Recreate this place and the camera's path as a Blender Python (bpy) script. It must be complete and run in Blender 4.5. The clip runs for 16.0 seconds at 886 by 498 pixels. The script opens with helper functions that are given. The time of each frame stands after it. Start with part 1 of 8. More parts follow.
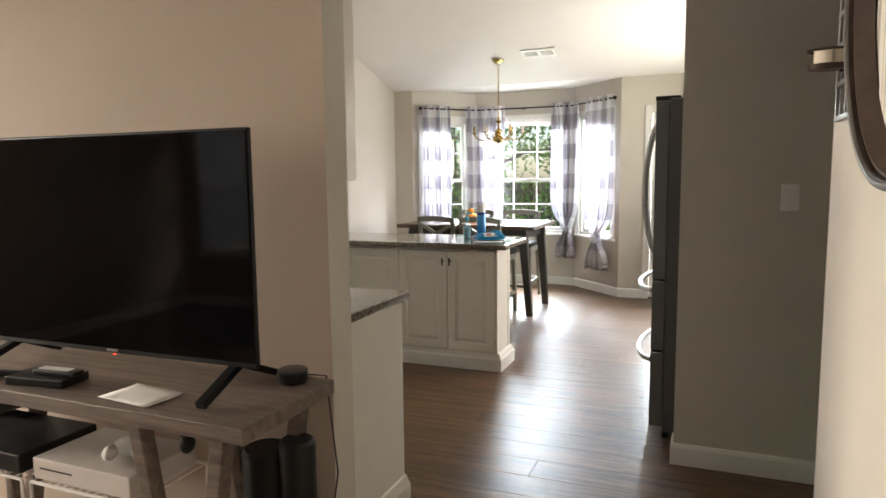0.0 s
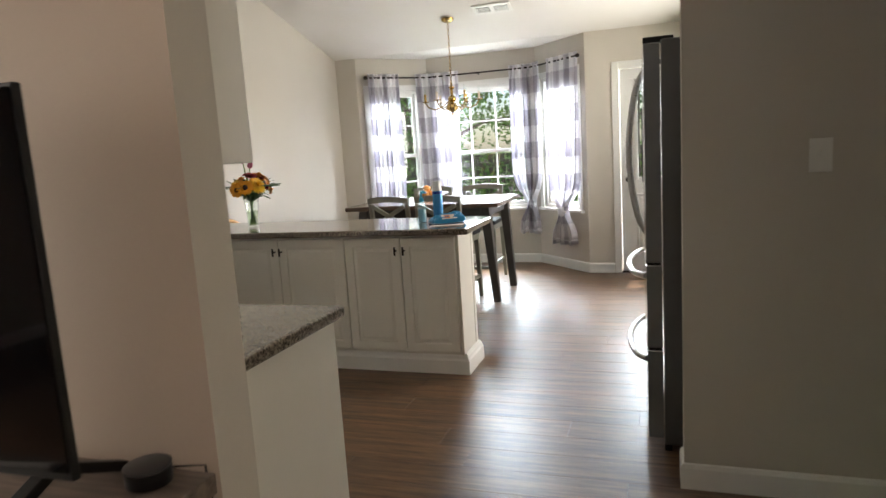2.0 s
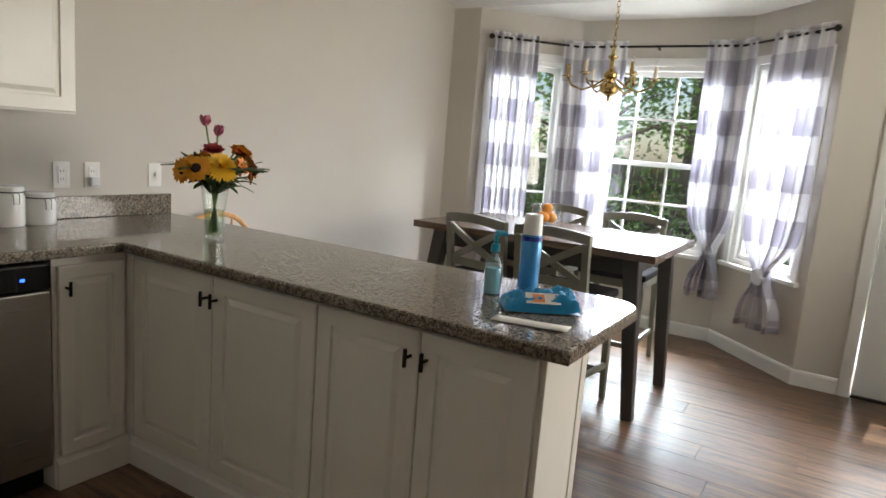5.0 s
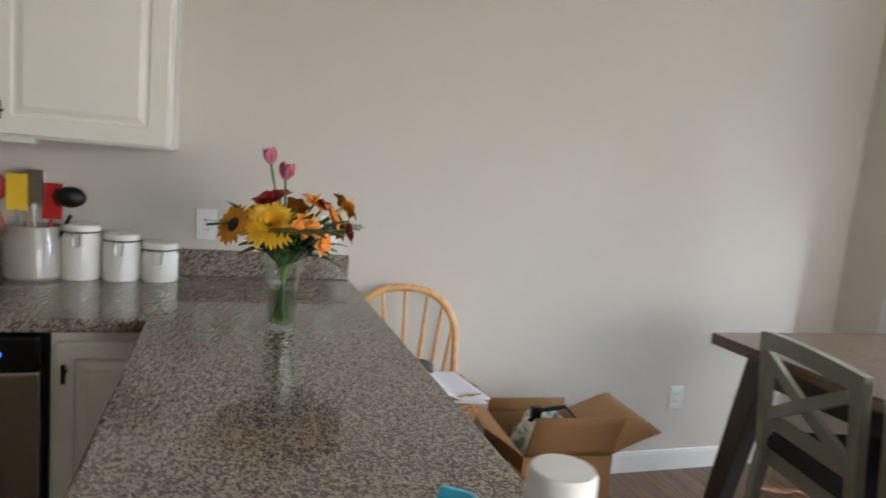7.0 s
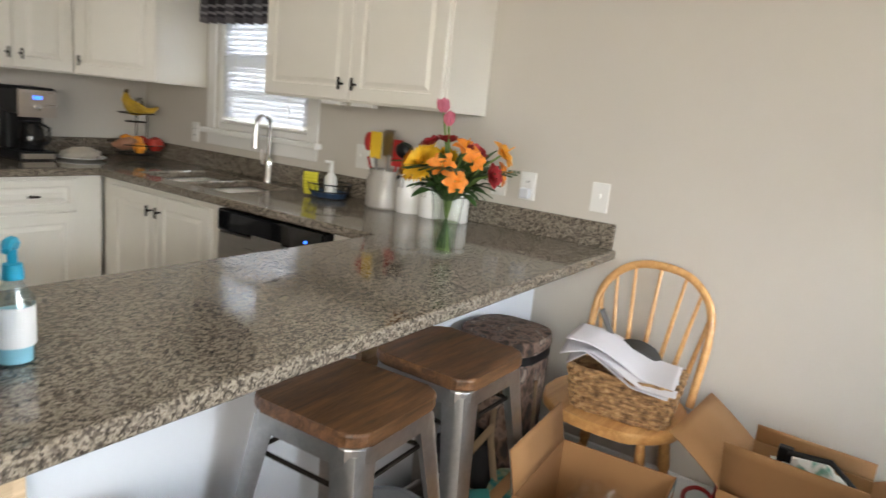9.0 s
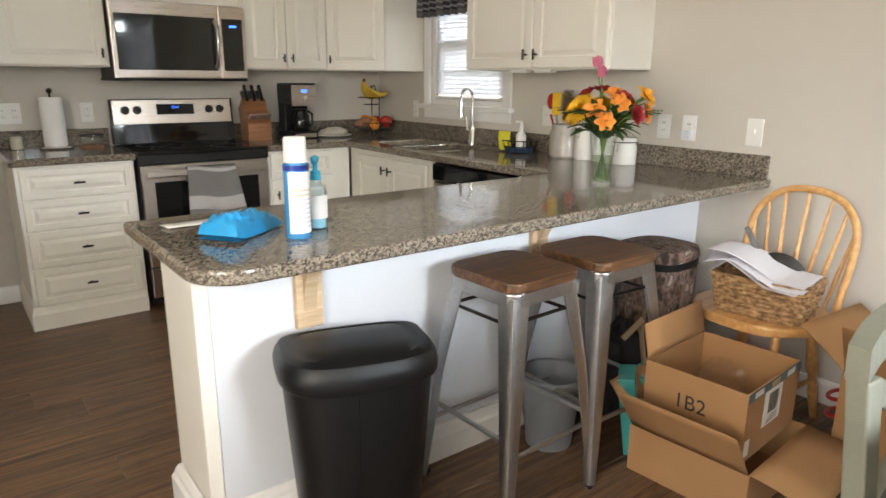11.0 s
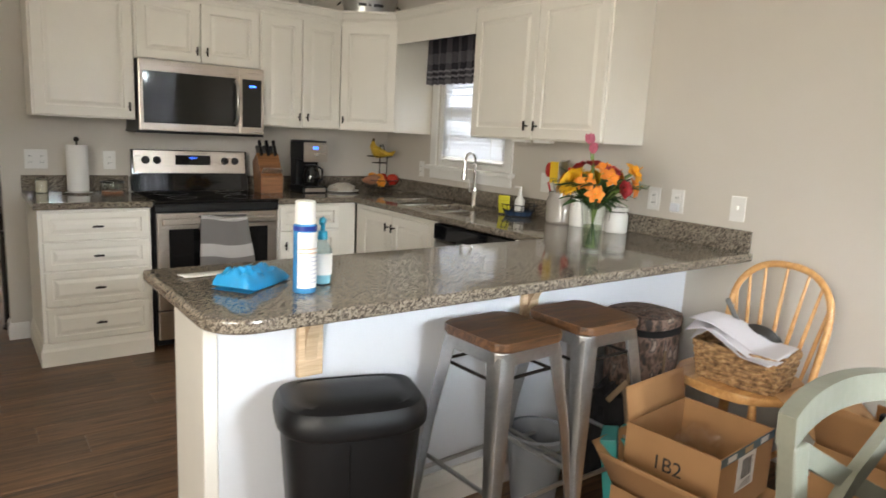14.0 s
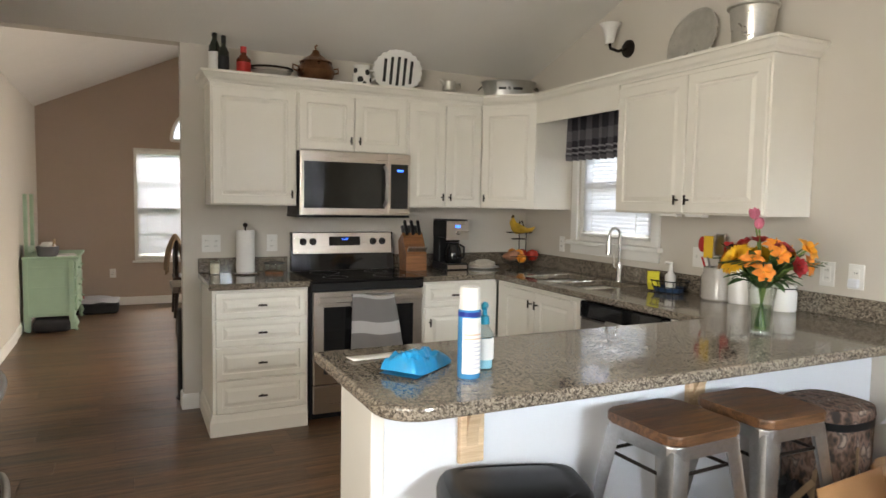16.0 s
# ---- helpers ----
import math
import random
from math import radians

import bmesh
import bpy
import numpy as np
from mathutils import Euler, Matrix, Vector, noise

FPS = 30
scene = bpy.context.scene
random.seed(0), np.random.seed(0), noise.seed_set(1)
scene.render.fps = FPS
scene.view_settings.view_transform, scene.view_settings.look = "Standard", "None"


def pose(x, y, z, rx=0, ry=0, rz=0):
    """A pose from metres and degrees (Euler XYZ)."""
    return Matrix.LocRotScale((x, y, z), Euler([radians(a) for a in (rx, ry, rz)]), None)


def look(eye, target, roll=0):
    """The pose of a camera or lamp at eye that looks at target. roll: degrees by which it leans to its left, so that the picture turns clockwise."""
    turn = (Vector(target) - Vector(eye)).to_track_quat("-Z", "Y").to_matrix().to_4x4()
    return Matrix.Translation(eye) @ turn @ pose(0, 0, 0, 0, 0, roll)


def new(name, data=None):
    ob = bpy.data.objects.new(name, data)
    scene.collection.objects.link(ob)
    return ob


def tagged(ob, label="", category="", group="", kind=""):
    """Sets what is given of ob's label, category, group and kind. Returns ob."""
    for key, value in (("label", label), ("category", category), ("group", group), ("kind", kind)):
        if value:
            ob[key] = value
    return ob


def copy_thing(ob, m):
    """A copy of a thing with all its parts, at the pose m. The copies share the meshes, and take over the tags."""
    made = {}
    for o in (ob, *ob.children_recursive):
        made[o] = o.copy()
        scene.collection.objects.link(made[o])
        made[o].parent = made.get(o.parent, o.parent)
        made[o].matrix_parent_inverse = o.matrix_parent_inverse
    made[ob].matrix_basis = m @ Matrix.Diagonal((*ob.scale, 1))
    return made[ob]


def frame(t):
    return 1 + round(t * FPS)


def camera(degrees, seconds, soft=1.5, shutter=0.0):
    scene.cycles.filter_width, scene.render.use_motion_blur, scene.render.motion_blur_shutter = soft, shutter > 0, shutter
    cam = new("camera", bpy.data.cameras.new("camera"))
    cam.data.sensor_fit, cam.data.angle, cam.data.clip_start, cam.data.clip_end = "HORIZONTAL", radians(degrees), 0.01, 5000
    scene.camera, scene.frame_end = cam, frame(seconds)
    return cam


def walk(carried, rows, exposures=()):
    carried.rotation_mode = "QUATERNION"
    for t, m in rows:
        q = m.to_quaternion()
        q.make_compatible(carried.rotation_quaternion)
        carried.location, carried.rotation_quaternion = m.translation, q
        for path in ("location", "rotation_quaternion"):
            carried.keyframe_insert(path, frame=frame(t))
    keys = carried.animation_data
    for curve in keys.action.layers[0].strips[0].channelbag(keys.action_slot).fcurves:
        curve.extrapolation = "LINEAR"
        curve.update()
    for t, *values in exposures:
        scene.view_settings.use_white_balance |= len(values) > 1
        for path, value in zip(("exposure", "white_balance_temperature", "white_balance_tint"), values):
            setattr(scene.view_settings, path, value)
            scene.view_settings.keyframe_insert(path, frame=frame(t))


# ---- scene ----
cam = camera(68.5, 16.0, 1.5, 0.4)
PATH = [
    (0, (0.101, 0.806, 1.38), (-0.645, 2.649, 1.161), -0.6),
    (0.5, (0.082, 0.835, 1.379), (-0.577, 2.706, 1.129), -1.0),
    (1, (0.064, 0.884, 1.363), (-0.517, 2.775, 1.069), -1.1),
    (1.5, (0.018, 1.128, 1.343), (-0.575, 3.013, 1.036), -3.6),
    (2, (-0.083, 1.444, 1.372), (-0.721, 3.315, 1.074), -3.6),
    (2.5, (-0.231, 1.793, 1.341), (-0.728, 3.686, 0.927), -1.9),
    (3, (-0.302, 2.226, 1.337), (-0.942, 4.075, 0.924), -3.6),
    (3.5, (-0.426, 2.631, 1.338), (-1.158, 4.467, 1.034), -0.1),
    (3.7, (-0.49, 2.765, 1.347), (-1.255, 4.596, 1.102), 0.8),
    (6, (-0.847, 4.43, 1.376), (-2.207, 5.857, 1.034), 3.9),
    (6.5, (-1.012, 4.861, 1.378), (-2.633, 6.018, 1.19), 4.1),
    (7, (-1.051, 5.265, 1.416), (-2.928, 5.903, 1.151), 5.3),
    (7.5, (-1.081, 5.621, 1.374), (-3.043, 5.815, 1.038), 6.7),
    (7.8, (-1.151, 5.855, 1.374), (-3.127, 5.876, 1.065), 6.9),
    (8, (-1.17, 6.004, 1.375), (-3.141, 5.842, 1.078), 6.1),
    (8.5, (-1.126, 6.348, 1.354), (-2.921, 5.583, 0.913), 5.2),
    (9, (-1.134, 6.545, 1.367), (-2.777, 5.48, 0.961), 5.9),
    (9.5, (-0.985, 6.781, 1.337), (-2.328, 5.381, 0.852), 2.3),
    (9.7, (-0.957, 6.841, 1.338), (-2.27, 5.414, 0.851), 1.6),
    (11.8, (-0.674, 7.15, 1.314), (-1.656, 5.496, 0.769), 1.2),
    (12, (-0.664, 7.148, 1.319), (-1.599, 5.468, 0.766), 1.4),
    (12.5, (-0.664, 7.17, 1.336), (-1.65, 5.499, 0.852), 2.4),
    (13, (-0.72, 7.227, 1.384), (-1.96, 5.694, 1.047), 4.1),
    (13.5, (-0.732, 7.247, 1.398), (-2.037, 5.758, 1.111), 4.4),
    (14, (-0.705, 7.226, 1.379), (-1.897, 5.658, 1.032), 2.9),
    (14.5, (-0.685, 7.221, 1.357), (-1.835, 5.636, 0.949), 2.4),
    (15, (-0.667, 7.207, 1.368), (-1.75, 5.566, 1.001), 2.3),
    (15.5, (-0.636, 7.183, 1.404), (-1.592, 5.439, 1.192), 1.3),
    (16, (-0.617, 7.167, 1.418), (-1.487, 5.372, 1.272), 1.0),
]
walk(cam, [(t, look(eye, target, roll)) for t, eye, target, roll in PATH], [(0.0, 0.95, 6500, 10), (1.5, 0.92, 6450, 10), (2.0, 0.8, 6400, 10), (2.5, 0.52, 6350, 10), (3.5, 0.5, 6400, 10), (6.0, 0.36, 6350, 10), (6.5, 0.34, 6400, 10), (7.0, 0.45, 5950, 10), (8.0, 0.68, 5850, 10), (9.0, 0.76, 6400, 10), (12.5, 0.88, 6650, 10), (13.4, 0.79, 6550, 10), (14.5, 0.8, 6580, 10), (16.0, 0.78, 6550, 10)])

# ---- world, sun, large lights ----
SUN_EL = radians(66.5)
world = bpy.data.worlds.new("sky")
scene.world = world
world.use_nodes = True
wn = world.node_tree.nodes
sky = wn.new("ShaderNodeTexSky")
sky.sky_type, sky.sun_disc, sky.sun_elevation, sky.sun_rotation = "NISHITA", False, SUN_EL, radians(0)
wn["Background"].inputs[1].default_value = 0.09
world.node_tree.links.new(sky.outputs[0], wn["Background"].inputs[0])

sun = new("sun", bpy.data.lights.new("sun", "SUN"))
sun.data.energy, sun.data.angle, sun.data.color = 4.5, radians(0.5), (1.0, 0.93, 0.82)
sun.matrix_world = look((0.15 * math.cos(SUN_EL) * 20, math.cos(SUN_EL) * 20, math.sin(SUN_EL) * 20), (0, 0, 0))


def sky_panel(name, eye, target, sx, sy, watts, colour):
    """The sky's light in front of a window: a panel above and outside the opening."""
    lamp = new(name, bpy.data.lights.new(name, "AREA"))
    lamp.data.shape, lamp.data.size, lamp.data.size_y, lamp.data.energy, lamp.data.color = "RECTANGLE", sx, sy, watts, colour
    lamp.matrix_world = look(eye, target)
    return lamp


sky_panel("bay_daylight", (-2.08, 12.2, 3.3), (-2.08, 8.2, 1.1), 5.0, 2.6, 2600, (0.84, 0.93, 1.0))
sky_panel("door_daylight", (-0.03, 10.0, 3.0), (-0.03, 8.0, 0.8), 1.2, 1.2, 450, (0.93, 0.97, 1.0))
sky_panel("sink_daylight", (-5.2, 3.67, 2.6), (-3.2, 3.67, 1.1), 1.3, 1.2, 130, (0.90, 0.95, 1.0))
# added fill lamp standing in an unseen, made-up east opening to brighten the kitchen
sky_panel("added_side_fill", (0.77, 7.1, 1.5), (-1.5, 5.2, 2.1), 1.7, 1.2, 60, (1.0, 0.93, 0.82))
sky_panel("living_daylight", (-7.0, 1.1, 1.9), (-4.4, 1.3, 1.5), 2.2, 1.8, 440, (1.0, 0.88, 0.74))
sky_panel("front_daylight", (-1.6, -4.2, 2.9), (-1.6, -1.8, 1.1), 2.2, 1.4, 430, (1.0, 0.93, 0.85))


# ---- materials ----
def links(m):
    return m.node_tree.nodes, m.node_tree.links


def mat(name, col, rough=0.5, metal=0.0, var=0.12, scale=7.0, bump=0.0, bscale=90.0, col2=None, stretch=(1, 1, 1), coat=0.0, rvar=0.08, rand=0.0, spec=0.5):
    """A surface of one kind: colour that varies at two scales, fine relief and uneven gloss."""
    m = bpy.data.materials.new(name)
    m.use_nodes = True
    n, l = links(m)
    p = n["Principled BSDF"]
    tc = n.new("ShaderNodeTexCoord")
    mp = n.new("ShaderNodeMapping")
    mp.inputs["Scale"].default_value = stretch
    l.new(tc.outputs["Object"], mp.inputs[0])
    a, b = n.new("ShaderNodeTexNoise"), n.new("ShaderNodeTexNoise")
    a.inputs["Scale"].default_value, a.inputs["Detail"].default_value = scale, 4
    b.inputs["Scale"].default_value, b.inputs["Detail"].default_value = bscale, 3
    l.new(mp.outputs[0], a.inputs[0]), l.new(mp.outputs[0], b.inputs[0])
    mixed = n.new("ShaderNodeMath")
    mixed.operation = "MULTIPLY_ADD"
    mixed.inputs[1].default_value = 0.35
    l.new(b.outputs[0], mixed.inputs[0]), l.new(a.outputs[0], mixed.inputs[2])
    r = n.new("ShaderNodeMapRange")
    r.inputs[1].default_value, r.inputs[2].default_value = 0.4, 0.95
    l.new(mixed.outputs[0], r.inputs[0])
    mx = n.new("ShaderNodeMix")
    mx.data_type = "RGBA"
    dark = col2 or tuple(c * (1 - var) for c in col)
    mx.inputs["A"].default_value, mx.inputs["B"].default_value = (*col, 1), (*dark, 1)
    l.new(r.outputs[0], mx.inputs["Factor"])
    out = mx.outputs["Result"]
    if rand:
        oi, hs, mr = n.new("ShaderNodeObjectInfo"), n.new("ShaderNodeHueSaturation"), n.new("ShaderNodeMapRange")
        mr.inputs[3].default_value, mr.inputs[4].default_value = 1 - rand, 1 + rand
        l.new(oi.outputs["Random"], mr.inputs[0]), l.new(mr.outputs[0], hs.inputs["Value"]), l.new(out, hs.inputs["Color"])
        out = hs.outputs[0]
    l.new(out, p.inputs["Base Color"])
    rr = n.new("ShaderNodeMapRange")
    rr.inputs[3].default_value, rr.inputs[4].default_value = max(0.02, rough - rvar), min(1, rough + rvar)
    l.new(a.outputs[0], rr.inputs[0]), l.new(rr.outputs[0], p.inputs["Roughness"])
    p.inputs["Metallic"].default_value = metal
    p.inputs["Specular IOR Level"].default_value = spec
    if coat:
        p.inputs["Coat Weight"].default_value, p.inputs["Coat Roughness"].default_value = coat, 0.1
    if bump:
        bp = n.new("ShaderNodeBump")
        bp.inputs["Strength"].default_value, bp.inputs["Distance"].default_value = bump, 0.004
        l.new(b.outputs[0], bp.inputs["Height"]), l.new(bp.outputs[0], p.inputs["Normal"])
    return m


def glass(name, tint=(1, 1, 1), gloss=0.12, rough=0.02):
    m = bpy.data.materials.new(name)
    m.use_nodes = True
    n, l = links(m)
    t, g, mx = n.new("ShaderNodeBsdfTransparent"), n.new("ShaderNodeBsdfGlossy"), n.new("ShaderNodeMixShader")
    fr, pw, ma = n.new("ShaderNodeLayerWeight"), n.new("ShaderNodeMath"), n.new("ShaderNodeMath")
    t.inputs[0].default_value, g.inputs["Roughness"].default_value = (*tint, 1), rough
    fr.inputs["Blend"].default_value = 0.5
    pw.operation, pw.inputs[1].default_value = "POWER", 4.0
    ma.operation, ma.inputs[1].default_value, ma.inputs[2].default_value = "MULTIPLY_ADD", 0.5, gloss - 0.02
    l.new(fr.outputs["Facing"], pw.inputs[0]), l.new(pw.outputs[0], ma.inputs[0]), l.new(ma.outputs[0], mx.inputs[0])
    l.new(t.outputs[0], mx.inputs[1]), l.new(g.outputs[0], mx.inputs[2])
    l.new(mx.outputs[0], n["Material Output"].inputs[0])
    return m


def granite(name):
    """Speckled grey-brown granite, polished."""
    m = mat(name, (0.3, 0.27, 0.23), 0.07, rvar=0.03)
    n, l = links(m)
    p = n["Principled BSDF"]
    tc, v1, v2, ns, ns2 = (n.new(k) for k in ("ShaderNodeTexCoord", "ShaderNodeTexVoronoi", "ShaderNodeTexVoronoi", "ShaderNodeTexNoise", "ShaderNodeTexNoise"))
    v1.inputs["Scale"].default_value, v2.inputs["Scale"].default_value = 225, 450
    ns.inputs["Scale"].default_value, ns.inputs["Detail"].default_value = 72, 6
    ns2.inputs["Scale"].default_value = 4
    for k in (v1, v2, ns, ns2):
        l.new(tc.outputs["Object"], k.inputs["Vector"])
    r1, r2 = n.new("ShaderNodeValToRGB"), n.new("ShaderNodeValToRGB")
    sep = n.new("ShaderNodeSeparateColor")
    l.new(v1.outputs["Color"], sep.inputs[0])
    add, add2 = n.new("ShaderNodeMath"), n.new("ShaderNodeMath")
    add.operation = add2.operation = "MULTIPLY_ADD"
    add.inputs[1].default_value, add2.inputs[1].default_value = 0.55, 0.22
    l.new(sep.outputs[0], add.inputs[0]), l.new(ns.outputs[0], add.inputs[2])
    l.new(ns2.outputs[0], add2.inputs[0]), l.new(add.outputs[0], add2.inputs[2])
    e = r1.color_ramp.elements
    e[0].position, e[0].color = 0.42, (0.034, 0.029, 0.024, 1)
    e[1].position, e[1].color = 1.2, (0.31, 0.268, 0.215, 1)
    for pos, c in ((0.6, (0.068, 0.058, 0.048, 1)), (0.76, (0.112, 0.094, 0.075, 1)), (0.92, (0.21, 0.178, 0.142, 1))):
        x = e.new(pos)
        x.color = c
    l.new(add2.outputs[0], r1.inputs[0])
    s2 = n.new("ShaderNodeSeparateColor")
    l.new(v2.outputs["Color"], s2.inputs[0])
    e = r2.color_ramp.elements
    e[0].position, e[0].color, e[1].position, e[1].color = 0.2, (0.5, 0.47, 0.44, 1), 0.5, (1, 1, 1, 1)
    l.new(s2.outputs[0], r2.inputs[0])
    mx = n.new("ShaderNodeMix")
    mx.data_type, mx.blend_type = "RGBA", "MULTIPLY"
    mx.inputs["Factor"].default_value = 0.6
    l.new(r1.outputs[0], mx.inputs["A"]), l.new(r2.outputs[0], mx.inputs["B"])
    l.new(mx.outputs["Result"], p.inputs["Base Color"])
    return m


def plank_wood(name, dark, light, rough, grain=(1.3, 22, 22), rand=0.25, coat=0.0, scale=3.0):
    """Wood with long grain along x, each board a little different."""
    m = bpy.data.materials.new(name)
    m.use_nodes = True
    n, l = links(m)
    p = n["Principled BSDF"]
    tc, mp, oi, cb = (n.new(k) for k in ("ShaderNodeTexCoord", "ShaderNodeMapping", "ShaderNodeObjectInfo", "ShaderNodeVectorMath"))
    mp.inputs["Scale"].default_value = grain
    sc = n.new("ShaderNodeVectorMath")
    sc.operation = "SCALE"
    sc.inputs[0].default_value = (37, 61, 13)
    l.new(oi.outputs["Random"], sc.inputs["Scale"])
    l.new(tc.outputs["Object"], mp.inputs[0]), l.new(mp.outputs[0], cb.inputs[0]), l.new(sc.outputs[0], cb.inputs[1])
    a, b = n.new("ShaderNodeTexNoise"), n.new("ShaderNodeTexNoise")
    a.inputs["Scale"].default_value, a.inputs["Detail"].default_value, a.inputs["Distortion"].default_value = scale * 0.6, 7, 0.7
    b.inputs["Scale"].default_value, b.inputs["Detail"].default_value = scale * 4, 4
    l.new(cb.outputs[0], a.inputs[0]), l.new(cb.outputs[0], b.inputs[0])
    ad = n.new("ShaderNodeMath")
    ad.operation, ad.inputs[1].default_value = "MULTIPLY_ADD", 0.5
    l.new(b.outputs[0], ad.inputs[0]), l.new(a.outputs[0], ad.inputs[2])
    r = n.new("ShaderNodeValToRGB")
    e = r.color_ramp.elements
    e[0].position, e[0].color, e[1].position, e[1].color = 0.5, (*dark, 1), 1.0, (*light, 1)
    l.new(ad.outputs[0], r.inputs[0])
    hs, mr = n.new("ShaderNodeHueSaturation"), n.new("ShaderNodeMapRange")
    mr.inputs[3].default_value, mr.inputs[4].default_value = 1 - rand, 1 + rand
    l.new(oi.outputs["Random"], mr.inputs[0]), l.new(mr.outputs[0], hs.inputs["Value"]), l.new(r.outputs[0], hs.inputs["Color"])
    l.new(hs.outputs[0], p.inputs["Base Color"])
    rr = n.new("ShaderNodeMapRange")
    rr.inputs[3].default_value, rr.inputs[4].default_value = rough - 0.07, rough + 0.1
    l.new(a.outputs[0], rr.inputs[0]), l.new(rr.outputs[0], p.inputs["Roughness"])
    bp = n.new("ShaderNodeBump")
    bp.inputs["Strength"].default_value, bp.inputs["Distance"].default_value = 0.25, 0.002
    l.new(b.outputs[0], bp.inputs["Height"]), l.new(bp.outputs[0], p.inputs["Normal"])
    if coat:
        p.inputs["Coat Weight"].default_value = coat
    return m


def ramp_mat(name, texture, scale, stops, rough=0.7, bump=0.0, stretch=(1, 1, 1)):
    """Blotched cloth: constant patches of several colours."""
    m = bpy.data.materials.new(name)
    m.use_nodes = True
    n, l = links(m)
    p = n["Principled BSDF"]
    tc, mp, t, r = n.new("ShaderNodeTexCoord"), n.new("ShaderNodeMapping"), n.new(texture), n.new("ShaderNodeValToRGB")
    mp.inputs["Scale"].default_value = stretch
    t.inputs["Scale"].default_value = scale
    l.new(tc.outputs["Object"], mp.inputs[0]), l.new(mp.outputs[0], t.inputs["Vector"]), l.new(t.outputs[0], r.inputs[0])
    e = r.color_ramp.elements
    e[0].position, e[0].color = stops[0][0], (*stops[0][1], 1)
    e[1].position, e[1].color = stops[-1][0], (*stops[-1][1], 1)
    for pos, c in stops[1:-1]:
        x = e.new(pos)
        x.color = (*c, 1)
    l.new(r.outputs[0], p.inputs["Base Color"])
    p.inputs["Roughness"].default_value = rough
    if bump:
        bp = n.new("ShaderNodeBump")
        bp.inputs["Strength"].default_value, bp.inputs["Distance"].default_value = bump, 0.004
        l.new(t.outputs[0], bp.inputs["Height"]), l.new(bp.outputs[0], p.inputs["Normal"])
    return m


def checked_cloth(name, light, dark, size, through_light, fold=0.5):
    """Buffalo-check cloth: bands woven along u (arc length) and v (height), both in metres."""
    m = bpy.data.materials.new(name)
    m.use_nodes = True
    n, l = links(m)
    uv, sp = n.new("ShaderNodeUVMap"), n.new("ShaderNodeSeparateXYZ")
    l.new(uv.outputs[0], sp.inputs[0])
    bands = []
    for i in range(2):
        d, f, g = n.new("ShaderNodeMath"), n.new("ShaderNodeMath"), n.new("ShaderNodeMath")
        d.operation, f.operation, g.operation = "DIVIDE", "FRACT", "GREATER_THAN"
        d.inputs[1].default_value, g.inputs[1].default_value = size[i], fold
        l.new(sp.outputs[i], d.inputs[0]), l.new(d.outputs[0], f.inputs[0]), l.new(f.outputs[0], g.inputs[0])
        bands.append(g)
    ad = n.new("ShaderNodeMath")
    ad.operation = "ADD"
    l.new(bands[0].outputs[0], ad.inputs[0]), l.new(bands[1].outputs[0], ad.inputs[1])
    r = n.new("ShaderNodeMapRange")
    r.inputs[2].default_value = 2
    l.new(ad.outputs[0], r.inputs[0])
    ns, tc = n.new("ShaderNodeTexNoise"), n.new("ShaderNodeTexCoord")
    ns.inputs["Scale"].default_value = 180
    l.new(tc.outputs["Object"], ns.inputs["Vector"])
    mx = n.new("ShaderNodeMix")
    mx.data_type = "RGBA"
    mx.inputs["A"].default_value, mx.inputs["B"].default_value = (*light, 1), (*dark, 1)
    l.new(r.outputs[0], mx.inputs["Factor"])
    d, t, ms = n.new("ShaderNodeBsdfDiffuse"), n.new("ShaderNodeBsdfTranslucent"), n.new("ShaderNodeMixShader")
    ms.inputs[0].default_value = through_light
    bp = n.new("ShaderNodeBump")
    bp.inputs["Strength"].default_value, bp.inputs["Distance"].default_value = 0.3, 0.002
    l.new(ns.outputs[0], bp.inputs["Height"]), l.new(bp.outputs[0], d.inputs["Normal"])
    l.new(mx.outputs["Result"], d.inputs[0]), l.new(mx.outputs["Result"], t.inputs[0])
    l.new(d.outputs[0], ms.inputs[1]), l.new(t.outputs[0], ms.inputs[2])
    l.new(ms.outputs[0], n["Material Output"].inputs[0])
    return m


def leaf_mat(name, col):
    """Thin leaves: each clump a little different, some light coming through."""
    m = mat(name, col, 0.5, var=0.4, scale=3, rand=0.15)
    n, l = links(m)
    p, tr, ms, hs = n["Principled BSDF"], n.new("ShaderNodeBsdfTranslucent"), n.new("ShaderNodeMixShader"), n.new("ShaderNodeHueSaturation")
    src = p.inputs["Base Color"].links[0].from_socket
    hs.inputs["Value"].default_value = 2.2
    ms.inputs[0].default_value = 0.6
    l.new(src, hs.inputs["Color"]), l.new(hs.outputs[0], tr.inputs[0])
    l.new(p.outputs[0], ms.inputs[1]), l.new(tr.outputs[0], ms.inputs[2])
    l.new(ms.outputs[0], n["Material Output"].inputs[0])
    return m


def glow(name, col, strength):
    m = bpy.data.materials.new(name)
    m.use_nodes = True
    p = m.node_tree.nodes["Principled BSDF"]
    p.inputs["Base Color"].default_value, p.inputs["Emission Color"].default_value, p.inputs["Emission Strength"].default_value = (*col, 1), (*col, 1), strength
    return m


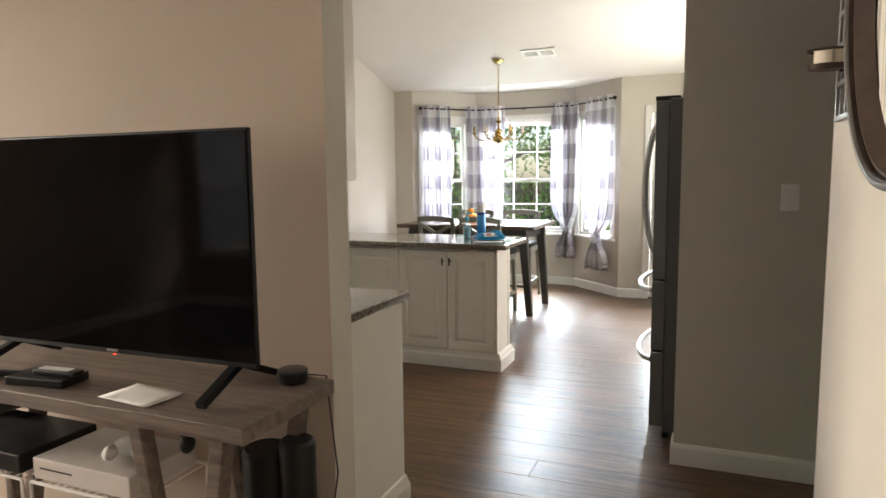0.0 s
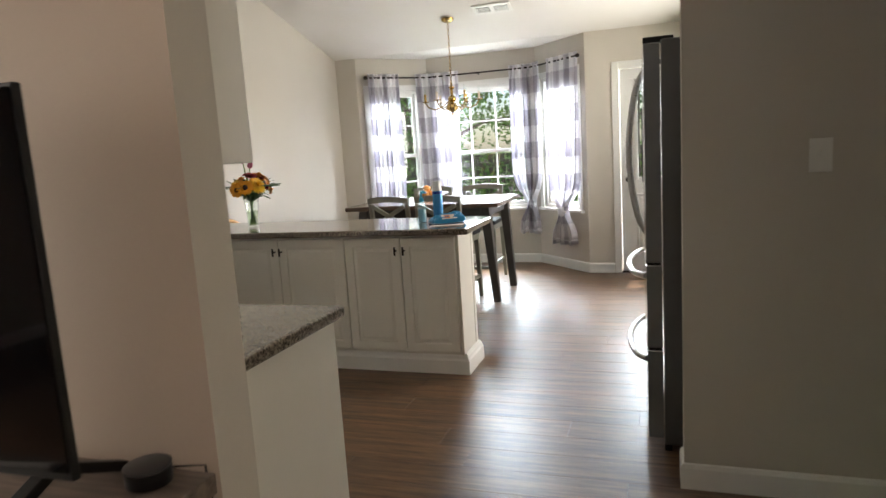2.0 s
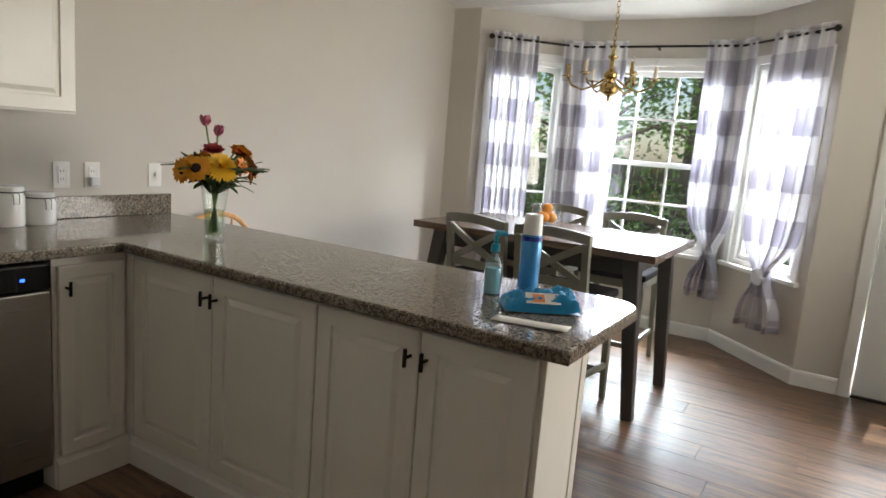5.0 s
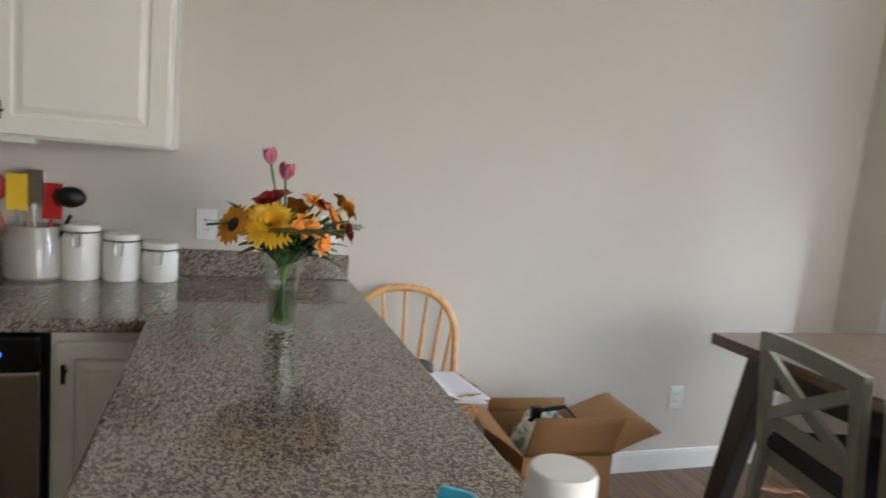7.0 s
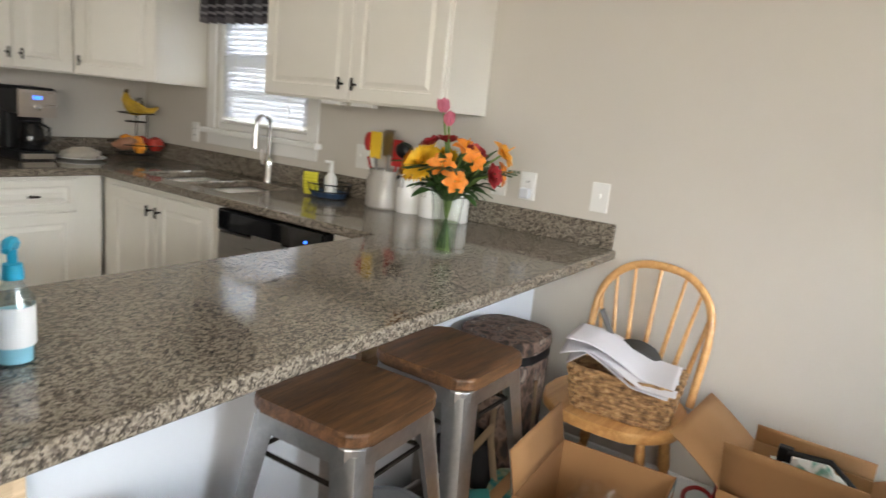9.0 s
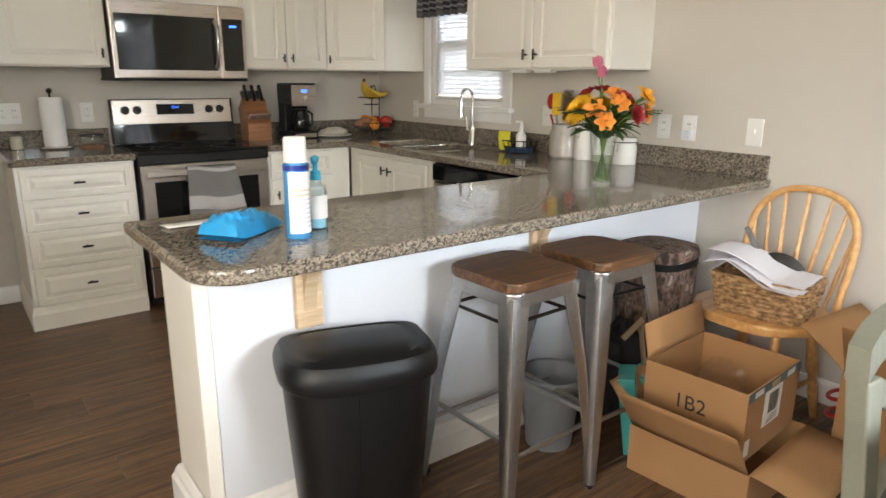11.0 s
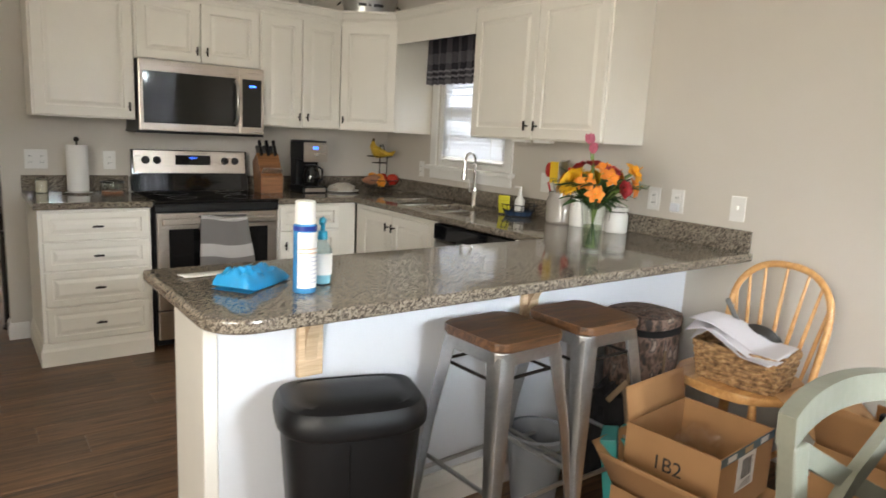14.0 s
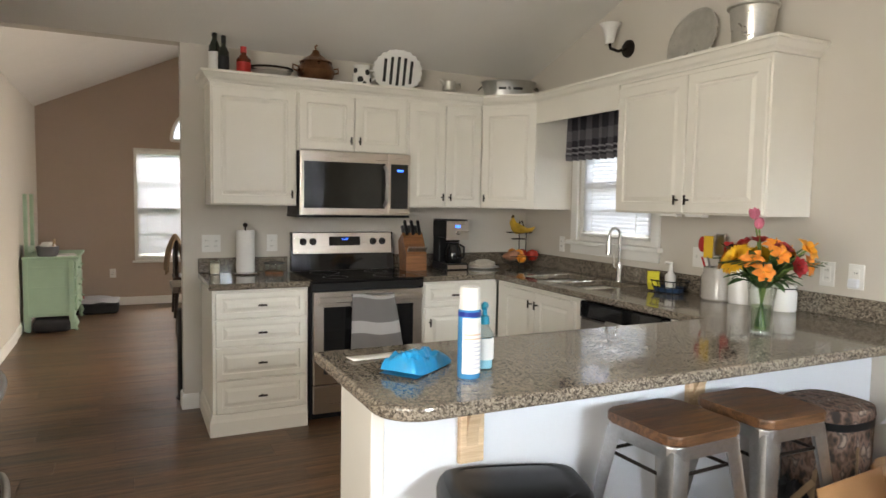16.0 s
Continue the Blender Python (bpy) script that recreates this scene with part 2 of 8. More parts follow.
GREIGE = mat("greige_wall_paint", (0.60, 0.56, 0.50), 0.75, var=0.05, scale=1.5, bump=0.10, bscale=160)
TAN = mat("tan_wall_paint", (0.46, 0.37, 0.30), 0.75, var=0.06, scale=1.5, bump=0.10, bscale=160)
CEIL = mat("ceiling_paint", (0.78, 0.76, 0.73), 0.9, var=0.04, scale=3, bump=0.35, bscale=70)
WHITE = mat("white_trim_paint", (0.80, 0.79, 0.76), 0.35, var=0.04, scale=4, bump=0.03)
CAB = mat("cream_cabinet_paint", (0.80, 0.77, 0.70), 0.32, var=0.04, scale=5, bump=0.03)
PANELW = mat("white_panel_paint", (0.68, 0.70, 0.74), 0.45, var=0.04, scale=3, bump=0.05)
FLOOR = plank_wood("dark_vinyl_plank", (0.026, 0.0142, 0.0078), (0.228, 0.128, 0.068), 0.36, grain=(1.3, 26, 26), rand=0.20)
GRANITE = granite("speckled_granite")
STEEL = mat("brushed_steel", (0.47, 0.46, 0.44), 0.30, 1.0, var=0.10, scale=3, stretch=(1, 1, 40), bump=0.03)
STEELH = mat("brushed_steel_across", (0.60, 0.53, 0.46), 0.30, 1.0, var=0.10, scale=3, stretch=(1, 30, 40), bump=0.02)
GUN = mat("galvanised_gunmetal", (0.54, 0.53, 0.52), 0.38, 1.0, var=0.35, scale=8, bump=0.05)
CHROME = mat("chrome", (0.82, 0.82, 0.83), 0.08, 1.0, var=0.05, rvar=0.03)
STEELF = mat("satin_fridge_steel", (0.55, 0.54, 0.52), 0.17, 1.0, var=0.08, scale=3, stretch=(1, 1, 40), bump=0.02, rvar=0.04)
DOORE = mat("fridge_door_edge_grey", (0.15, 0.155, 0.15), 0.4, 0.2, var=0.1, scale=4)
MWGLASS = mat("microwave_mesh_glass", (0.02, 0.02, 0.019), 0.05, var=0.25, scale=5, rvar=0.02)
FSIDE = mat("fridge_side_grey", (0.115, 0.115, 0.112), 0.45, 0.2, var=0.1, scale=4, bump=0.05)
BLACKP = mat("black_plastic", (0.009, 0.009, 0.010), 0.42, var=0.3, scale=5, bump=0.08, bscale=240, spec=0.3)
BLACKG = mat("black_glass", (0.008, 0.008, 0.009), 0.05, var=0.2, rvar=0.02)
SCREEN = mat("television_screen", (0.003, 0.003, 0.004), 0.05, var=0.2, rvar=0.02, spec=0.4)
BRONZE = mat("oil_rubbed_bronze", (0.028, 0.022, 0.018), 0.42, 0.7, var=0.3)
BRASS = mat("antique_brass", (0.52, 0.36, 0.13), 0.22, 1.0, var=0.25)
COPPER = mat("aged_copper", (0.30, 0.15, 0.08), 0.28, 1.0, var=0.4, scale=12)
PEWTER = mat("tarnished_silver", (0.66, 0.64, 0.60), 0.30, 0.8, var=0.25, scale=14)
STAND = plank_wood("weathered_grey_wood", (0.075, 0.056, 0.045), (0.22, 0.17, 0.14), 0.5, rand=0.05)
TABLEW = plank_wood("dark_table_wood", (0.055, 0.034, 0.024), (0.19, 0.125, 0.085), 0.22, rand=0.05)
TABLEL = mat("charcoal_table_paint", (0.05, 0.045, 0.04), 0.45, var=0.25, scale=9, bump=0.1)
SEATW = plank_wood("walnut_stool_seat", (0.03, 0.0135, 0.006), (0.185, 0.09, 0.04), 0.38, grain=(2.2, 24, 24), rand=0.12)
OAK = plank_wood("honey_oak", (0.50, 0.24, 0.075), (0.74, 0.43, 0.17), 0.35, rand=0.03, coat=0.2)
BLOCK = plank_wood("knife_block_wood", (0.13, 0.05, 0.018), (0.33, 0.145, 0.052), 0.4, rand=0.03)
RAWWOOD = plank_wood("raw_pine", (0.42, 0.29, 0.17), (0.66, 0.50, 0.33), 0.6, rand=0.08)
SAGE = mat("sage_chair_paint", (0.215, 0.215, 0.17), 0.42, var=0.25, scale=10, bump=0.08)
MINT = mat("mint_dresser_paint", (0.36, 0.50, 0.36), 0.5, var=0.12, scale=6, bump=0.06)
CARD = mat("corrugated_cardboard", (0.41, 0.225, 0.10), 0.85, var=0.12, scale=5, bump=0.15, bscale=220)
CARDIN = mat("cardboard_inside", (0.34, 0.185, 0.085), 0.9, var=0.12, scale=5, bump=0.12, bscale=220)
CERAMIC = mat("white_ceramic", (0.78, 0.77, 0.74), 0.12, var=0.03, rvar=0.04)
CROCK = mat("grey_glazed_stoneware", (0.42, 0.39, 0.35), 0.18, var=0.18, scale=14)
PAPER = mat("white_paper", (0.80, 0.79, 0.77), 0.85, var=0.05, bump=0.08)
PAPERW = mat("mauve_paper_sheet", (0.70, 0.68, 0.72), 0.8, var=0.06, bump=0.05)
WICKER = ramp_mat("woven_water_hyacinth", "ShaderNodeTexNoise", 40, ((0.3, (0.13, 0.07, 0.03)), (0.55, (0.38, 0.22, 0.10)), (0.75, (0.58, 0.38, 0.19))), 0.75, 0.4, (1, 1, 2))
CAMO = ramp_mat("woodland_camouflage_cloth", "ShaderNodeTexNoise", 24, ((0.36, (0.03, 0.022, 0.018)), (0.45, (0.11, 0.065, 0.045)), (0.52, (0.20, 0.13, 0.10)), (0.6, (0.06, 0.048, 0.04)), (0.68, (0.30, 0.23, 0.19))), 0.8, 0.2, (1, 1, 0.7))
TEAL = ramp_mat("teal_print_cloth", "ShaderNodeTexNoise", 13, ((0.38, (0.03, 0.10, 0.10)), (0.52, (0.06, 0.30, 0.29)), (0.6, (0.30, 0.38, 0.24)), (0.7, (0.55, 0.55, 0.45))), 0.8, 0.1)
LEAF = mat("cut_foliage", (0.045, 0.105, 0.025), 0.5, var=0.5, scale=30)
STEM = mat("flower_stems", (0.16, 0.26, 0.06), 0.45, var=0.4, scale=30)
CLOTHB = mat("dark_cloth", (0.022, 0.022, 0.026), 0.9, var=0.4, scale=12, bump=0.2)
GALV = mat("galvanised_tin", (0.60, 0.60, 0.58), 0.33, 0.9, var=0.3, scale=9)
PANE = glass("window_glass", (0.97, 0.99, 0.98), 0.06)
VASEG = glass("vase_glass", (0.97, 0.99, 0.98), 0.08)
FROST = mat("frosted_shade_glass", (0.75, 0.73, 0.70), 0.4, var=0.04)
WHITEWASH = ramp_mat("whitewashed_plank", "ShaderNodeTexNoise", 9, ((0.30, (0.30, 0.23, 0.19)), (0.42, (0.52, 0.45, 0.40)), (0.52, (0.72, 0.69, 0.64)), (0.75, (0.78, 0.76, 0.72))), 0.75, 0.25, (1, 7, 0.35))
FRAMEM = mat("dark_pewter_frame", (0.09, 0.065, 0.055), 0.42, 0.8, var=0.5, scale=20, bump=0.2)
LATT = mat("pewter_lattice", (0.30, 0.29, 0.28), 0.35, 0.85, var=0.4, scale=20)
BUFFALO = checked_cloth("buffalo_check_sheer", (0.93, 0.92, 0.93), (0.50, 0.48, 0.53), (0.34, 0.36), 0.55)
VALANCE = checked_cloth("dark_plaid_valance", (0.21, 0.20, 0.22), (0.05, 0.048, 0.058), (0.13, 0.185), 0.3, 0.4)
DOORCURT = checked_cloth("grey_door_curtain", (0.52, 0.50, 0.49), (0.52, 0.50, 0.49), (1, 1), 0.35)
SLAT = checked_cloth("white_blind_slat", (0.82, 0.84, 0.88), (0.82, 0.84, 0.88), (1, 1), 0.24)
BLUE = mat("wipes_packet_blue", (0.02, 0.30, 0.62), 0.3, var=0.2, scale=16)
BLUEP = mat("pump_blue_plastic", (0.02, 0.36, 0.55), 0.3, var=0.1)
CANB = mat("spray_can_blue", (0.08, 0.34, 0.68), 0.25, 0.2, var=0.3, scale=9)
ORANGE = mat("orange_skin", (0.85, 0.30, 0.02), 0.45, var=0.2, bump=0.2, bscale=300)
APPLE = mat("red_apple_skin", (0.50, 0.045, 0.03), 0.25, var=0.5, scale=9)
BANANA = mat("banana_skin", (0.72, 0.46, 0.04), 0.5, var=0.45, scale=16)
POTATO = mat("sweet_potato_skin", (0.34, 0.16, 0.09), 0.7, var=0.4, scale=16, bump=0.2)
INK = mat("printed_ink", (0.02, 0.02, 0.02), 0.7, var=0.2)
REDP = mat("red_silicone", (0.45, 0.02, 0.02), 0.4)
YELP = mat("yellow_silicone", (0.80, 0.52, 0.03), 0.4)
SPONGE = mat("yellow_sponge", (0.72, 0.66, 0.05), 0.9, var=0.2, bump=0.4, bscale=200)
WAX = mat("candle_wax", (0.72, 0.63, 0.50), 0.5, var=0.08)
TOWELW = checked_cloth("striped_dish_towel", (0.20, 0.19, 0.185), (0.75, 0.73, 0.71), (9.0, 0.21), 0.1, 0.66)
CLEARP = glass("clear_plastic_film", (0.99, 0.99, 1.0), 0.06, 0.08)
BLUEG = glass("blue_tinted_plastic", (0.86, 0.95, 0.98), 0.12, 0.1)
CAMELC = mat("tan_jacket_cloth", (0.30, 0.21, 0.13), 0.9, var=0.2, bump=0.2)
DIGIT = glow("blue_display_digits", (0.04, 0.16, 1.0), 2.0)
REDLED = glow("red_standby_light", (1.0, 0.05, 0.02), 2.0)
PETALS = {k: mat(k + "_petals", c, 0.55, var=0.3, scale=40) for k, c in dict(orange=(0.85, 0.28, 0.03), yellow=(0.88, 0.52, 0.02), gold=(0.86, 0.36, 0.01), red=(0.36, 0.02, 0.025), pink=(0.62, 0.17, 0.25)).items()}


# ---- mesh helpers ----
def part(name, bm, material, parent=None, label="", m=None, smooth=False):
    """Links a bmesh as one mesh object under a thing or a part."""
    me = bpy.data.meshes.new(name)
    bmesh.ops.recalc_face_normals(bm, faces=bm.faces)
    if smooth:
        for f in bm.faces:
            f.smooth = True
    bm.to_mesh(me)
    bm.free()
    if smooth:
        me.set_sharp_from_angle(angle=radians(38))
    for x in material if isinstance(material, (list, tuple)) else (material,):
        me.materials.append(x)
    ob = new(name, me)
    if parent is not None:
        ob.parent = parent
    if m is not None:
        ob.matrix_basis = m
    if label:
        tagged(ob, label)
    return ob


def thing(name, m, label, category, group=""):
    ob = new(name)
    ob.empty_display_size = 0.1
    ob.matrix_basis = m
    return tagged(ob, label, category, group)


def setting(name, bm, material, label="", smooth=False):
    return tagged(part(name, bm, material, smooth=smooth), label or name.replace("_", " "), kind="structure")


def box(bm, x0, x1, y0, y1, z0, z1, bevel=0.0, seg=2):
    v = [bm.verts.new((x, y, z)) for z in (z0, z1) for y in (y0, y1) for x in (x0, x1)]
    fs = [bm.faces.new([v[i] for i in q]) for q in ((0, 2, 3, 1), (4, 5, 7, 6), (0, 1, 5, 4), (2, 6, 7, 3), (0, 4, 6, 2), (1, 3, 7, 5))]
    if bevel:
        es = list({e for f in fs for e in f.edges})
        bmesh.ops.bevel(bm, geom=es, offset=bevel, segments=seg, affect="EDGES", profile=0.5)
    return bm


def B(*a, **k):
    return box(bmesh.new(), *a, **k)


def lathe(profile, seg=24, bm=None, at=(0, 0, 0), squash=(1, 1)):
    """A turned shape from (radius, height) pairs."""
    bm = bm or bmesh.new()
    rings = []
    for r, z in profile:
        if r < 1e-5:
            rings.append([bm.verts.new((at[0], at[1], at[2] + z))])
        else:
            rings.append([bm.verts.new((at[0] + squash[0] * r * math.cos(2 * math.pi * i / seg), at[1] + squash[1] * r * math.sin(2 * math.pi * i / seg), at[2] + z)) for i in range(seg)])
    for a, b in zip(rings, rings[1:]):
        for i in range(seg):
            j = (i + 1) % seg
            q = [a[i % len(a)], a[j % len(a)], b[j % len(b)], b[i % len(b)]]
            q = list(dict.fromkeys(q))
            if len(q) > 2:
                bm.faces.new(q)
    return bm


def tube(points, radius, seg=8, bm=None, closed=False, flat=1.0):
    """A round bar along points; radius may be one number or one for each point."""
    bm = bm or bmesh.new()
    pts = [Vector(p) for p in points]
    n = len(pts)
    rings = []
    side = None
    for i, p in enumerate(pts):
        a = pts[(i - 1) % n] if closed or i else p
        b = pts[(i + 1) % n] if closed or i < n - 1 else p
        d = (b - a).normalized()
        if side is None:
            side = d.orthogonal().normalized()
        side = (side - d * side.dot(d)).normalized()
        up = d.cross(side)
        r = radius[i] if isinstance(radius, (list, tuple)) else radius
        rings.append([bm.verts.new(p + side * r * math.cos(2 * math.pi * k / seg) + up * r * flat * math.sin(2 * math.pi * k / seg)) for k in range(seg)])
    for i in range(n if closed else n - 1):
        a, b = rings[i], rings[(i + 1) % n]
        for k in range(seg):
            bm.faces.new((a[k], a[(k + 1) % seg], b[(k + 1) % seg], b[k]))
    if not closed:
        bm.faces.new(rings[0])
        bm.faces.new(list(reversed(rings[-1])))
    return bm


def bar(p, q, w, h, bm=None, bevel=0.0, w2=None, h2=None):
    """A squared bar from p to q, w across and h deep, tapering to w2 and h2."""
    bm = bm or bmesh.new()
    p, q = Vector(p), Vector(q)
    d = (q - p).normalized()
    ref = Vector((0, 0, 1)) if abs(d.z) < 0.9 else Vector((0, 1, 0))
    s = d.cross(ref).normalized()
    u = s.cross(d)
    w2, h2 = w2 or w, h2 or h
    v = []
    for c, a, b in ((p, w, h), (q, w2, h2)):
        v += [bm.verts.new(c + s * a / 2 * i + u * b / 2 * j) for i, j in ((-1, -1), (1, -1), (1, 1), (-1, 1))]
    fs = [bm.faces.new([v[i] for i in f]) for f in ((3, 2, 1, 0), (4, 5, 6, 7), (0, 1, 5, 4), (1, 2, 6, 5), (2, 3, 7, 6), (3, 0, 4, 7))]
    if bevel:
        bmesh.ops.bevel(bm, geom=list({e for f in fs for e in f.edges}), offset=bevel, segments=2, affect="EDGES", profile=0.5)
    return bm


def prism(outline, z0, z1, bm=None, bevel=0.0):
    """An upright slab from an outline of (x, y)."""
    bm = bm or bmesh.new()
    lo = [bm.verts.new((x, y, z0)) for x, y in outline]
    hi = [bm.verts.new((x, y, z1)) for x, y in outline]
    n = len(lo)
    fs = [bm.faces.new(list(reversed(lo))), bm.faces.new(hi)]
    for i in range(n):
        fs.append(bm.faces.new((lo[i], lo[(i + 1) % n], hi[(i + 1) % n], hi[i])))
    if bevel:
        bmesh.ops.bevel(bm, geom=[e for f in fs[:2] for e in f.edges], offset=bevel, segments=3, affect="EDGES", profile=0.5)
    return bm


def sweep(path, profile, bm=None, close_ends=True):
    """A moulding along a path of (x, y), mitred; profile of (out to the path's right, z)."""
    bm = bm or bmesh.new()
    pts = [Vector(p) for p in path]
    rings = []
    for i, p in enumerate(pts):
        d0 = (p - pts[i - 1]).normalized() if i else None
        d1 = (pts[i + 1] - p).normalized() if i < len(pts) - 1 else None
        d0, d1 = d0 or d1, d1 or d0
        n0, n1 = Vector((d0.y, -d0.x)), Vector((d1.y, -d1.x))
        b = (n0 + n1).normalized()
        b = b / max(0.3, b.dot(n0))
        rings.append([bm.verts.new((p.x + b.x * o, p.y + b.y * o, z)) for o, z in profile])
    k = len(profile)
    for a, c in zip(rings, rings[1:]):
        for i in range(k):
            bm.faces.new((a[i], a[(i + 1) % k], c[(i + 1) % k], c[i]))
    if close_ends:
        bm.faces.new(rings[0])
        bm.faces.new(list(reversed(rings[-1])))
    return bm


def sheet(fn, nu, nv, bm=None, uvf=None):
    """A surface from fn(u, v), 0..1 each."""
    bm = bm or bmesh.new()
    g = [[bm.verts.new(fn(i / nu, j / nv)) for j in range(nv + 1)] for i in range(nu + 1)]
    lay = bm.loops.layers.uv.verify() if uvf else None
    for i in range(nu):
        for j in range(nv):
            f = bm.faces.new((g[i][j], g[i + 1][j], g[i + 1][j + 1], g[i][j + 1]))
            f.smooth = True
            if uvf:
                for lp, (a, b) in zip(f.loops, ((i, j), (i + 1, j), (i + 1, j + 1), (i, j + 1))):
                    lp[lay].uv = uvf(a / nu, b / nv)
    return bm


def thicken(ob, t):
    md = ob.modifiers.new("thickness", "SOLIDIFY")
    md.thickness, md.offset = t, 0
    return ob


def ball(r, at=(0, 0, 0), squash=(1, 1, 1), seg=14, bm=None, wobble=0.0):
    bm = bm or bmesh.new()
    res = bmesh.ops.create_uvsphere(bm, u_segments=seg, v_segments=max(6, seg // 2 + 1), radius=r)
    for v in res["verts"]:
        k = 1 + wobble * noise.noise(v.co * 30 + Vector(at) * 7)
        v.co = Vector((v.co.x * squash[0] * k + at[0], v.co.y * squash[1] * k + at[1], v.co.z * squash[2] * k + at[2]))
    return bm


def move(bm, m):
    bmesh.ops.transform(bm, matrix=m, verts=bm.verts)
    return bm


def raised(w, h, t=0.02, frame_w=0.055, bm=None, m=None):
    """A raised-panel front: w by h in x and z from the lower corner, its face towards -y at y = -t."""
    own = bmesh.new()
    rings = []
    steps = ((0, 0.004), (0.004, 0), (frame_w, 0), (frame_w + 0.004, min(0.009, t * 0.6)), (frame_w + 0.012, min(0.009, t * 0.6)), (frame_w + 0.030, 0.001))
    for ins, dep in steps:
        rings.append([own.verts.new((x, -t + dep, z)) for x, z in ((ins, ins), (w - ins, ins), (w - ins, h - ins), (ins, h - ins))])
    back = [own.verts.new((x, 0, z)) for x, z in ((0, 0), (w, 0), (w, h), (0, h))]
    rings.insert(0, back)
    for a, b in zip(rings, rings[1:]):
        for i in range(4):
            own.faces.new((a[i], a[(i + 1) % 4], b[(i + 1) % 4], b[i]))
    own.faces.new(rings[-1])
    own.faces.new(list(reversed(back)))
    if m is not None:
        move(own, m)
    return own


def words(text, size, m, material, parent, name="printed_text", depth=0.0004):
    cu = bpy.data.curves.new(name, "FONT")
    cu.body, cu.size, cu.extrude, cu.align_x, cu.align_y = text, size, depth, "CENTER", "CENTER"
    tmp = bpy.data.objects.new(name, cu)
    scene.collection.objects.link(tmp)
    dg = bpy.context.evaluated_depsgraph_get()
    me = bpy.data.meshes.new_from_object(tmp.evaluated_get(dg))
    bpy.data.objects.remove(tmp)
    me.materials.clear()
    me.materials.append(material)
    ob = new(name, me)
    ob.parent, ob.matrix_basis = parent, m
    return ob

# ---- the large structure ----
XW, YS, YN = -3.60, 2.58, 8.356
EAVE_S, EAVE_N, RIDGE_Y, RIDGE_Z = 2.41, 2.46, 5.336, 3.306


def wall_run(name, p, q, thick, z1, openings=(), material=GREIGE, tops=None, label=""):
    """A wall from p to q; its room face is on the line, the thickness goes to the right of the way. openings: (u0, u1, z0, z1)."""
    p, q = Vector(p), Vector(q)
    d = (q - p).normalized()
    nrm = Vector((d.y, -d.x))
    L = (q - p).length
    bm = bmesh.new()

    def piece(u0, u1, za, zb0, zb1):
        c = []
        for u, zt in ((u0, zb0), (u1, zb1)):
            for o in (0, thick):
                xy = p + d * u + nrm * o
                c += [bm.verts.new((xy.x, xy.y, za)), bm.verts.new((xy.x, xy.y, zt))]
        for f in ((0, 4, 5, 1), (2, 3, 7, 6), (0, 1, 3, 2), (4, 6, 7, 5), (1, 5, 7, 3), (0, 2, 6, 4)):
            bm.faces.new([c[i] for i in f])

    top = tops or (lambda u: z1)
    cuts = sorted({0, L, *(u for o in openings for u in o[:2])})
    if tops:
        cuts = sorted({*cuts, RIDGE_Y - p.y})
    for a, b in zip(cuts, cuts[1:]):
        hole = [o for o in openings if o[0] <= a + 1e-6 and o[1] >= b - 1e-6]
        if hole:
            o = hole[0]
            if o[2] > 0:
                piece(a, b, 0, o[2], o[2])
            piece(a, b, o[3], top(a), top(b))
        else:
            piece(a, b, 0, top(a), top(b))
    return setting(name, bm, material, label)


def vault(y):
    return EAVE_S + (RIDGE_Z - EAVE_S) * (y - YS) / (RIDGE_Y - YS) if y < RIDGE_Y else EAVE_N + (RIDGE_Z - EAVE_N) * (YN - y) / (YN - RIDGE_Y)


SINK_WIN = (3.29, 4.05, 1.15, 2.03)
wall_run("wall_west", (XW, 2.46), (XW, 8.48), -0.12, 3, [(SINK_WIN[0] - 2.46, SINK_WIN[1] - 2.46, SINK_WIN[2], SINK_WIN[3])], tops=lambda u: vault(2.46 + u) + 0.06, label="greige painted kitchen wall under a vaulted ceiling")
DOOR = (-0.475, 0.405, 2.07)
wall_run("wall_north_west", (XW, YN), (-3.35, YN), -0.12, 2.56, label="greige strip of wall beside the bay")
wall_run("wall_north_east", (-0.807, YN), (0.72, YN), -0.12, 2.56, [(DOOR[0] + 0.807, DOOR[1] + 0.807, 0, DOOR[2])], label="greige wall with the back door")
BAY = [(-3.35, YN), (-2.73, 9.0), (-1.43, 9.0), (-0.807, YN)]
WZ = (0.66, 2.10)
for nm, a, b, op in (("wall_bay_west", BAY[0], BAY[1], (0.13, 0.78)), ("wall_bay_north", BAY[1], BAY[2], (0.12, 1.18)), ("wall_bay_east", BAY[2], BAY[3], (0.11, 0.76))):
    wall_run(nm, a, b, -0.12, 2.56, [(op[0], op[1], *WZ)], label="greige bay window wall")
# the opening is made up, only to hold the side fill lamp
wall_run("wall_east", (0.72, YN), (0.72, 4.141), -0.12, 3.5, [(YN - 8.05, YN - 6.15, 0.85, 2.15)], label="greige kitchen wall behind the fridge")
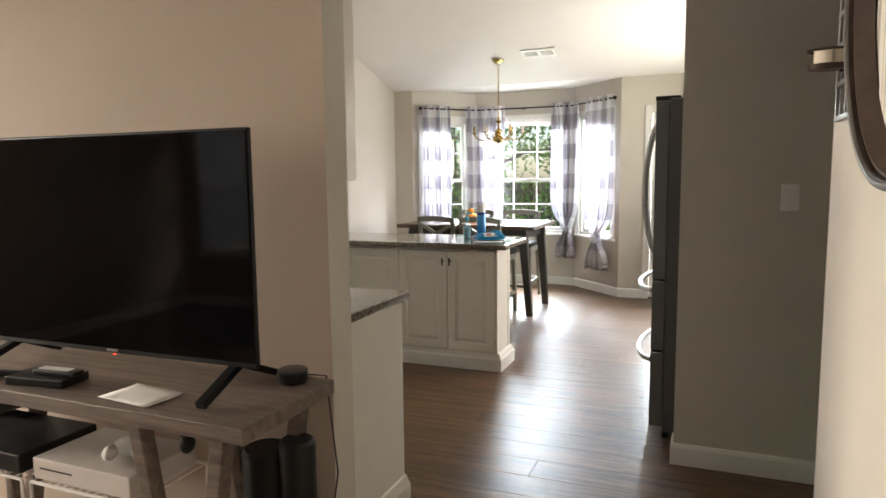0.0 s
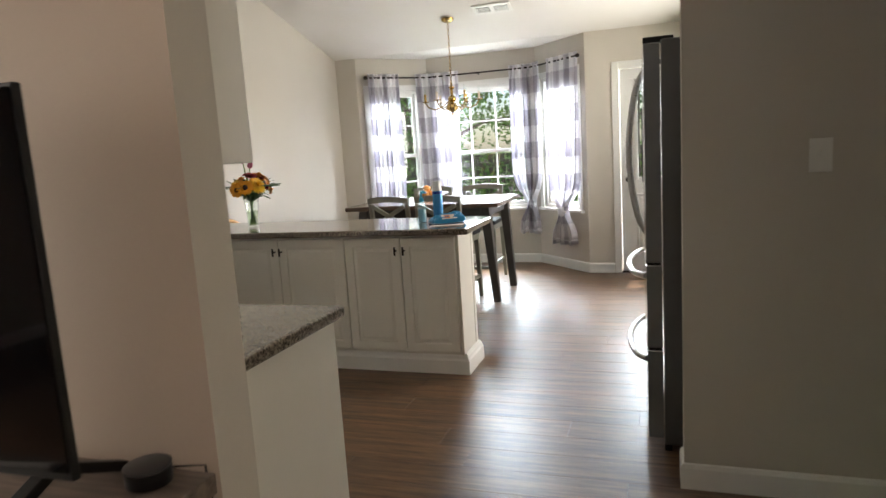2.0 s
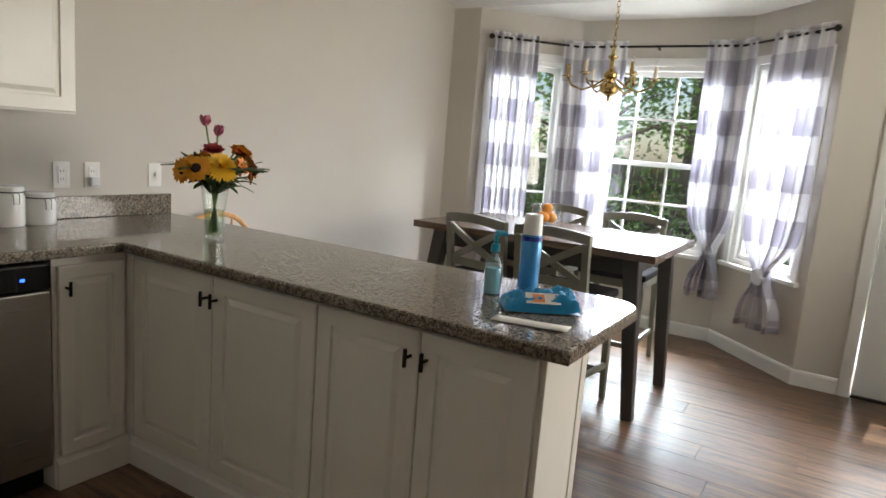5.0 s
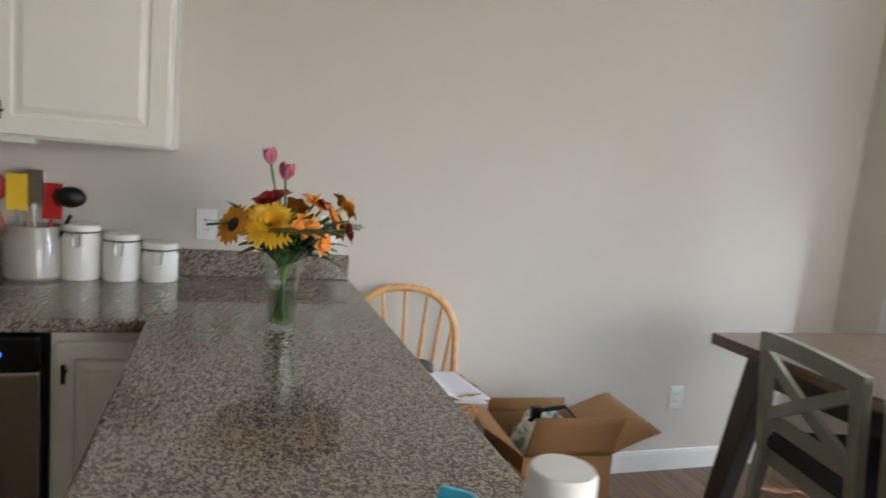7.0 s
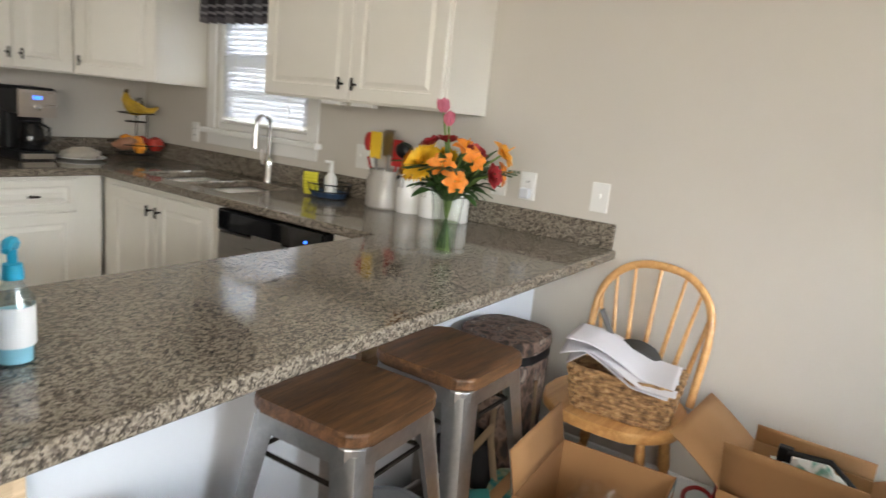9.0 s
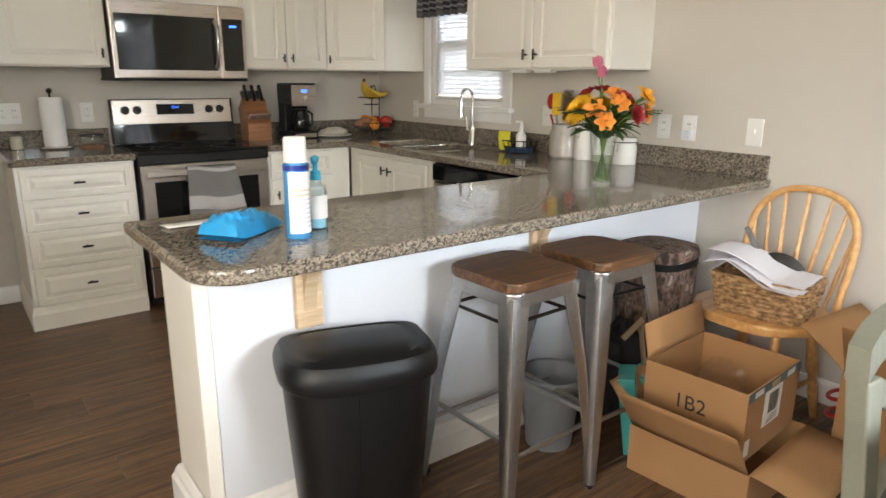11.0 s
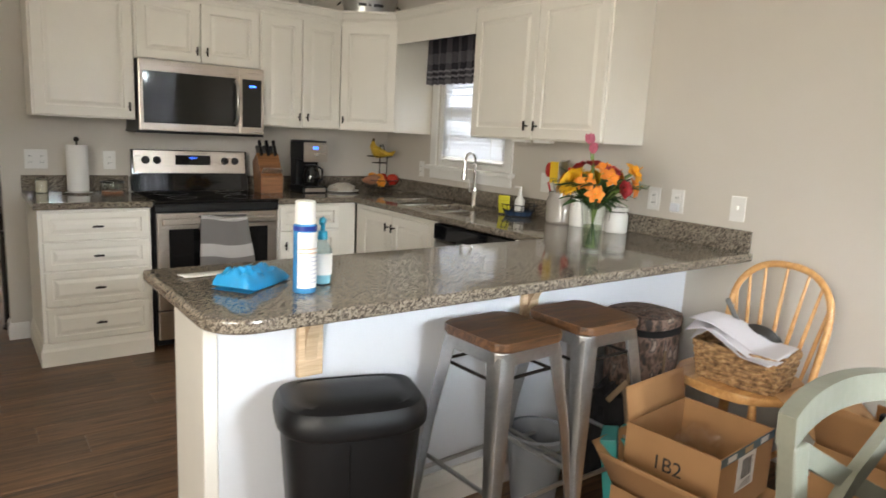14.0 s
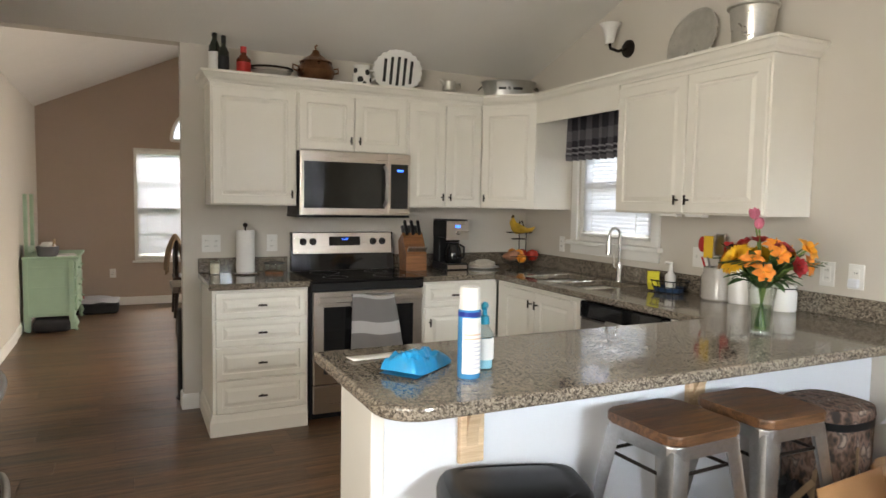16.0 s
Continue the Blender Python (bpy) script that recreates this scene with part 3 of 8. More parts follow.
# the wall between kitchen and living room, tan on the living side
bm = bmesh.new()
box(bm, -5.2, -0.935, 2.46, YS, 0, 3.9)
box(bm, -0.935, 0.60, 2.46, YS, EAVE_S, 3.9)
w = setting("wall_south", bm, (GREIGE, TAN), "partition wall, greige to the kitchen and tan to the living room")
for f in w.data.polygons:
    f.material_index = 1 if f.normal.y < -0.5 else 0
setting("wall_switch", B(-0.01, 2.0, 4.0, 4.14, 0, 3.4), GREIGE, "greige wall end with a light switch")
setting("wall_living_east", B(0.372, 0.492, -0.14, 2.46, 0, 3.4), GREIGE, "greige living room wall with the round plaque")
setting("wall_hall_south", B(0.372, 2.0, 2.461, 2.58, 0, 3.4), GREIGE, "greige wall end beside the hall")
setting("wall_hall_east", B(1.9, 2.0, 2.581, 3.999, 0, 3.4), GREIGE, "greige hall end wall")
setting("ceiling_hall", B(0.845, 2.0, 2.581, 3.999, 2.45, 2.55), CEIL, "white hall ceiling")
setting("wall_living_jog", B(0.385, 0.72, -2.2, -0.14, 0, 3.4), GREIGE, "greige living room wall that juts out")
ARCH = (-1.6, 2.12, 0.45)
wall_run("wall_living_south", (0.72, -2.2), (-5.2, -2.2), -0.12, 4.0, [(1.41, 2.29, 0.58, 2.04), (2.35, 3.22, 0.58, 2.04), (4.77, 5.65, 0.58, 2.04)], TAN, label="tan living room wall with blinds in its windows")
wall_run("wall_living_west", (-5.1, -2.2), (-5.1, 2.46), -0.12, 4.0, [(2.65, 4.35, 0.6, 2.1)], TAN, label="tan living room wall")

bm = bmesh.new()


def slab(bm, quad, t=0.1):
    lo = [bm.verts.new(v) for v in quad]
    hi = [bm.verts.new((x, y, z + t)) for x, y, z in quad]
    n = len(lo)
    bm.faces.new(list(reversed(lo))), bm.faces.new(hi)
    for i in range(n):
        bm.faces.new((lo[i], lo[(i + 1) % n], hi[(i + 1) % n], hi[i]))


slab(bm, [(-3.72, YS, EAVE_S), (0.84, YS, EAVE_S), (0.84, RIDGE_Y, RIDGE_Z), (-3.72, RIDGE_Y, RIDGE_Z)])
slab(bm, [(-3.72, RIDGE_Y, RIDGE_Z), (0.84, RIDGE_Y, RIDGE_Z), (0.84, YN, EAVE_N), (-3.72, YN, EAVE_N)])
slab(bm, [(-3.72, YN, EAVE_N), (-0.66, YN, EAVE_N), (-0.66, 8.48, EAVE_N), (-1.38, 9.13, EAVE_N), (-2.78, 9.13, EAVE_N), (-3.42, 8.48, EAVE_N), (-3.72, 8.48, EAVE_N)])
slab(bm, [(-0.66, YN, EAVE_N), (0.84, YN, EAVE_N), (0.84, 8.48, EAVE_N), (-0.66, 8.48, EAVE_N)])
setting("ceiling", bm, CEIL, "white textured vaulted kitchen ceiling")
bm = bmesh.new()
slab(bm, [(0.84, -2.35, 2.27), (0.84, YS - 0.12, 2.27), (-2.3, YS - 0.12, 3.75), (-2.3, -2.35, 3.75)])
slab(bm, [(-2.3, -2.35, 3.75), (-2.3, YS - 0.12, 3.75), (-5.25, YS - 0.12, 2.4), (-5.25, -2.35, 2.4)])
setting("ceiling_living", bm, CEIL, "white vaulted living room ceiling")

BASE = [(0, 0), (0.014, 0), (0.014, 0.085), (0.009, 0.10), (0, 0.104)]


def skirting(path, prof=BASE):
    return setting("baseboard", sweep(path, prof), WHITE, "white painted baseboard")


skirting([(XW, 5.45), (XW, YN), (-3.35, YN), BAY[1], BAY[2], BAY[3], (DOOR[0] - 0.075, YN)])
skirting([(DOOR[1] + 0.075, YN), (0.72, YN), (0.72, 5.24)])
skirting([(-0.01, 4.14), (-0.01, 4.0), (1.9, 4.0), (1.9, 2.58), (0.372, 2.58), (0.372, -0.14), (0.385, -0.14), (0.385, -2.2), (-5.1, -2.2), (-5.1, 2.46), (-0.935, 2.46), (-0.935, YS), (-1.03, YS)])


# ---- windows and the back door ----
def window_unit(name, m, w, z0, z1, label, cols=2, split=True, casing=0.07):
    """A double-hung window in an opening w wide; local x along the wall, y into the room."""
    t = thing(name, m, label, "window")
    tagged(t, kind="structure")
    h = z1 - z0
    mid = z0 + h * 0.47
    bm = bmesh.new()
    for a in ((0, 0.035, -0.10, -0.01, z0, z1), (w - 0.035, w, -0.10, -0.01, z0, z1), (0.035, w - 0.035, -0.10, -0.01, z1 - 0.035, z1), (0.035, w - 0.035, -0.10, -0.01, z0, z0 + 0.035)):
        box(bm, *a, bevel=0.003)
    part("window_frame", bm, WHITE, t)
    for nm, za, zb, y in (("upper_sash", mid - 0.02, z1 - 0.035, -0.075), ("lower_sash", z0 + 0.035, mid + 0.02, -0.045)):
        bm = bmesh.new()
        r = 0.04
        for a in ((0.035, 0.035 + r, y - 0.015, y + 0.013, za, zb), (w - 0.035 - r, w - 0.035, y - 0.015, y + 0.013, za, zb), (0.035 + r, w - 0.035 - r, y - 0.015, y + 0.013, za, za + r), (0.035 + r, w - 0.035 - r, y - 0.015, y + 0.013, zb - r, zb)):
            box(bm, *a, bevel=0.003)
        s = part(nm, bm, WHITE, t)
        iw = w - 0.07 - 2 * r
        for c in range(1, cols):
            x = 0.035 + r + iw * c / cols
            part("muntin", B(x - 0.009, x + 0.009, y - 0.008, y + 0.008, za + r, zb - r, bevel=0.002), WHITE, s)
        zc = (za + zb) / 2
        for c in range(cols):
            xa = 0.035 + r + iw * c / cols + (0.009 if c else 0)
            xb = 0.035 + r + iw * (c + 1) / cols - (0.009 if c < cols - 1 else 0)
            part("muntin", B(xa, xb, y - 0.008, y + 0.008, zc - 0.009, zc + 0.009, bevel=0.002), WHITE, s)
        g = part("pane", B(0.035 + r - 0.005, w - 0.035 - r + 0.005, y - 0.002, y + 0.002, za + r - 0.005, zb - r + 0.005), PANE, s)
        g.visible_shadow = False
    c = casing
    if c:
        bm = bmesh.new()
        for a in ((-c, 0.0, 0.002, 0.018, z0, z1 + c), (w, w + c, 0.002, 0.018, z0, z1 + c), (0, w, 0.002, 0.018, z1, z1 + c)):
            box(bm, *a, bevel=0.004)
        part("window_casing", bm, WHITE, t)
        part("window_sill", B(-c - 0.02, w + c + 0.02, -0.01, 0.05, z0 - 0.03, z0, bevel=0.006), WHITE, t)
        part("sill_apron", B(-c, w + c, 0.002, 0.016, z0 - 0.095, z0 - 0.031, bevel=0.004), WHITE, t)
    return t


def wall_pose(p, q, u):
    """Local x from p to q at distance u, y to the left of the way (into the room)."""
    p, q = Vector(p), Vector(q)
    d = (q - p).normalized()
    a = math.degrees(math.atan2(d.y, d.x))
    return pose(p.x + d.x * u, p.y + d.y * u, 0, 0, 0, a)


window_unit("window_1", wall_pose(BAY[1], BAY[0], 0.894 - 0.78), 0.65, *WZ, "white double-hung bay window with divided panes", casing=0)
window_unit("window_2", wall_pose(BAY[2], BAY[1], 0.12), 1.06, *WZ, "wide white double-hung bay window with divided panes", cols=3, casing=0)
window_unit("window_3", wall_pose(BAY[3], BAY[2], 0.898 - 0.76), 0.65, *WZ, "white double-hung bay window with divided panes", casing=0)
for p, q, u0, w in ((BAY[1], BAY[0], 0.114, 0.65), (BAY[2], BAY[1], 0.12, 1.06), (BAY[3], BAY[2], 0.138, 0.65)):
    bm = bmesh.new()
    for a in ((-0.06, 0, 0.002, 0.018, WZ[0], WZ[1] + 0.06), (w, w + 0.06, 0.002, 0.018, WZ[0], WZ[1] + 0.06), (0, w, 0.002, 0.018, WZ[1], WZ[1] + 0.06), (-0.08, w + 0.08, 0.002, 0.045, WZ[0] - 0.03, WZ[0])):
        box(bm, *a, bevel=0.004)
    o = setting("trim", bm, WHITE, "white window casing and sill")
    o.matrix_basis = wall_pose(p, q, u0)
window_unit("window_4", wall_pose((XW, 4.05), (XW, 3.29), 0), 0.76, SINK_WIN[2], SINK_WIN[3], "white window above the kitchen sink", cols=1)
window_unit("window_5", wall_pose((-1.57, -2.2), (0, -2.2), 0), 0.88, 0.58, 2.04, "white living room window", cols=1, casing=0)
window_unit("window_6", wall_pose((-2.50, -2.2), (0, -2.2), 0), 0.87, 0.58, 2.04, "white living room window", cols=1, casing=0)
# unseen window added round the side fill lamp
window_unit("added_side_window", wall_pose((0.72, 6.15), (0.72, 9), 0), 1.9, 0.85, 2.15, "wide white unseen window added to let side fill light in", cols=3)
window_unit("window_9", wall_pose((-4.93, -2.2), (0, -2.2), 0), 0.88, 0.58, 2.04, "white living room window", cols=1, casing=0)
for x0 in (-1.57, -2.50, -4.93):
    setting("trim", B(x0 - 0.03, x0 + 0.91, -2.199, -2.15, 0.552, 0.579, bevel=0.005), WHITE, "white sill under a living room window")
window_unit("window_7", wall_pose((-5.1, 2.15), (-5.1, -3), 0), 1.7, 0.6, 2.1, "wide white living room window", cols=2)
# the half-round window over the living room windows
t = thing("window_8", pose(ARCH[0], -2.195, 2.16), "white half-round window above the living room windows", "window")
tagged(t, kind="structure")
half = [(ARCH[2] * math.cos(a), ARCH[2] * math.sin(a)) for a in np.linspace(0, math.pi, 21)]
part("window_frame", tube([(x, 0.01, z) for x, z in half] + [(half[-1][0], 0.01, 0), (half[0][0], 0.01, 0)], 0.025, 6, closed=True), WHITE, t)
bm = move(prism([(x * 0.97, z * 0.97) for x, z in half], 0, 0.006), pose(0, 0.01, 0, 90))
# no opening behind it: the pane itself glows in place of daylight
part("pane", bm, glow("daylight_glow_pane", (0.85, 0.92, 1.0), 1.2), t)


def blind(name, m, w, z0, z1, label):
    t = thing(name, m, label, "window blind")
    part("headrail", B(0.0, w, -0.03, 0.02, z1 - 0.035, z1, bevel=0.003), WHITE, t)
    n = int((z1 - z0 - 0.08) / 0.028)
    base = bmesh.new()
    move(box(base, 0.004, w - 0.004, -0.018, 0.018, -0.001, 0.001), pose(0, 0, 0, -64))
    s0 = part("slat", base, SLAT, t, m=pose(0, 0, z1 - 0.06))
    for i in range(1, n):
        s = s0.copy()
        scene.collection.objects.link(s)
        s.matrix_basis = pose(0, 0, z1 - 0.06 - i * 0.028)
    part("bottom_rail", B(0.0, w, -0.022, 0.022, z0, z0 + 0.018, bevel=0.003), WHITE, t)
    for x in (0.12, w - 0.12):
        part("cord", tube([(x, 0.026, z0 + 0.01), (x, 0.026, z1 - 0.03)], 0.0015, 5), WHITE, t)
    return t


blind("window_blind", wall_pose((XW - 0.02, 4.015), (XW - 0.02, 3.0), 0), 0.69, 1.19, 2.0, "white slatted blind lowered over the sink window")
blind("window_blind", wall_pose((-1.535, -2.215), (0, -2.215), 0), 0.81, 0.62, 2.0, "white slatted blind in a living room window")
blind("window_blind", wall_pose((-2.465, -2.215), (0, -2.215), 0), 0.80, 0.62, 2.0, "white slatted blind in a living room window")

blind("window_blind", wall_pose((-4.895, -2.215), (0, -2.215), 0), 0.81, 0.62, 2.0, "white slatted blind in a living room window")

# back door
d = thing("door_1", pose(DOOR[0], YN, 0), "white back door with a half window and two lower panels", "door")
tagged(d, kind="structure")
DW, DH = DOOR[1] - DOOR[0], DOOR[2]
bm = bmesh.new()
for a in ((0.006, 0.15, 0.03, 0.074, 0.015, DH - 0.006), (DW - 0.15, DW - 0.006, 0.03, 0.074, 0.015, DH - 0.006), (0.15, DW - 0.15, 0.03, 0.074, 1.93, DH - 0.006), (0.15, DW - 0.15, 0.03, 0.074, 0.015, 0.97)):
    box(bm, *a)
slabd = part("door_slab", bm, WHITE, d)
for x in (0.15, DW / 2 + 0.02):
    part("door_panel", raised(DW / 2 - 0.17, 0.62, 0.012, 0.02, m=pose(x, 0.03, 0.2)), WHITE, slabd)
bm = bmesh.new()
for a in ((0.14, 0.175, 0.018, 0.03, 0.95, 1.95), (DW - 0.175, DW - 0.14, 0.018, 0.03, 0.95, 1.95), (0.175, DW - 0.175, 0.018, 0.03, 1.915, 1.95), (0.175, DW - 0.175, 0.018, 0.03, 0.95, 0.985)):
    box(bm, *a, bevel=0.004)
part("glazing_bead", bm, WHITE, d)
g = part("pane", B(0.15, DW - 0.15, 0.05, 0.055, 0.96, 1.94), PANE, d)
g.visible_shadow = False
part("threshold", B(0.0, DW, 0.0, 0.11, 0.0, 0.014, bevel=0.003), BRONZE, d)
for nm, z, r in (("deadbolt", 1.10, 0.026), ("door_knob", 0.965, 0.03)):
    bm = lathe([(0, 0), (r, 0), (r, 0.006), (0.010, 0.012), (0.010, 0.03), (r * 0.9, 0.04), (r * 0.85, 0.055), (0, 0.06)], 16)
    part(nm, move(bm, pose(0.075, 0.03, z, 90)), BRONZE, d, smooth=True)
bm = bmesh.new()
for a in ((-0.07, -0.002, -0.018, -0.002, 0, DH + 0.07), (DW + 0.002, DW + 0.07, -0.018, -0.002, 0, DH + 0.07), (-0.002, DW + 0.002, -0.018, -0.002, DH, DH + 0.07)):
    box(bm, *a, bevel=0.004)
part("door_casing", bm, WHITE, d)

# tied curtain over the door glass
cur = thing("door_curtain", pose(DOOR[0] + DW / 2, YN - 0.012, 0), "grey curtain on the back door tied at its middle", "curtain")


def tied(u, v):
    z = 1.955 - 0.93 * v
    pinch = math.exp(-((v - 0.48) / 0.2) ** 2)
    hw = 0.085 + (0.215 * (1 - v / 0.48) ** 1.15 if v < 0.48 else 0.135 * ((v - 0.48) / 0.52) ** 0.8)
    x = (u - 0.5) * 2 * hw
    return (x, -0.012 + 0.007 * math.sin(u * 62 + 2 * math.sin(v * 3)) * (0.5 + 0.5 * pinch), z)


thicken(part("cloth", sheet(tied, 90, 30), DOORCURT, cur), 0.002)
part("tie_band", tube([(0.09 * math.cos(a), -0.012 + 0.024 * math.sin(a), 1.509) for a in np.linspace(0, 2 * math.pi, 15)[:-1]], 0.011, 6, closed=True, flat=1.0), DOORCURT, cur)
part("rod", tube([(-0.34, -0.012, 1.96), (0.34, -0.012, 1.96)], 0.005, 8), WHITE, cur)

# curtain rod round the bay and the four panels
RODP = [(-3.23, 8.34), (-2.69, 8.90), (-1.47, 8.90), (-0.87, 8.30)]
rod = thing("curtain_rod", pose(0, 0, 2.235), "thin dark metal curtain rod bent round the bay", "curtain rod")
part("rod", tube([(x, y, 0) for x, y in RODP], 0.009, 8), BRONZE, rod)
for x, y in (RODP[0], RODP[3]):
    part("finial", ball(0.022, (x, y, 0)), BRONZE, rod, smooth=True)
for x, y, dx, dy in ((-3.17, 8.41, -0.06, 0.06), (-2.08, 8.90, 0, 0.09), (-0.98, 8.41, 0.06, 0.06)):
    part("bracket", bar((x, y, 0), (x + dx, y + dy, -0.01), 0.01, 0.02), BRONZE, rod)


def rod_at(s):
    pts = [Vector(p) for p in RODP]
    for a, b in zip(pts, pts[1:]):
        L = (b - a).length
        if s <= L or b is pts[-1]:
            return a + (b - a) * (s / L), (b - a).normalized()
        s -= L


def curtain_panel(s0, s1, bottom, label, seed, flare=0.0, knot=0.0):
    mid = rod_at((s0 + s1) / 2)[0]
    t = thing("window_curtain", pose(mid.x, mid.y, 0), label, "curtain", "buffalo check curtains in the bay")
    waves = 7

    def fn(u, v):
        z = 2.25 - (2.25 - bottom) * v
        c = (s0 + s1) / 2
        k = 1 + flare * v - knot * math.exp(-((v - 0.84) / 0.085) ** 2) - 0.45 * knot * max(0, v - 0.6) / 0.4
        p, dr = rod_at(min(2.86, max(0.0, c + (u - 0.5) * (s1 - s0) * k)))
        nrm = Vector((dr.y, -dr.x))
        amp = 0.016 + 0.018 * v
        o = amp * math.sin(u * waves * 2 * math.pi + seed + 0.8 * math.sin(v * 4 + seed)) + 0.012 * math.sin(u * 31 + seed * 3)
        return (p.x - mid.x + nrm.x * (o + 0.02 * v), p.y - mid.y + nrm.y * (o + 0.02 * v), z + 0.012 * math.sin(u * 17 + seed) * v)

    width = (s1 - s0) * 2.0
    thicken(part("cloth", sheet(fn, 96, 40, uvf=lambda u, v: (u * width + 0.17 + seed * 0.01, (2.25 - bottom) * v + 0.06)), BUFFALO, t), 0.0015)
    if knot:
        kp_ = Vector(fn(0.5, 0.84))
        part("knot", ball(0.055, kp_, (0.8, 0.8, 1.0), 18, wobble=0.5), BUFFALO, t, smooth=True)
    thicken(part("rod_pocket", sheet(lambda u, v: (fn(u, 0)[0], fn(u, 0)[1], 2.251 + 0.028 * v), 96, 2, uvf=lambda u, v: (u * width + 0.17 + seed * 0.01, 0.055)), BUFFALO, t), 0.006)
    thicken(part("hem", sheet(lambda u, v: tuple(Vector(fn(u, 1)) + Vector((0, 0, -0.001 - 0.05 * v))), 96, 2, uvf=lambda u, v: (u * width + 0.17 + seed * 0.01, (2.25 - bottom) + 0.06 + 0.05 * v)), BUFFALO, t), 0.003)
    return t


curtain_panel(0.02, 0.40, 0.34, "sheer grey and white buffalo check curtain", 0.3)
curtain_panel(0.62, 1.16, 0.34, "sheer grey and white buffalo check curtain", 1.7, -0.1)
curtain_panel(1.76, 2.17, 0.42, "sheer grey and white buffalo check curtain", 2.9, 0.0, 0.62)
curtain_panel(2.30, 2.83, 0.34, "sheer grey and white buffalo check curtain", 4.1, 0.0, 0.66)

# ---- kitchen cabinets ----
def bar_knob(parent, m, upright=True):
    """A small black T-bar knob; its face towards -y."""
    bm = bmesh.new()
    a, b = ((0, -0.03, -0.026), (0, -0.03, 0.026)) if upright else ((-0.026, -0.03, 0), (0.026, -0.03, 0))
    tube([a, b], 0.006, 8, bm)
    tube([(0, 0, 0), (0, -0.03, 0)], 0.005, 8, bm)
    return part("knob", bm, BRONZE, parent, m=m, smooth=True)


def front(parent, name, x0, x1, z0, z1, knob=None, upright=True, fw=0.055, y=0.0):
    """A raised-panel door or drawer front on a cabinet's face."""
    g = 0.003
    dr = part(name, raised(x1 - x0 - 2 * g, z1 - z0 - 2 * g, 0.02, fw), CAB, parent, m=pose(x0 + g, y, z0 + g))
    if knob:
        bar_knob(dr, pose(knob[0] - x0 - g, -0.02, knob[1] - z0 - g), upright)
    return dr


def cabinet(m, w, depth, z0, z1, label, name="base_cabinet", toe=True):
    """A carcass whose face is at local y = 0 and whose back is at +depth."""
    t = thing(name, m, label, "cabinet", "cream kitchen cabinets")
    part("body", B(0, w, 0.0, depth, z0, z1, bevel=0.002), CAB, t)
    return t


MOULD = [(0, 0), (0.018, 0), (0.018, 0.085), (0.012, 0.10), (0.006, 0.125), (0, 0.13)]
PLINTH = [(0, 0), (0.028, 0), (0.028, 0.085), (0.02, 0.098), (0.017, 0.112), (0.008, 0.128), (0, 0.13)]
FS, FW, FP = 3.19, -2.985, 5.132     # carcass faces: south run, west run, peninsula

c = cabinet(pose(-1.05, FS, 0, 0, 0, 180), 0.565, 0.605, 0, 0.872, "cream four-drawer base cabinet with black bar pulls")
for za, zb in ((0.70, 0.862), (0.535, 0.698), (0.335, 0.533), (0.13, 0.333)):
    front(c, "drawer_front", 0.015, 0.55, za, zb, (0.283, (za + zb) / 2), False, 0.035)
setting("trim", sweep([(-1.05, 2.60), (-1.05, FS), (-1.612, FS)], MOULD), CAB, "cream moulding round the foot of the drawer cabinet")
c = cabinet(pose(-2.395, FS, 0, 0, 0, 180), 0.58, 0.605, 0, 0.872, "cream base cabinet with one drawer over a door")
front(c, "drawer_front", 0.01, 0.445, 0.70, 0.862, (0.228, 0.781), False, 0.035)
front(c, "cabinet_door", 0.01, 0.445, 0.13, 0.695, (0.045, 0.60))
c = cabinet(pose(-2.985, 3.20, 0, 0, 0, 90), 0.96, 0.61, 0, 0.872, "cream sink base cabinet with two doors")
front(c, "cabinet_door", 0.09, 0.49, 0.13, 0.845, (0.455, 0.765))
front(c, "cabinet_door", 0.49, 0.90, 0.13, 0.845, (0.525, 0.765))
c = cabinet(pose(-2.985, 4.835, 0, 0, 0, 90), 0.295, 0.61, 0, 0.872, "narrow cream base cabinet beside the dishwasher")
front(c, "cabinet_door", 0.012, 0.265, 0.13, 0.845, (0.04, 0.765), fw=0.045)

pen = thing("peninsula_cabinet", pose(-2.985, FP, 0), "cream peninsula cabinet with four raised-panel doors", "cabinet", "cream kitchen cabinets")
part("body", B(0, 1.732, 0, 0.29, 0, 0.872, bevel=0.002), CAB, pen)
part("corner_filler", B(0.001, 0.047, -0.019, -0.0005, 0.13, 0.872, bevel=0.002), CAB, pen)
for x0, x1, k in ((0.05, 0.505, 0.48), (0.505, 0.988, 0.53), (0.988, 1.373, 1.345), (1.373, 1.728, 1.40)):
    front(pen, "cabinet_door", x0, x1, 0.135, 0.862, (k, 0.78))
part("end_panel", B(1.7325, 1.744, -0.004, 0.29, 0.0, 0.872, bevel=0.002), CAB, pen)
part("corner_post", B(1.706, 1.748, 0.256, 0.3005, 0.0, 0.872, bevel=0.004), CAB, pen)
part("back_panel", B(-0.613, 1.7055, 0.2905, 0.297, 0.0, 0.872), PANELW, pen, "white painted back panel facing the stools")
setting("trim", sweep([(-2.985, FP + 0.012), (-1.2375, FP + 0.012), (-1.2375, 5.4325), (XW, 5.4325)], PLINTH), WHITE, "white stepped moulding round the foot of the peninsula")
setting("trim", sweep([(FW, 4.84), (FW, FP)], [(0, 0), (0.018, 0), (0.018, 0.10), (0, 0.12)]), CAB, "cream toe moulding")
setting("trim", sweep([(-2.40, FS), (FW, FS), (FW, 4.16)], [(0.0, 0), (0.012, 0), (0.012, 0.12), (0.0, 0.125)]), CAB, "cream toe moulding")

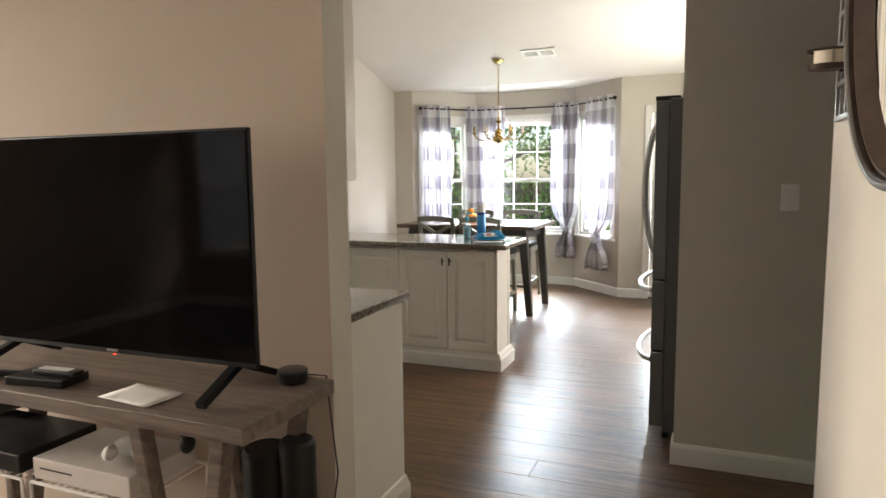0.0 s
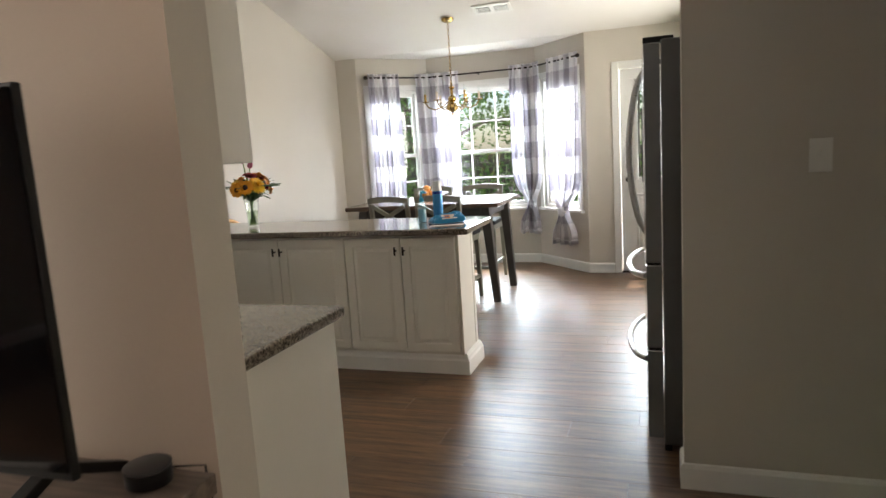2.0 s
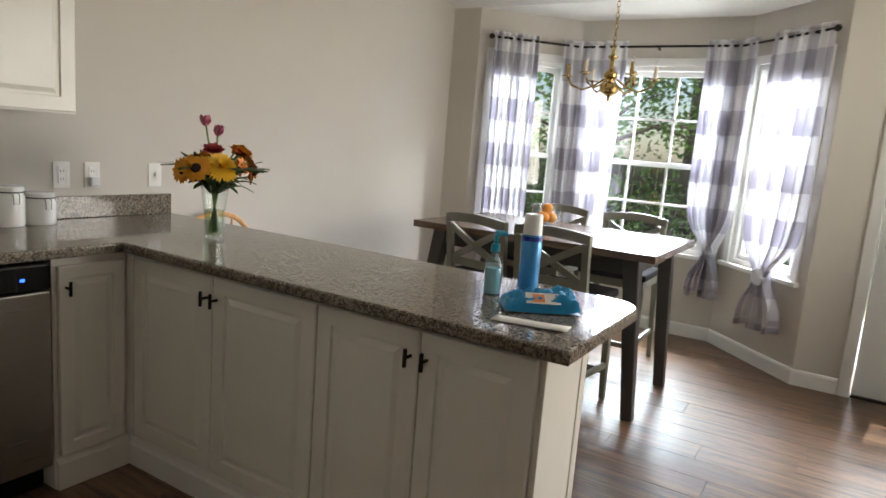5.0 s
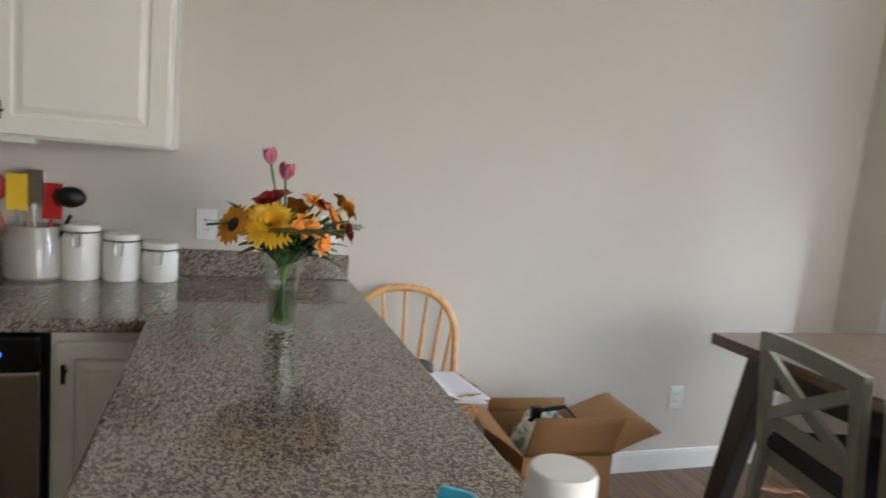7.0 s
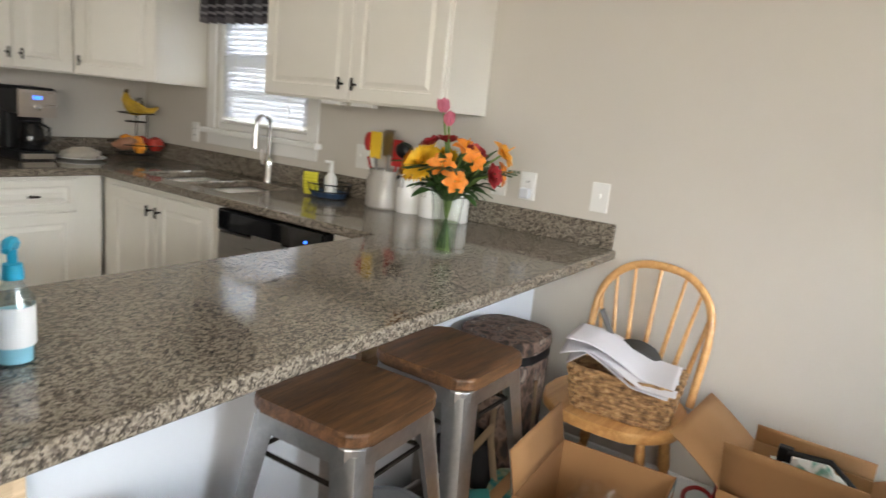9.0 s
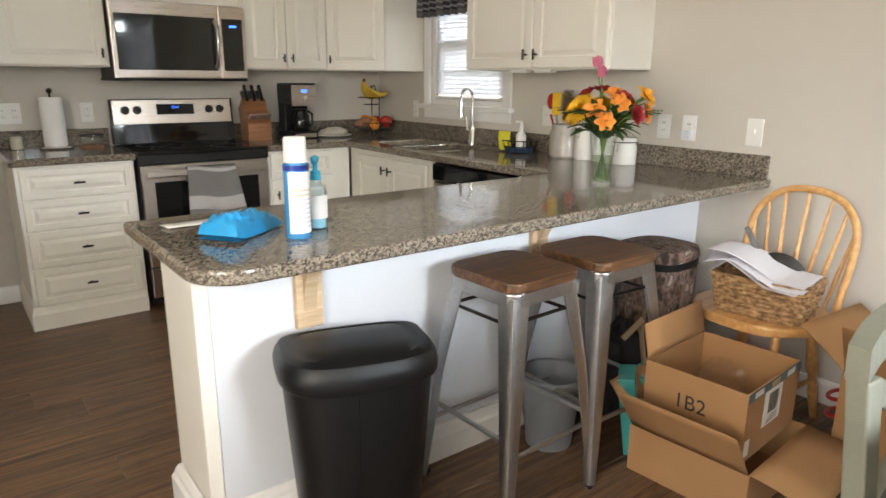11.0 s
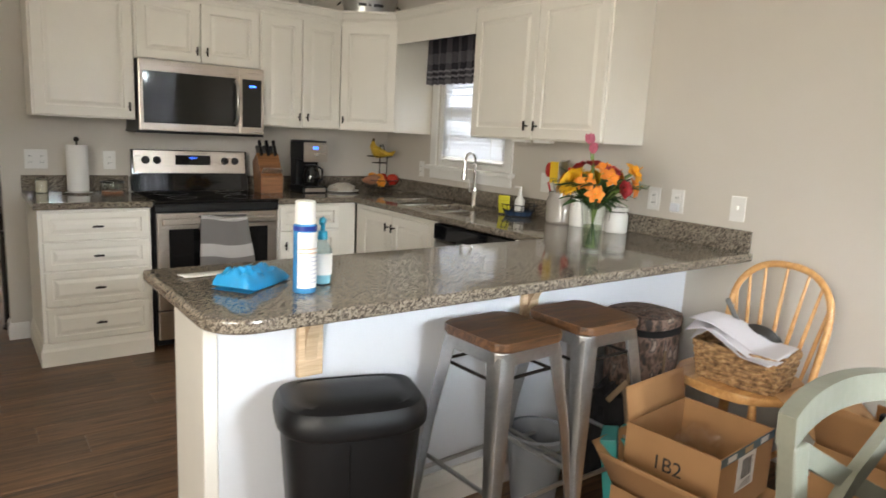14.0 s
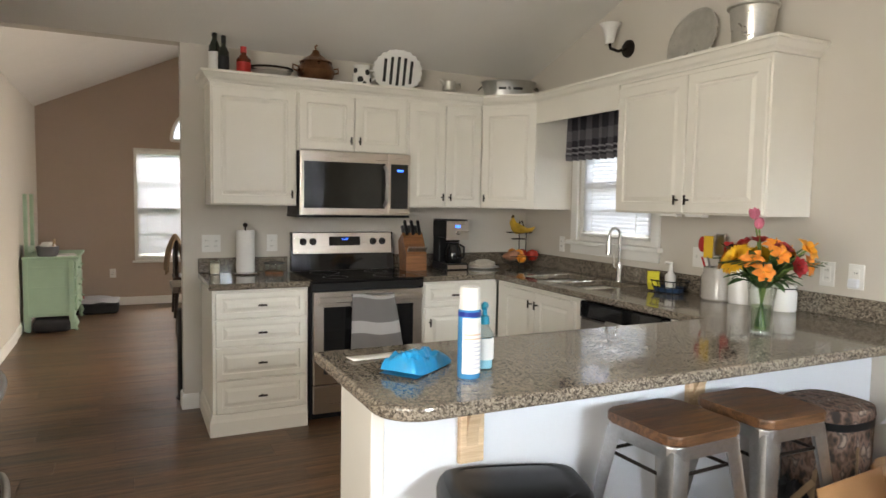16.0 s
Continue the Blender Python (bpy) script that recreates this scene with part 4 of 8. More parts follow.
for x in (-1.56, -2.505):
    bk = thing("counter_bracket", pose(x, 5.430, 0), "raw pine bracket under the counter overhang", "bracket", "brackets under the counter")
    bm = bmesh.new()
    box(bm, -0.042, 0.042, 0.0, 0.022, 0.615, 0.872, bevel=0.003)
    box(bm, -0.042, 0.042, 0.022, 0.17, 0.845, 0.872, bevel=0.003)
    part("plate", bm, RAWWOOD, bk)
    arc = [(0.0225, 0.8445), (0.11, 0.8445)] + [(0.11 - 0.0875 * math.sin(a), 0.67 + 0.150 * math.cos(a)) for a in np.linspace(0, math.pi / 2, 9)]
    bm = move(prism(arc, -0.02, 0.02), Matrix(((0, 0, 1, 0), (1, 0, 0, 0), (0, 1, 0, 0), (0, 0, 0, 1))))
    part("brace", bm, RAWWOOD, bk)

wb = thing("counter_support", pose(XW, 5.44, 0), "white wedge support under the counter overhang at the wall", "bracket")
part("wedge", move(prism([(0.002, 0.8735), (0.27, 0.8735), (0.22, 0.845), (0.002, 0.79)], 0, 0.035), Matrix(((0, 0, 1, 0.004), (1, 0, 0, 0), (0, 1, 0, 0), (0, 0, 0, 1)))), WHITE, wb)

# ---- granite ----
def granite_top(name, cells, holes, rounded, label, upstand):
    t = thing(name, pose(0, 0, 0.914), label, "countertop")
    xs = sorted({v for c in cells + holes for v in c[:2]})
    ys = sorted({v for c in cells + holes for v in c[2:]})
    bm = bmesh.new()
    vs = {}

    def vert(x, y):
        if (x, y) not in vs:
            vs[(x, y)] = bm.verts.new((x, y, 0))
        return vs[(x, y)]

    inside = lambda x, y, L: any(a < x < b and c < y < d for a, b, c, d in L)
    for a, b in zip(xs, xs[1:]):
        for c, d in zip(ys, ys[1:]):
            if inside((a + b) / 2, (c + d) / 2, cells) and not inside((a + b) / 2, (c + d) / 2, holes):
                bm.faces.new((vert(a, c), vert(b, c), vert(b, d), vert(a, d)))
    bmesh.ops.dissolve_limit(bm, angle_limit=0.01, verts=bm.verts, edges=bm.edges)
    r = bmesh.ops.extrude_face_region(bm, geom=list(bm.faces))
    for v in r["geom"]:
        if isinstance(v, bmesh.types.BMVert):
            v.co.z = -0.038
    bm.normal_update()
    bm.edges.ensure_lookup_table()
    es = [e for e in bm.edges if abs(e.verts[0].co.z - e.verts[1].co.z) > 0.01 and any((e.verts[0].co.xy - Vector(q)).length < 0.01 for q in rounded)]
    if es:
        bmesh.ops.bevel(bm, geom=es, offset=0.12, segments=10, affect="EDGES", profile=0.5)
    bmesh.ops.recalc_face_normals(bm, faces=bm.faces)
    bm.normal_update()
    rim = [e for e in bm.edges if e.calc_length() > 0.001 and abs(e.verts[0].co.z - e.verts[1].co.z) < 0.001 and len(e.link_faces) == 2 and abs(e.link_faces[0].normal.z) + abs(e.link_faces[1].normal.z) < 1.5]
    bmesh.ops.bevel(bm, geom=rim, offset=0.009, segments=3, affect="EDGES", profile=0.5)
    part("slab", bm, GRANITE, t)
    for u in upstand:
        part("backsplash", B(*u, bevel=0.003), GRANITE, t)
    return t


SINK = [(-3.47, -3.07, 3.37, 3.73), (-3.47, -3.07, 3.76, 4.10)]
granite_top("countertop", [(-3.598, -2.392, 2.582, 3.225), (-3.598, -2.94, 3.2, 5.1), (-3.598, -1.165, 5.07, 5.75)], SINK, [(-1.165, 5.75)], "speckled grey-brown granite countertop with a peninsula and sink cutouts",
            [(-3.58, -2.395, 2.583, 2.602, 0.0005, 0.10), (-3.597, -3.58, 2.583, 5.737, 0.0005, 0.10)])
granite_top("countertop", [(-1.622, -1.03, 2.582, 3.225)], [], [], "short speckled grey-brown granite countertop on the drawer cabinet", [(-1.62, -1.03, 2.583, 2.602, 0.0005, 0.10)])

sk = thing("kitchen_sink", pose(0, 0, 0.875), "stainless steel double-bowl undermount sink", "sink")
for a, b, c0, d0 in SINK:
    bm = bmesh.new()
    o, w0 = 0.012, 0.0
    ring = lambda e, z: [bm.verts.new(v) for v in ((a - e, c0 - e, z), (b + e, c0 - e, z), (b + e, d0 + e, z), (a - e, d0 + e, z))]
    rs = [ring(o, 0), ring(0.002, 0), ring(-0.005, -0.17), ring(-0.03, -0.19)]
    for p_, q_ in zip(rs, rs[1:]):
        for i in range(4):
            bm.faces.new((p_[i], p_[(i + 1) % 4], q_[(i + 1) % 4], q_[i]))
    bm.faces.new(rs[-1])
    bw = part("bowl", bm, STEEL, sk)
    part("drain", lathe([(0, -0.186), (0.04, -0.186), (0.045, -0.189)], 18, at=((a + b) / 2, (c0 + d0) / 2, 0)), CHROME, bw)
fa = thing("kitchen_faucet", pose(-3.515, 3.845, 0.914), "chrome gooseneck pull-down kitchen faucet", "faucet")
part("base", lathe([(0, 0), (0.028, 0), (0.028, 0.008), (0.022, 0.02), (0.022, 0.11), (0.018, 0.125), (0, 0.125)], 18), CHROME, fa, smooth=True)
arc = [(0, 0, 0.12), (0, 0, 0.30)] + [(0.045 - 0.045 * math.cos(a), 0, 0.30 + 0.05 * math.sin(a)) for a in np.linspace(0.3, math.pi - 0.1, 10)] + [(0.091, 0, 0.27)]
part("spout", tube(arc, 0.0105, 12), CHROME, fa, smooth=True)
part("spray_head", tube([(0.091, 0, 0.275), (0.093, 0, 0.18)], [0.015, 0.019], 12), CHROME, fa, smooth=True)
part("lever", tube([(0, -0.02, 0.085), (0, -0.05, 0.09), (0.0, -0.06, 0.17)], [0.012, 0.012, 0.006], 8), CHROME, fa, smooth=True)

# ---- upper cabinets ----
def upper(m, w, depth, z0, doors, label):
    t = thing("wall_cabinet", m, label, "cabinet", "cream wall cabinets")
    part("body", B(0, w, 0, depth, z0, 2.128, bevel=0.002), CAB, t)
    for x0, x1, k in doors:
        front(t, "cabinet_door", x0, x1, z0 + 0.004, 2.105, (k, z0 + 0.075))
    return t


FU = 2.895
upper(pose(-1.08, FU, 0, 0, 0, 180), 0.534, 0.312, 1.372, [(0.006, 0.53, 0.495)], "cream wall cabinet with one raised-panel door")
upper(pose(-1.616, FU, 0, 0, 0, 180), 0.772, 0.312, 1.735, [(0.006, 0.386, 0.355), (0.386, 0.766, 0.417)], "short cream wall cabinet above the microwave")
upper(pose(-2.39, FU, 0, 0, 0, 180), 0.598, 0.312, 1.372, [(0.006, 0.298, 0.268), (0.298, 0.593, 0.328)], "cream wall cabinet with two doors")
t = thing("corner_wall_cabinet", pose(0, 0, 0), "cream diagonal corner wall cabinet", "cabinet", "cream wall cabinets")
part("body", prism([(-3.598, 2.584), (-2.99, 2.584), (-2.99, 2.895), (-3.285, 3.19), (-3.598, 3.19)], 1.372, 2.128), CAB, t)
dg = part("cabinet_door", raised(0.405, 0.727, 0.02, 0.055), CAB, t, m=pose(-2.996, 2.901, 1.376, 0, 0, 135))
bar_knob(dg, pose(0.03, -0.02, 0.07))
upper(pose(-3.285, 4.065, 0, 0, 0, 90), 1.03, 0.312, 1.372, [(0.006, 0.54, 0.503), (0.54, 1.022, 0.577)], "wide cream wall cabinet with two raised-panel doors")
setting("trim", B(-3.287, -3.269, 3.1905, 4.0645, 1.985, 2.128, bevel=0.002), CAB, "cream valance board between the cabinets over the sink window")
CROWN = [(-0.008, 2.1285), (0.010, 2.1285), (0.014, 2.14), (0.03, 2.152), (0.046, 2.178), (0.056, 2.182), (0.056, 2.196), (-0.008, 2.196)]
setting("trim", prism([(-1.07, 2.586), (-1.07, 2.905), (-2.994, 2.905), (-3.277, 3.187), (-3.277, 5.085), (-3.597, 5.085), (-3.597, 2.586)][::-1], 2.1295, 2.19), CAB, "flat cream top over the wall cabinets")
setting("trim", sweep([(-1.08, 2.584), (-1.08, 2.895), (-2.99, 2.895), (-3.285, 3.19), (-3.285, 5.095), (-3.598, 5.095)], CROWN), CAB, "cream crown moulding along the wall cabinets")
for y in (4.42, 4.60):
    setting("trim", B(-3.33, -3.29, y, y + 0.12, 1.358, 1.3715), WHITE, "flat light bar under the cabinet")

va = thing("window_valance", pose(-3.575, 3.18, 0), "dark plaid gathered valance over the sink window", "curtain")
thicken(part("cloth", sheet(lambda u, v: (0.02 + 0.011 * math.sin(u * 75 + math.sin(v * 3)) * (0.4 + v), u * 0.90, 2.10 - 0.37 * v + 0.003 * math.sin(u * 75)), 130, 14, uvf=lambda u, v: (u * 1.0, 0.37 * v + 0.03)), VALANCE, va), 0.002)
part("rod", tube([(0.02, -0.01, 2.09), (0.02, 0.91, 2.09)], 0.007, 8), BRONZE, va)
STRIPEV = checked_cloth("pale_valance_stripe", (0.36, 0.35, 0.37), (0.22, 0.21, 0.23), (0.13, 9.0), 0.3, 0.4)
for v0 in (0.74, 0.84):
    fold_at = lambda u, v: (0.0245 + 0.011 * math.sin(u * 75 + math.sin(v * 3)) * (0.4 + v), u * 0.90, 2.10 - 0.37 * v + 0.003 * math.sin(u * 75))
    part("woven_stripe", sheet(lambda u, w: fold_at(u, v0 + 0.035 * w), 130, 1, uvf=lambda u, w: (u, 1.0)), STRIPEV, va, "pale stripe woven near the hem")

# ---- range ----
rg = thing("range", pose(-2.385, 2.60, 0), "stainless steel electric range with black glass cooktop", "range")
W = 0.755
part("body", B(0.004, W - 0.004, 0.03, 0.60, 0.03, 0.895), BLACKP, rg)
part("cooktop", B(0.0, W, 0.075, 0.635, 0.896, 0.916, bevel=0.005), BLACKG, rg, "black glass cooktop")
part("front_rail", B(0.0, W, 0.60, 0.63, 0.845, 0.895, bevel=0.004), BLACKP, rg)
for x, y, r in ((0.19, 0.22, 0.08), (0.56, 0.22, 0.1), (0.19, 0.48, 0.105), (0.56, 0.48, 0.08)):
    part("burner_ring", lathe([(r - 0.003, 0.9162), (r, 0.9164), (r + 0.003, 0.9162)], 40, at=(x, y, 0)), mat("burner_mark", (0.06, 0.06, 0.065), 0.3), rg)
od = part("oven_door", B(0.012, W - 0.012, 0.60, 0.635, 0.255, 0.84, bevel=0.004), STEELH, rg)
part("oven_window", B(0.075, W - 0.075, 0.6352, 0.638, 0.32, 0.745, bevel=0.001), BLACKG, od, "black oven glass")
bm = bmesh.new()
box(bm, 0.03, W - 0.03, 0.665, 0.69, 0.775, 0.815, bevel=0.008)
for x in (0.05, W - 0.07):
    box(bm, x, x + 0.02, 0.636, 0.668, 0.785, 0.805)
part("oven_handle", bm, STEELH, od)
part("storage_drawer", B(0.012, W - 0.012, 0.60, 0.632, 0.07, 0.245, bevel=0.004), STEELH, rg)
prof = [(0.02, 0.917), (0.085, 0.917), (0.075, 1.03), (0.062, 1.03), (0.045, 1.185), (0.02, 1.185)]
bp_ = move(prism(prof, 0.0, W), Matrix(((0, 0, 1, 0), (1, 0, 0, 0), (0, 1, 0, 0), (0, 0, 0, 1))))
part("back_guard", bp_, BLACKG, rg, "black lower back guard")
tilt = math.degrees(math.atan2(0.017, 0.155))
panel = part("control_panel", B(0.012, W - 0.012, -0.006, 0.0, 0, 0.148, bevel=0.002), STEELH, rg, "stainless control panel", m=pose(W, 0.064, 1.034, -tilt, 0, 180))
for x in (0.085, 0.155, 0.60, 0.67):
    part("burner_knob", move(lathe([(0, 0), (0.026, 0), (0.024, 0.006), (0.02, 0.01), (0.018, 0.028), (0, 0.03)], 18), pose(x, -0.006, 0.085, 90)), BLACKP, panel, smooth=True)
part("display", B(0.27, 0.50, -0.008, -0.0062, 0.055, 0.12), BLACKG, panel)
words("10:47", 0.022, pose(0.385, -0.0085, 0.10, 90), DIGIT, panel, "clock_digits")
tw = thing("dish_towel", pose(-2.385 + 0.265, 3.293, 0.0), "grey and white striped dish towel over the oven handle", "towel")
thicken(part("cloth", sheet(lambda u, v: (u * (0.28 + 0.08 * v) - 0.03 - 0.07 * v, 0.008 + 0.006 * math.sin(u * 14 + v * 2) * (0.3 + v), 0.822 - 0.39 * v - 0.012 * math.sin(u * 5)), 40, 30, uvf=lambda u, v: (1.0, v * 0.36 - 0.02)), TOWELW, tw), 0.005)
thicken(part("back_fold", sheet(lambda u, v: (u * 0.28 - 0.03, 0.008 - 0.036 * math.sin(v * math.pi / 2), 0.822 + 0.004 * math.sin(v * math.pi) - 0.16 * max(0, v - 0.5)), 20, 10, uvf=lambda u, v: (1.0, 0.02)), TOWELW, tw), 0.005)

mw = thing("microwave_oven", pose(-2.387, 2.60, 1.31), "stainless over-range microwave with a black glass door", "microwave")
part("body", B(0, 0.768, 0, 0.345, 0.004, 0.424), BLACKP, mw)
part("vent_base", B(-0.01, 0.78, 0.03, 0.34, -0.012, 0.004), BLACKP, mw)
# front plate faces +y; the room sees its handle at the west side
fr_ = part("door_frame", B(0.165, 0.768, 0.346, 0.375, 0.004, 0.424, bevel=0.004), STEELH, mw)
part("door_glass", B(0.185, 0.745, 0.3752, 0.378, 0.05, 0.355, bevel=0.001), MWGLASS, fr_, "black microwave door glass")
part("control_panel", B(0.0, 0.163, 0.346, 0.375, 0.004, 0.424, bevel=0.004), STEELH, mw)
kp = part("keypad", B(0.018, 0.145, 0.3752, 0.378, 0.05, 0.355, bevel=0.001), BLACKG, mw)
part("display", B(0.055, 0.10, 0.3782, 0.379, 0.305, 0.318), DIGIT, kp)
part("door_handle", tube([(0.19, 0.378, 0.07), (0.19, 0.415, 0.10), (0.19, 0.425, 0.2), (0.19, 0.415, 0.305), (0.19, 0.378, 0.335)], 0.012, 10), STEEL, mw, smooth=True)

dw = thing("dishwasher", pose(-2.985, 4.165, 0, 0, 0, 90), "stainless steel dishwasher with a dark control strip", "dishwasher")
part("body", B(0.0, 0.66, 0.02, 0.58, 0.10, 0.868), BLACKP, dw)
part("door", B(0.008, 0.652, -0.03, 0.018, 0.115, 0.765, bevel=0.006), STEEL, dw)
cp = part("control_strip", B(0.008, 0.652, -0.038, 0.018, 0.77, 0.866, bevel=0.01), BLACKG, dw)
part("pocket_handle", B(0.24, 0.42, -0.043, -0.0385, 0.765, 0.785, bevel=0.002), STEEL, cp)
part("status_light", B(0.55, 0.565, -0.0395, -0.0382, 0.81, 0.82), DIGIT, cp)
part("kick_plate", B(0.0, 0.66, 0.06, 0.07, 0.0, 0.10), BLACKP, dw)

# ---- fridge ----
fg = thing("refrigerator", pose(-0.08, 4.297, 0), "stainless French-door refrigerator with grey sides", "refrigerator")
part("body", B(0.0, 0.72, 0.0, 0.91, 0.03, 1.762, bevel=0.006), FSIDE, fg)
def fridge_door(nm, y0, y1, z0, z1):
    bm = bmesh.new()
    f = [(-0.062 - 0.022 * math.sin(math.pi * (0.06 + 0.88 * (y0 + (y1 - y0) * i / 12) / 0.91)), y0 + (y1 - y0) * i / 12) for i in range(13)]
    prism([(-0.004, y0)] + f + [(-0.004, y1)], z0, z1, bm, bevel=0.006)
    ob = part(nm, bm, (STEELF, DOORE), fg)
    for f in ob.data.polygons:
        f.material_index = 1 if abs(f.normal.y) > 0.8 else 0
    return ob
def arched(p, q, out, r):
    p, q = Vector(p), Vector(q)
    return tube([p + (q - p) * s + Vector((-out * math.sin(math.pi * s) ** 0.6, 0, 0)) for s in np.linspace(0, 1, 17)], r, 10)
d1 = fridge_door("door", 0.003, 0.452, 0.845, 1.75)
part("door_handle", arched((-0.075, 0.415, 0.92), (-0.075, 0.415, 1.68), 0.075, 0.013), STEEL, d1, smooth=True)
d2 = fridge_door("door", 0.458, 0.907, 0.845, 1.75)
part("door_handle", arched((-0.075, 0.495, 0.92), (-0.075, 0.495, 1.68), 0.075, 0.013), STEEL, d2, smooth=True)
part("water_dispenser", B(-0.094, -0.078, 0.60, 0.80, 1.15, 1.52, bevel=0.004), BLACKG, d2)
for z0, z1 in ((0.47, 0.835), (0.06, 0.46)):
    dd = fridge_door("freezer_drawer", 0.003, 0.907, z0, z1)
    bm = tube([(-0.072 - 0.085 * math.sin(math.pi * s) ** 0.5, 0.08 + 0.75 * s, z1 - 0.06) for s in np.linspace(0, 1, 17)], 0.014, 10)
    part("drawer_handle", bm, STEEL, dd, smooth=True)
for y in (0.01, 0.85):
    part("hinge_cover", B(-0.07, 0.05, y, y + 0.05, 1.751, 1.775, bevel=0.004), BLACKP, fg)
part("kick_grille", B(0.0, 0.03, 0.01, 0.90, 0.0, 0.055), BLACKP, fg)

# ---- wall plates ----
def wall_plate(m, label, w=0.072, kind="outlet"):
    t = thing("light_switch" if kind == "switch" else "wall_outlet", m, label, "light switch" if kind == "switch" else "outlet")
    part("cover_plate", B(-w / 2, w / 2, -0.006, 0, -0.058, 0.058, bevel=0.002), WHITE, t)
    xs = (-w / 4, w / 4) if w > 0.1 else (0,)
    for x in xs:
        if kind == "switch":
            part("toggle", B(x - 0.005, x + 0.005, -0.016, -0.006, -0.004, 0.014, bevel=0.001), WHITE, t)
        else:
            part("socket_face", B(x - 0.017, x + 0.017, -0.008, -0.0062, -0.036, 0.036, bevel=0.003), WHITE, t)
            for z in (-0.018, 0.018):
                for dx in (-0.006, 0.006):
                    part("slot", B(x + dx - 0.0012, x + dx + 0.0012, -0.0086, -0.0081, z - 0.005, z + 0.005), INK, t)
    return t


WESTF = lambda y, z: pose(XW, y, z, 0, 0, 90)
wall_plate(WESTF(5.20, 1.107), "white outlet with round ports above the granite backsplash")
o = wall_plate(WESTF(5.336, 1.107), "white outlet with a small plug-in above the backsplash")
part("plug_in", B(-0.022, 0.022, -0.035, -0.0065, -0.05, -0.008, bevel=0.006), PANELW, o)
wall_plate(WESTF(5.653, 1.107), "white toggle switch on the kitchen wall", kind="switch")
wall_plate(WESTF(7.41, 0.373), "white outlet low on the dining wall")
wall_plate(WESTF(3.10, 1.11), "white outlet beside the sink window", 0.06)
wall_plate(WESTF(4.44, 1.12), "white double switch plate behind the dish basket", 0.115, "switch")
NORTHF = lambda x, z: pose(x, YS, z, 0, 0, 180)
wall_plate(NORTHF(-1.516, 1.11), "white outlet above the short counter")
wall_plate(NORTHF(-1.115, 1.11), "white double outlet plate above the short counter", 0.12)
wall_plate(pose(0.438, 4.0, 1.277), "white toggle switch on the wall beside the fridge", kind="switch")
for x in (-0.05, -0.43):
    wall_plate(pose(x, -2.2, 0.42, 0, 0, 180), "white outlet low on the tan living room wall")

vt = thing("ceiling_vent", pose(-1.56, 7.63, vault(7.63) - 0.004, -math.degrees(math.atan(0.28)), 0, 0), "white louvred ceiling vent", "air vent")
part("frame", B(-0.18, 0.18, -0.09, 0.09, -0.012, 0.0, bevel=0.003), WHITE, vt)
for x in (-0.085, 0.085):
    # dark sheet painted as the shade between the louvres
    part("shade_backing", B(x - 0.065, x + 0.065, -0.05, 0.05, -0.0135, -0.0122), mat("vent_shadow", (0.12, 0.12, 0.12), 0.8), vt)
    for i in range(5):
        part("slat", B(x - 0.065, x + 0.065, -0.045 + i * 0.02, -0.037 + i * 0.02, -0.018, -0.0137), WHITE, vt)

# ---- wall sconce ----
sc = thing("wall_sconce", pose(XW, 3.76, 2.44), "dark bronze wall sconce with a frosted bell shade", "wall lamp")
part("backplate", move(lathe([(0, 0), (0.058, 0), (0.055, 0.012), (0.03, 0.022), (0, 0.024)], 22), pose(0, 0, 0, 0, 90)), BRONZE, sc, smooth=True)
part("arm", tube([(0.02, 0, 0), (0.07, -0.02, -0.02), (0.11, -0.05, 0.0), (0.11, -0.06, 0.03)], 0.01, 8), BRONZE, sc, smooth=True)
part("shade", lathe([(0.03, 0.03), (0.034, 0.07), (0.045, 0.12), (0.07, 0.16), (0.066, 0.16), (0.04, 0.12), (0.03, 0.07), (0.0, 0.035)], 24, at=(0.11, -0.06, 0)), FROST, sc, smooth=True)

# ---- things on the counters ----
CT = 0.9145


def at(x, y, z=CT, rz=0):
    return pose(x, y, z, 0, 0, rz)


pt = thing("paper_towel_holder", at(-1.315, 2.72), "white paper towel roll on a standing metal holder", "paper towel")
part("base", lathe([(0, 0), (0.085, 0), (0.088, 0.008), (0.08, 0.014), (0, 0.014)], 24), CHROME, pt, smooth=True)
part("roll", lathe([(0.02, 0.016), (0.058, 0.016), (0.06, 0.02), (0.06, 0.285), (0.057, 0.29), (0.02, 0.29)], 28), PAPER, pt, smooth=True)
part("post", tube([(0, 0, 0.01), (0, 0, 0.315)], 0.006, 8), BRONZE, pt)
part("finial", ball(0.016, (0, 0, 0.325)), BRONZE, pt, smooth=True)
ca = thing("candle", at(-1.125, 2.69), "cream pillar candle in a small glass", "candle")
part("wax", lathe([(0, 0.004), (0.03, 0.004), (0.031, 0.07), (0.02, 0.074), (0, 0.07)], 18), WAX, ca, smooth=True)
part("glass", lathe([(0, 0), (0.036, 0), (0.037, 0.09), (0.034, 0.09), (0.033, 0.003)], 18), VASEG, ca, smooth=True)
jr = thing("glass_dish", at(-1.50, 2.74), "low glass dish with a wooden ring at its foot", "dish")
part("bowl", lathe([(0.05, 0.012), (0.065, 0.03), (0.068, 0.07), (0.064, 0.07), (0.06, 0.032), (0, 0.014)], 22), VASEG, jr, smooth=True)
part("foot", lathe([(0, 0), (0.06, 0), (0.062, 0.012), (0, 0.012)], 22), BLOCK, jr, smooth=True)
part("rim", tube([(0.068 * math.cos(a), 0.068 * math.sin(a), 0.07) for a in np.linspace(0, 2 * math.pi, 23)[:-1]], 0.004, 6, closed=True), BLACKP, jr)

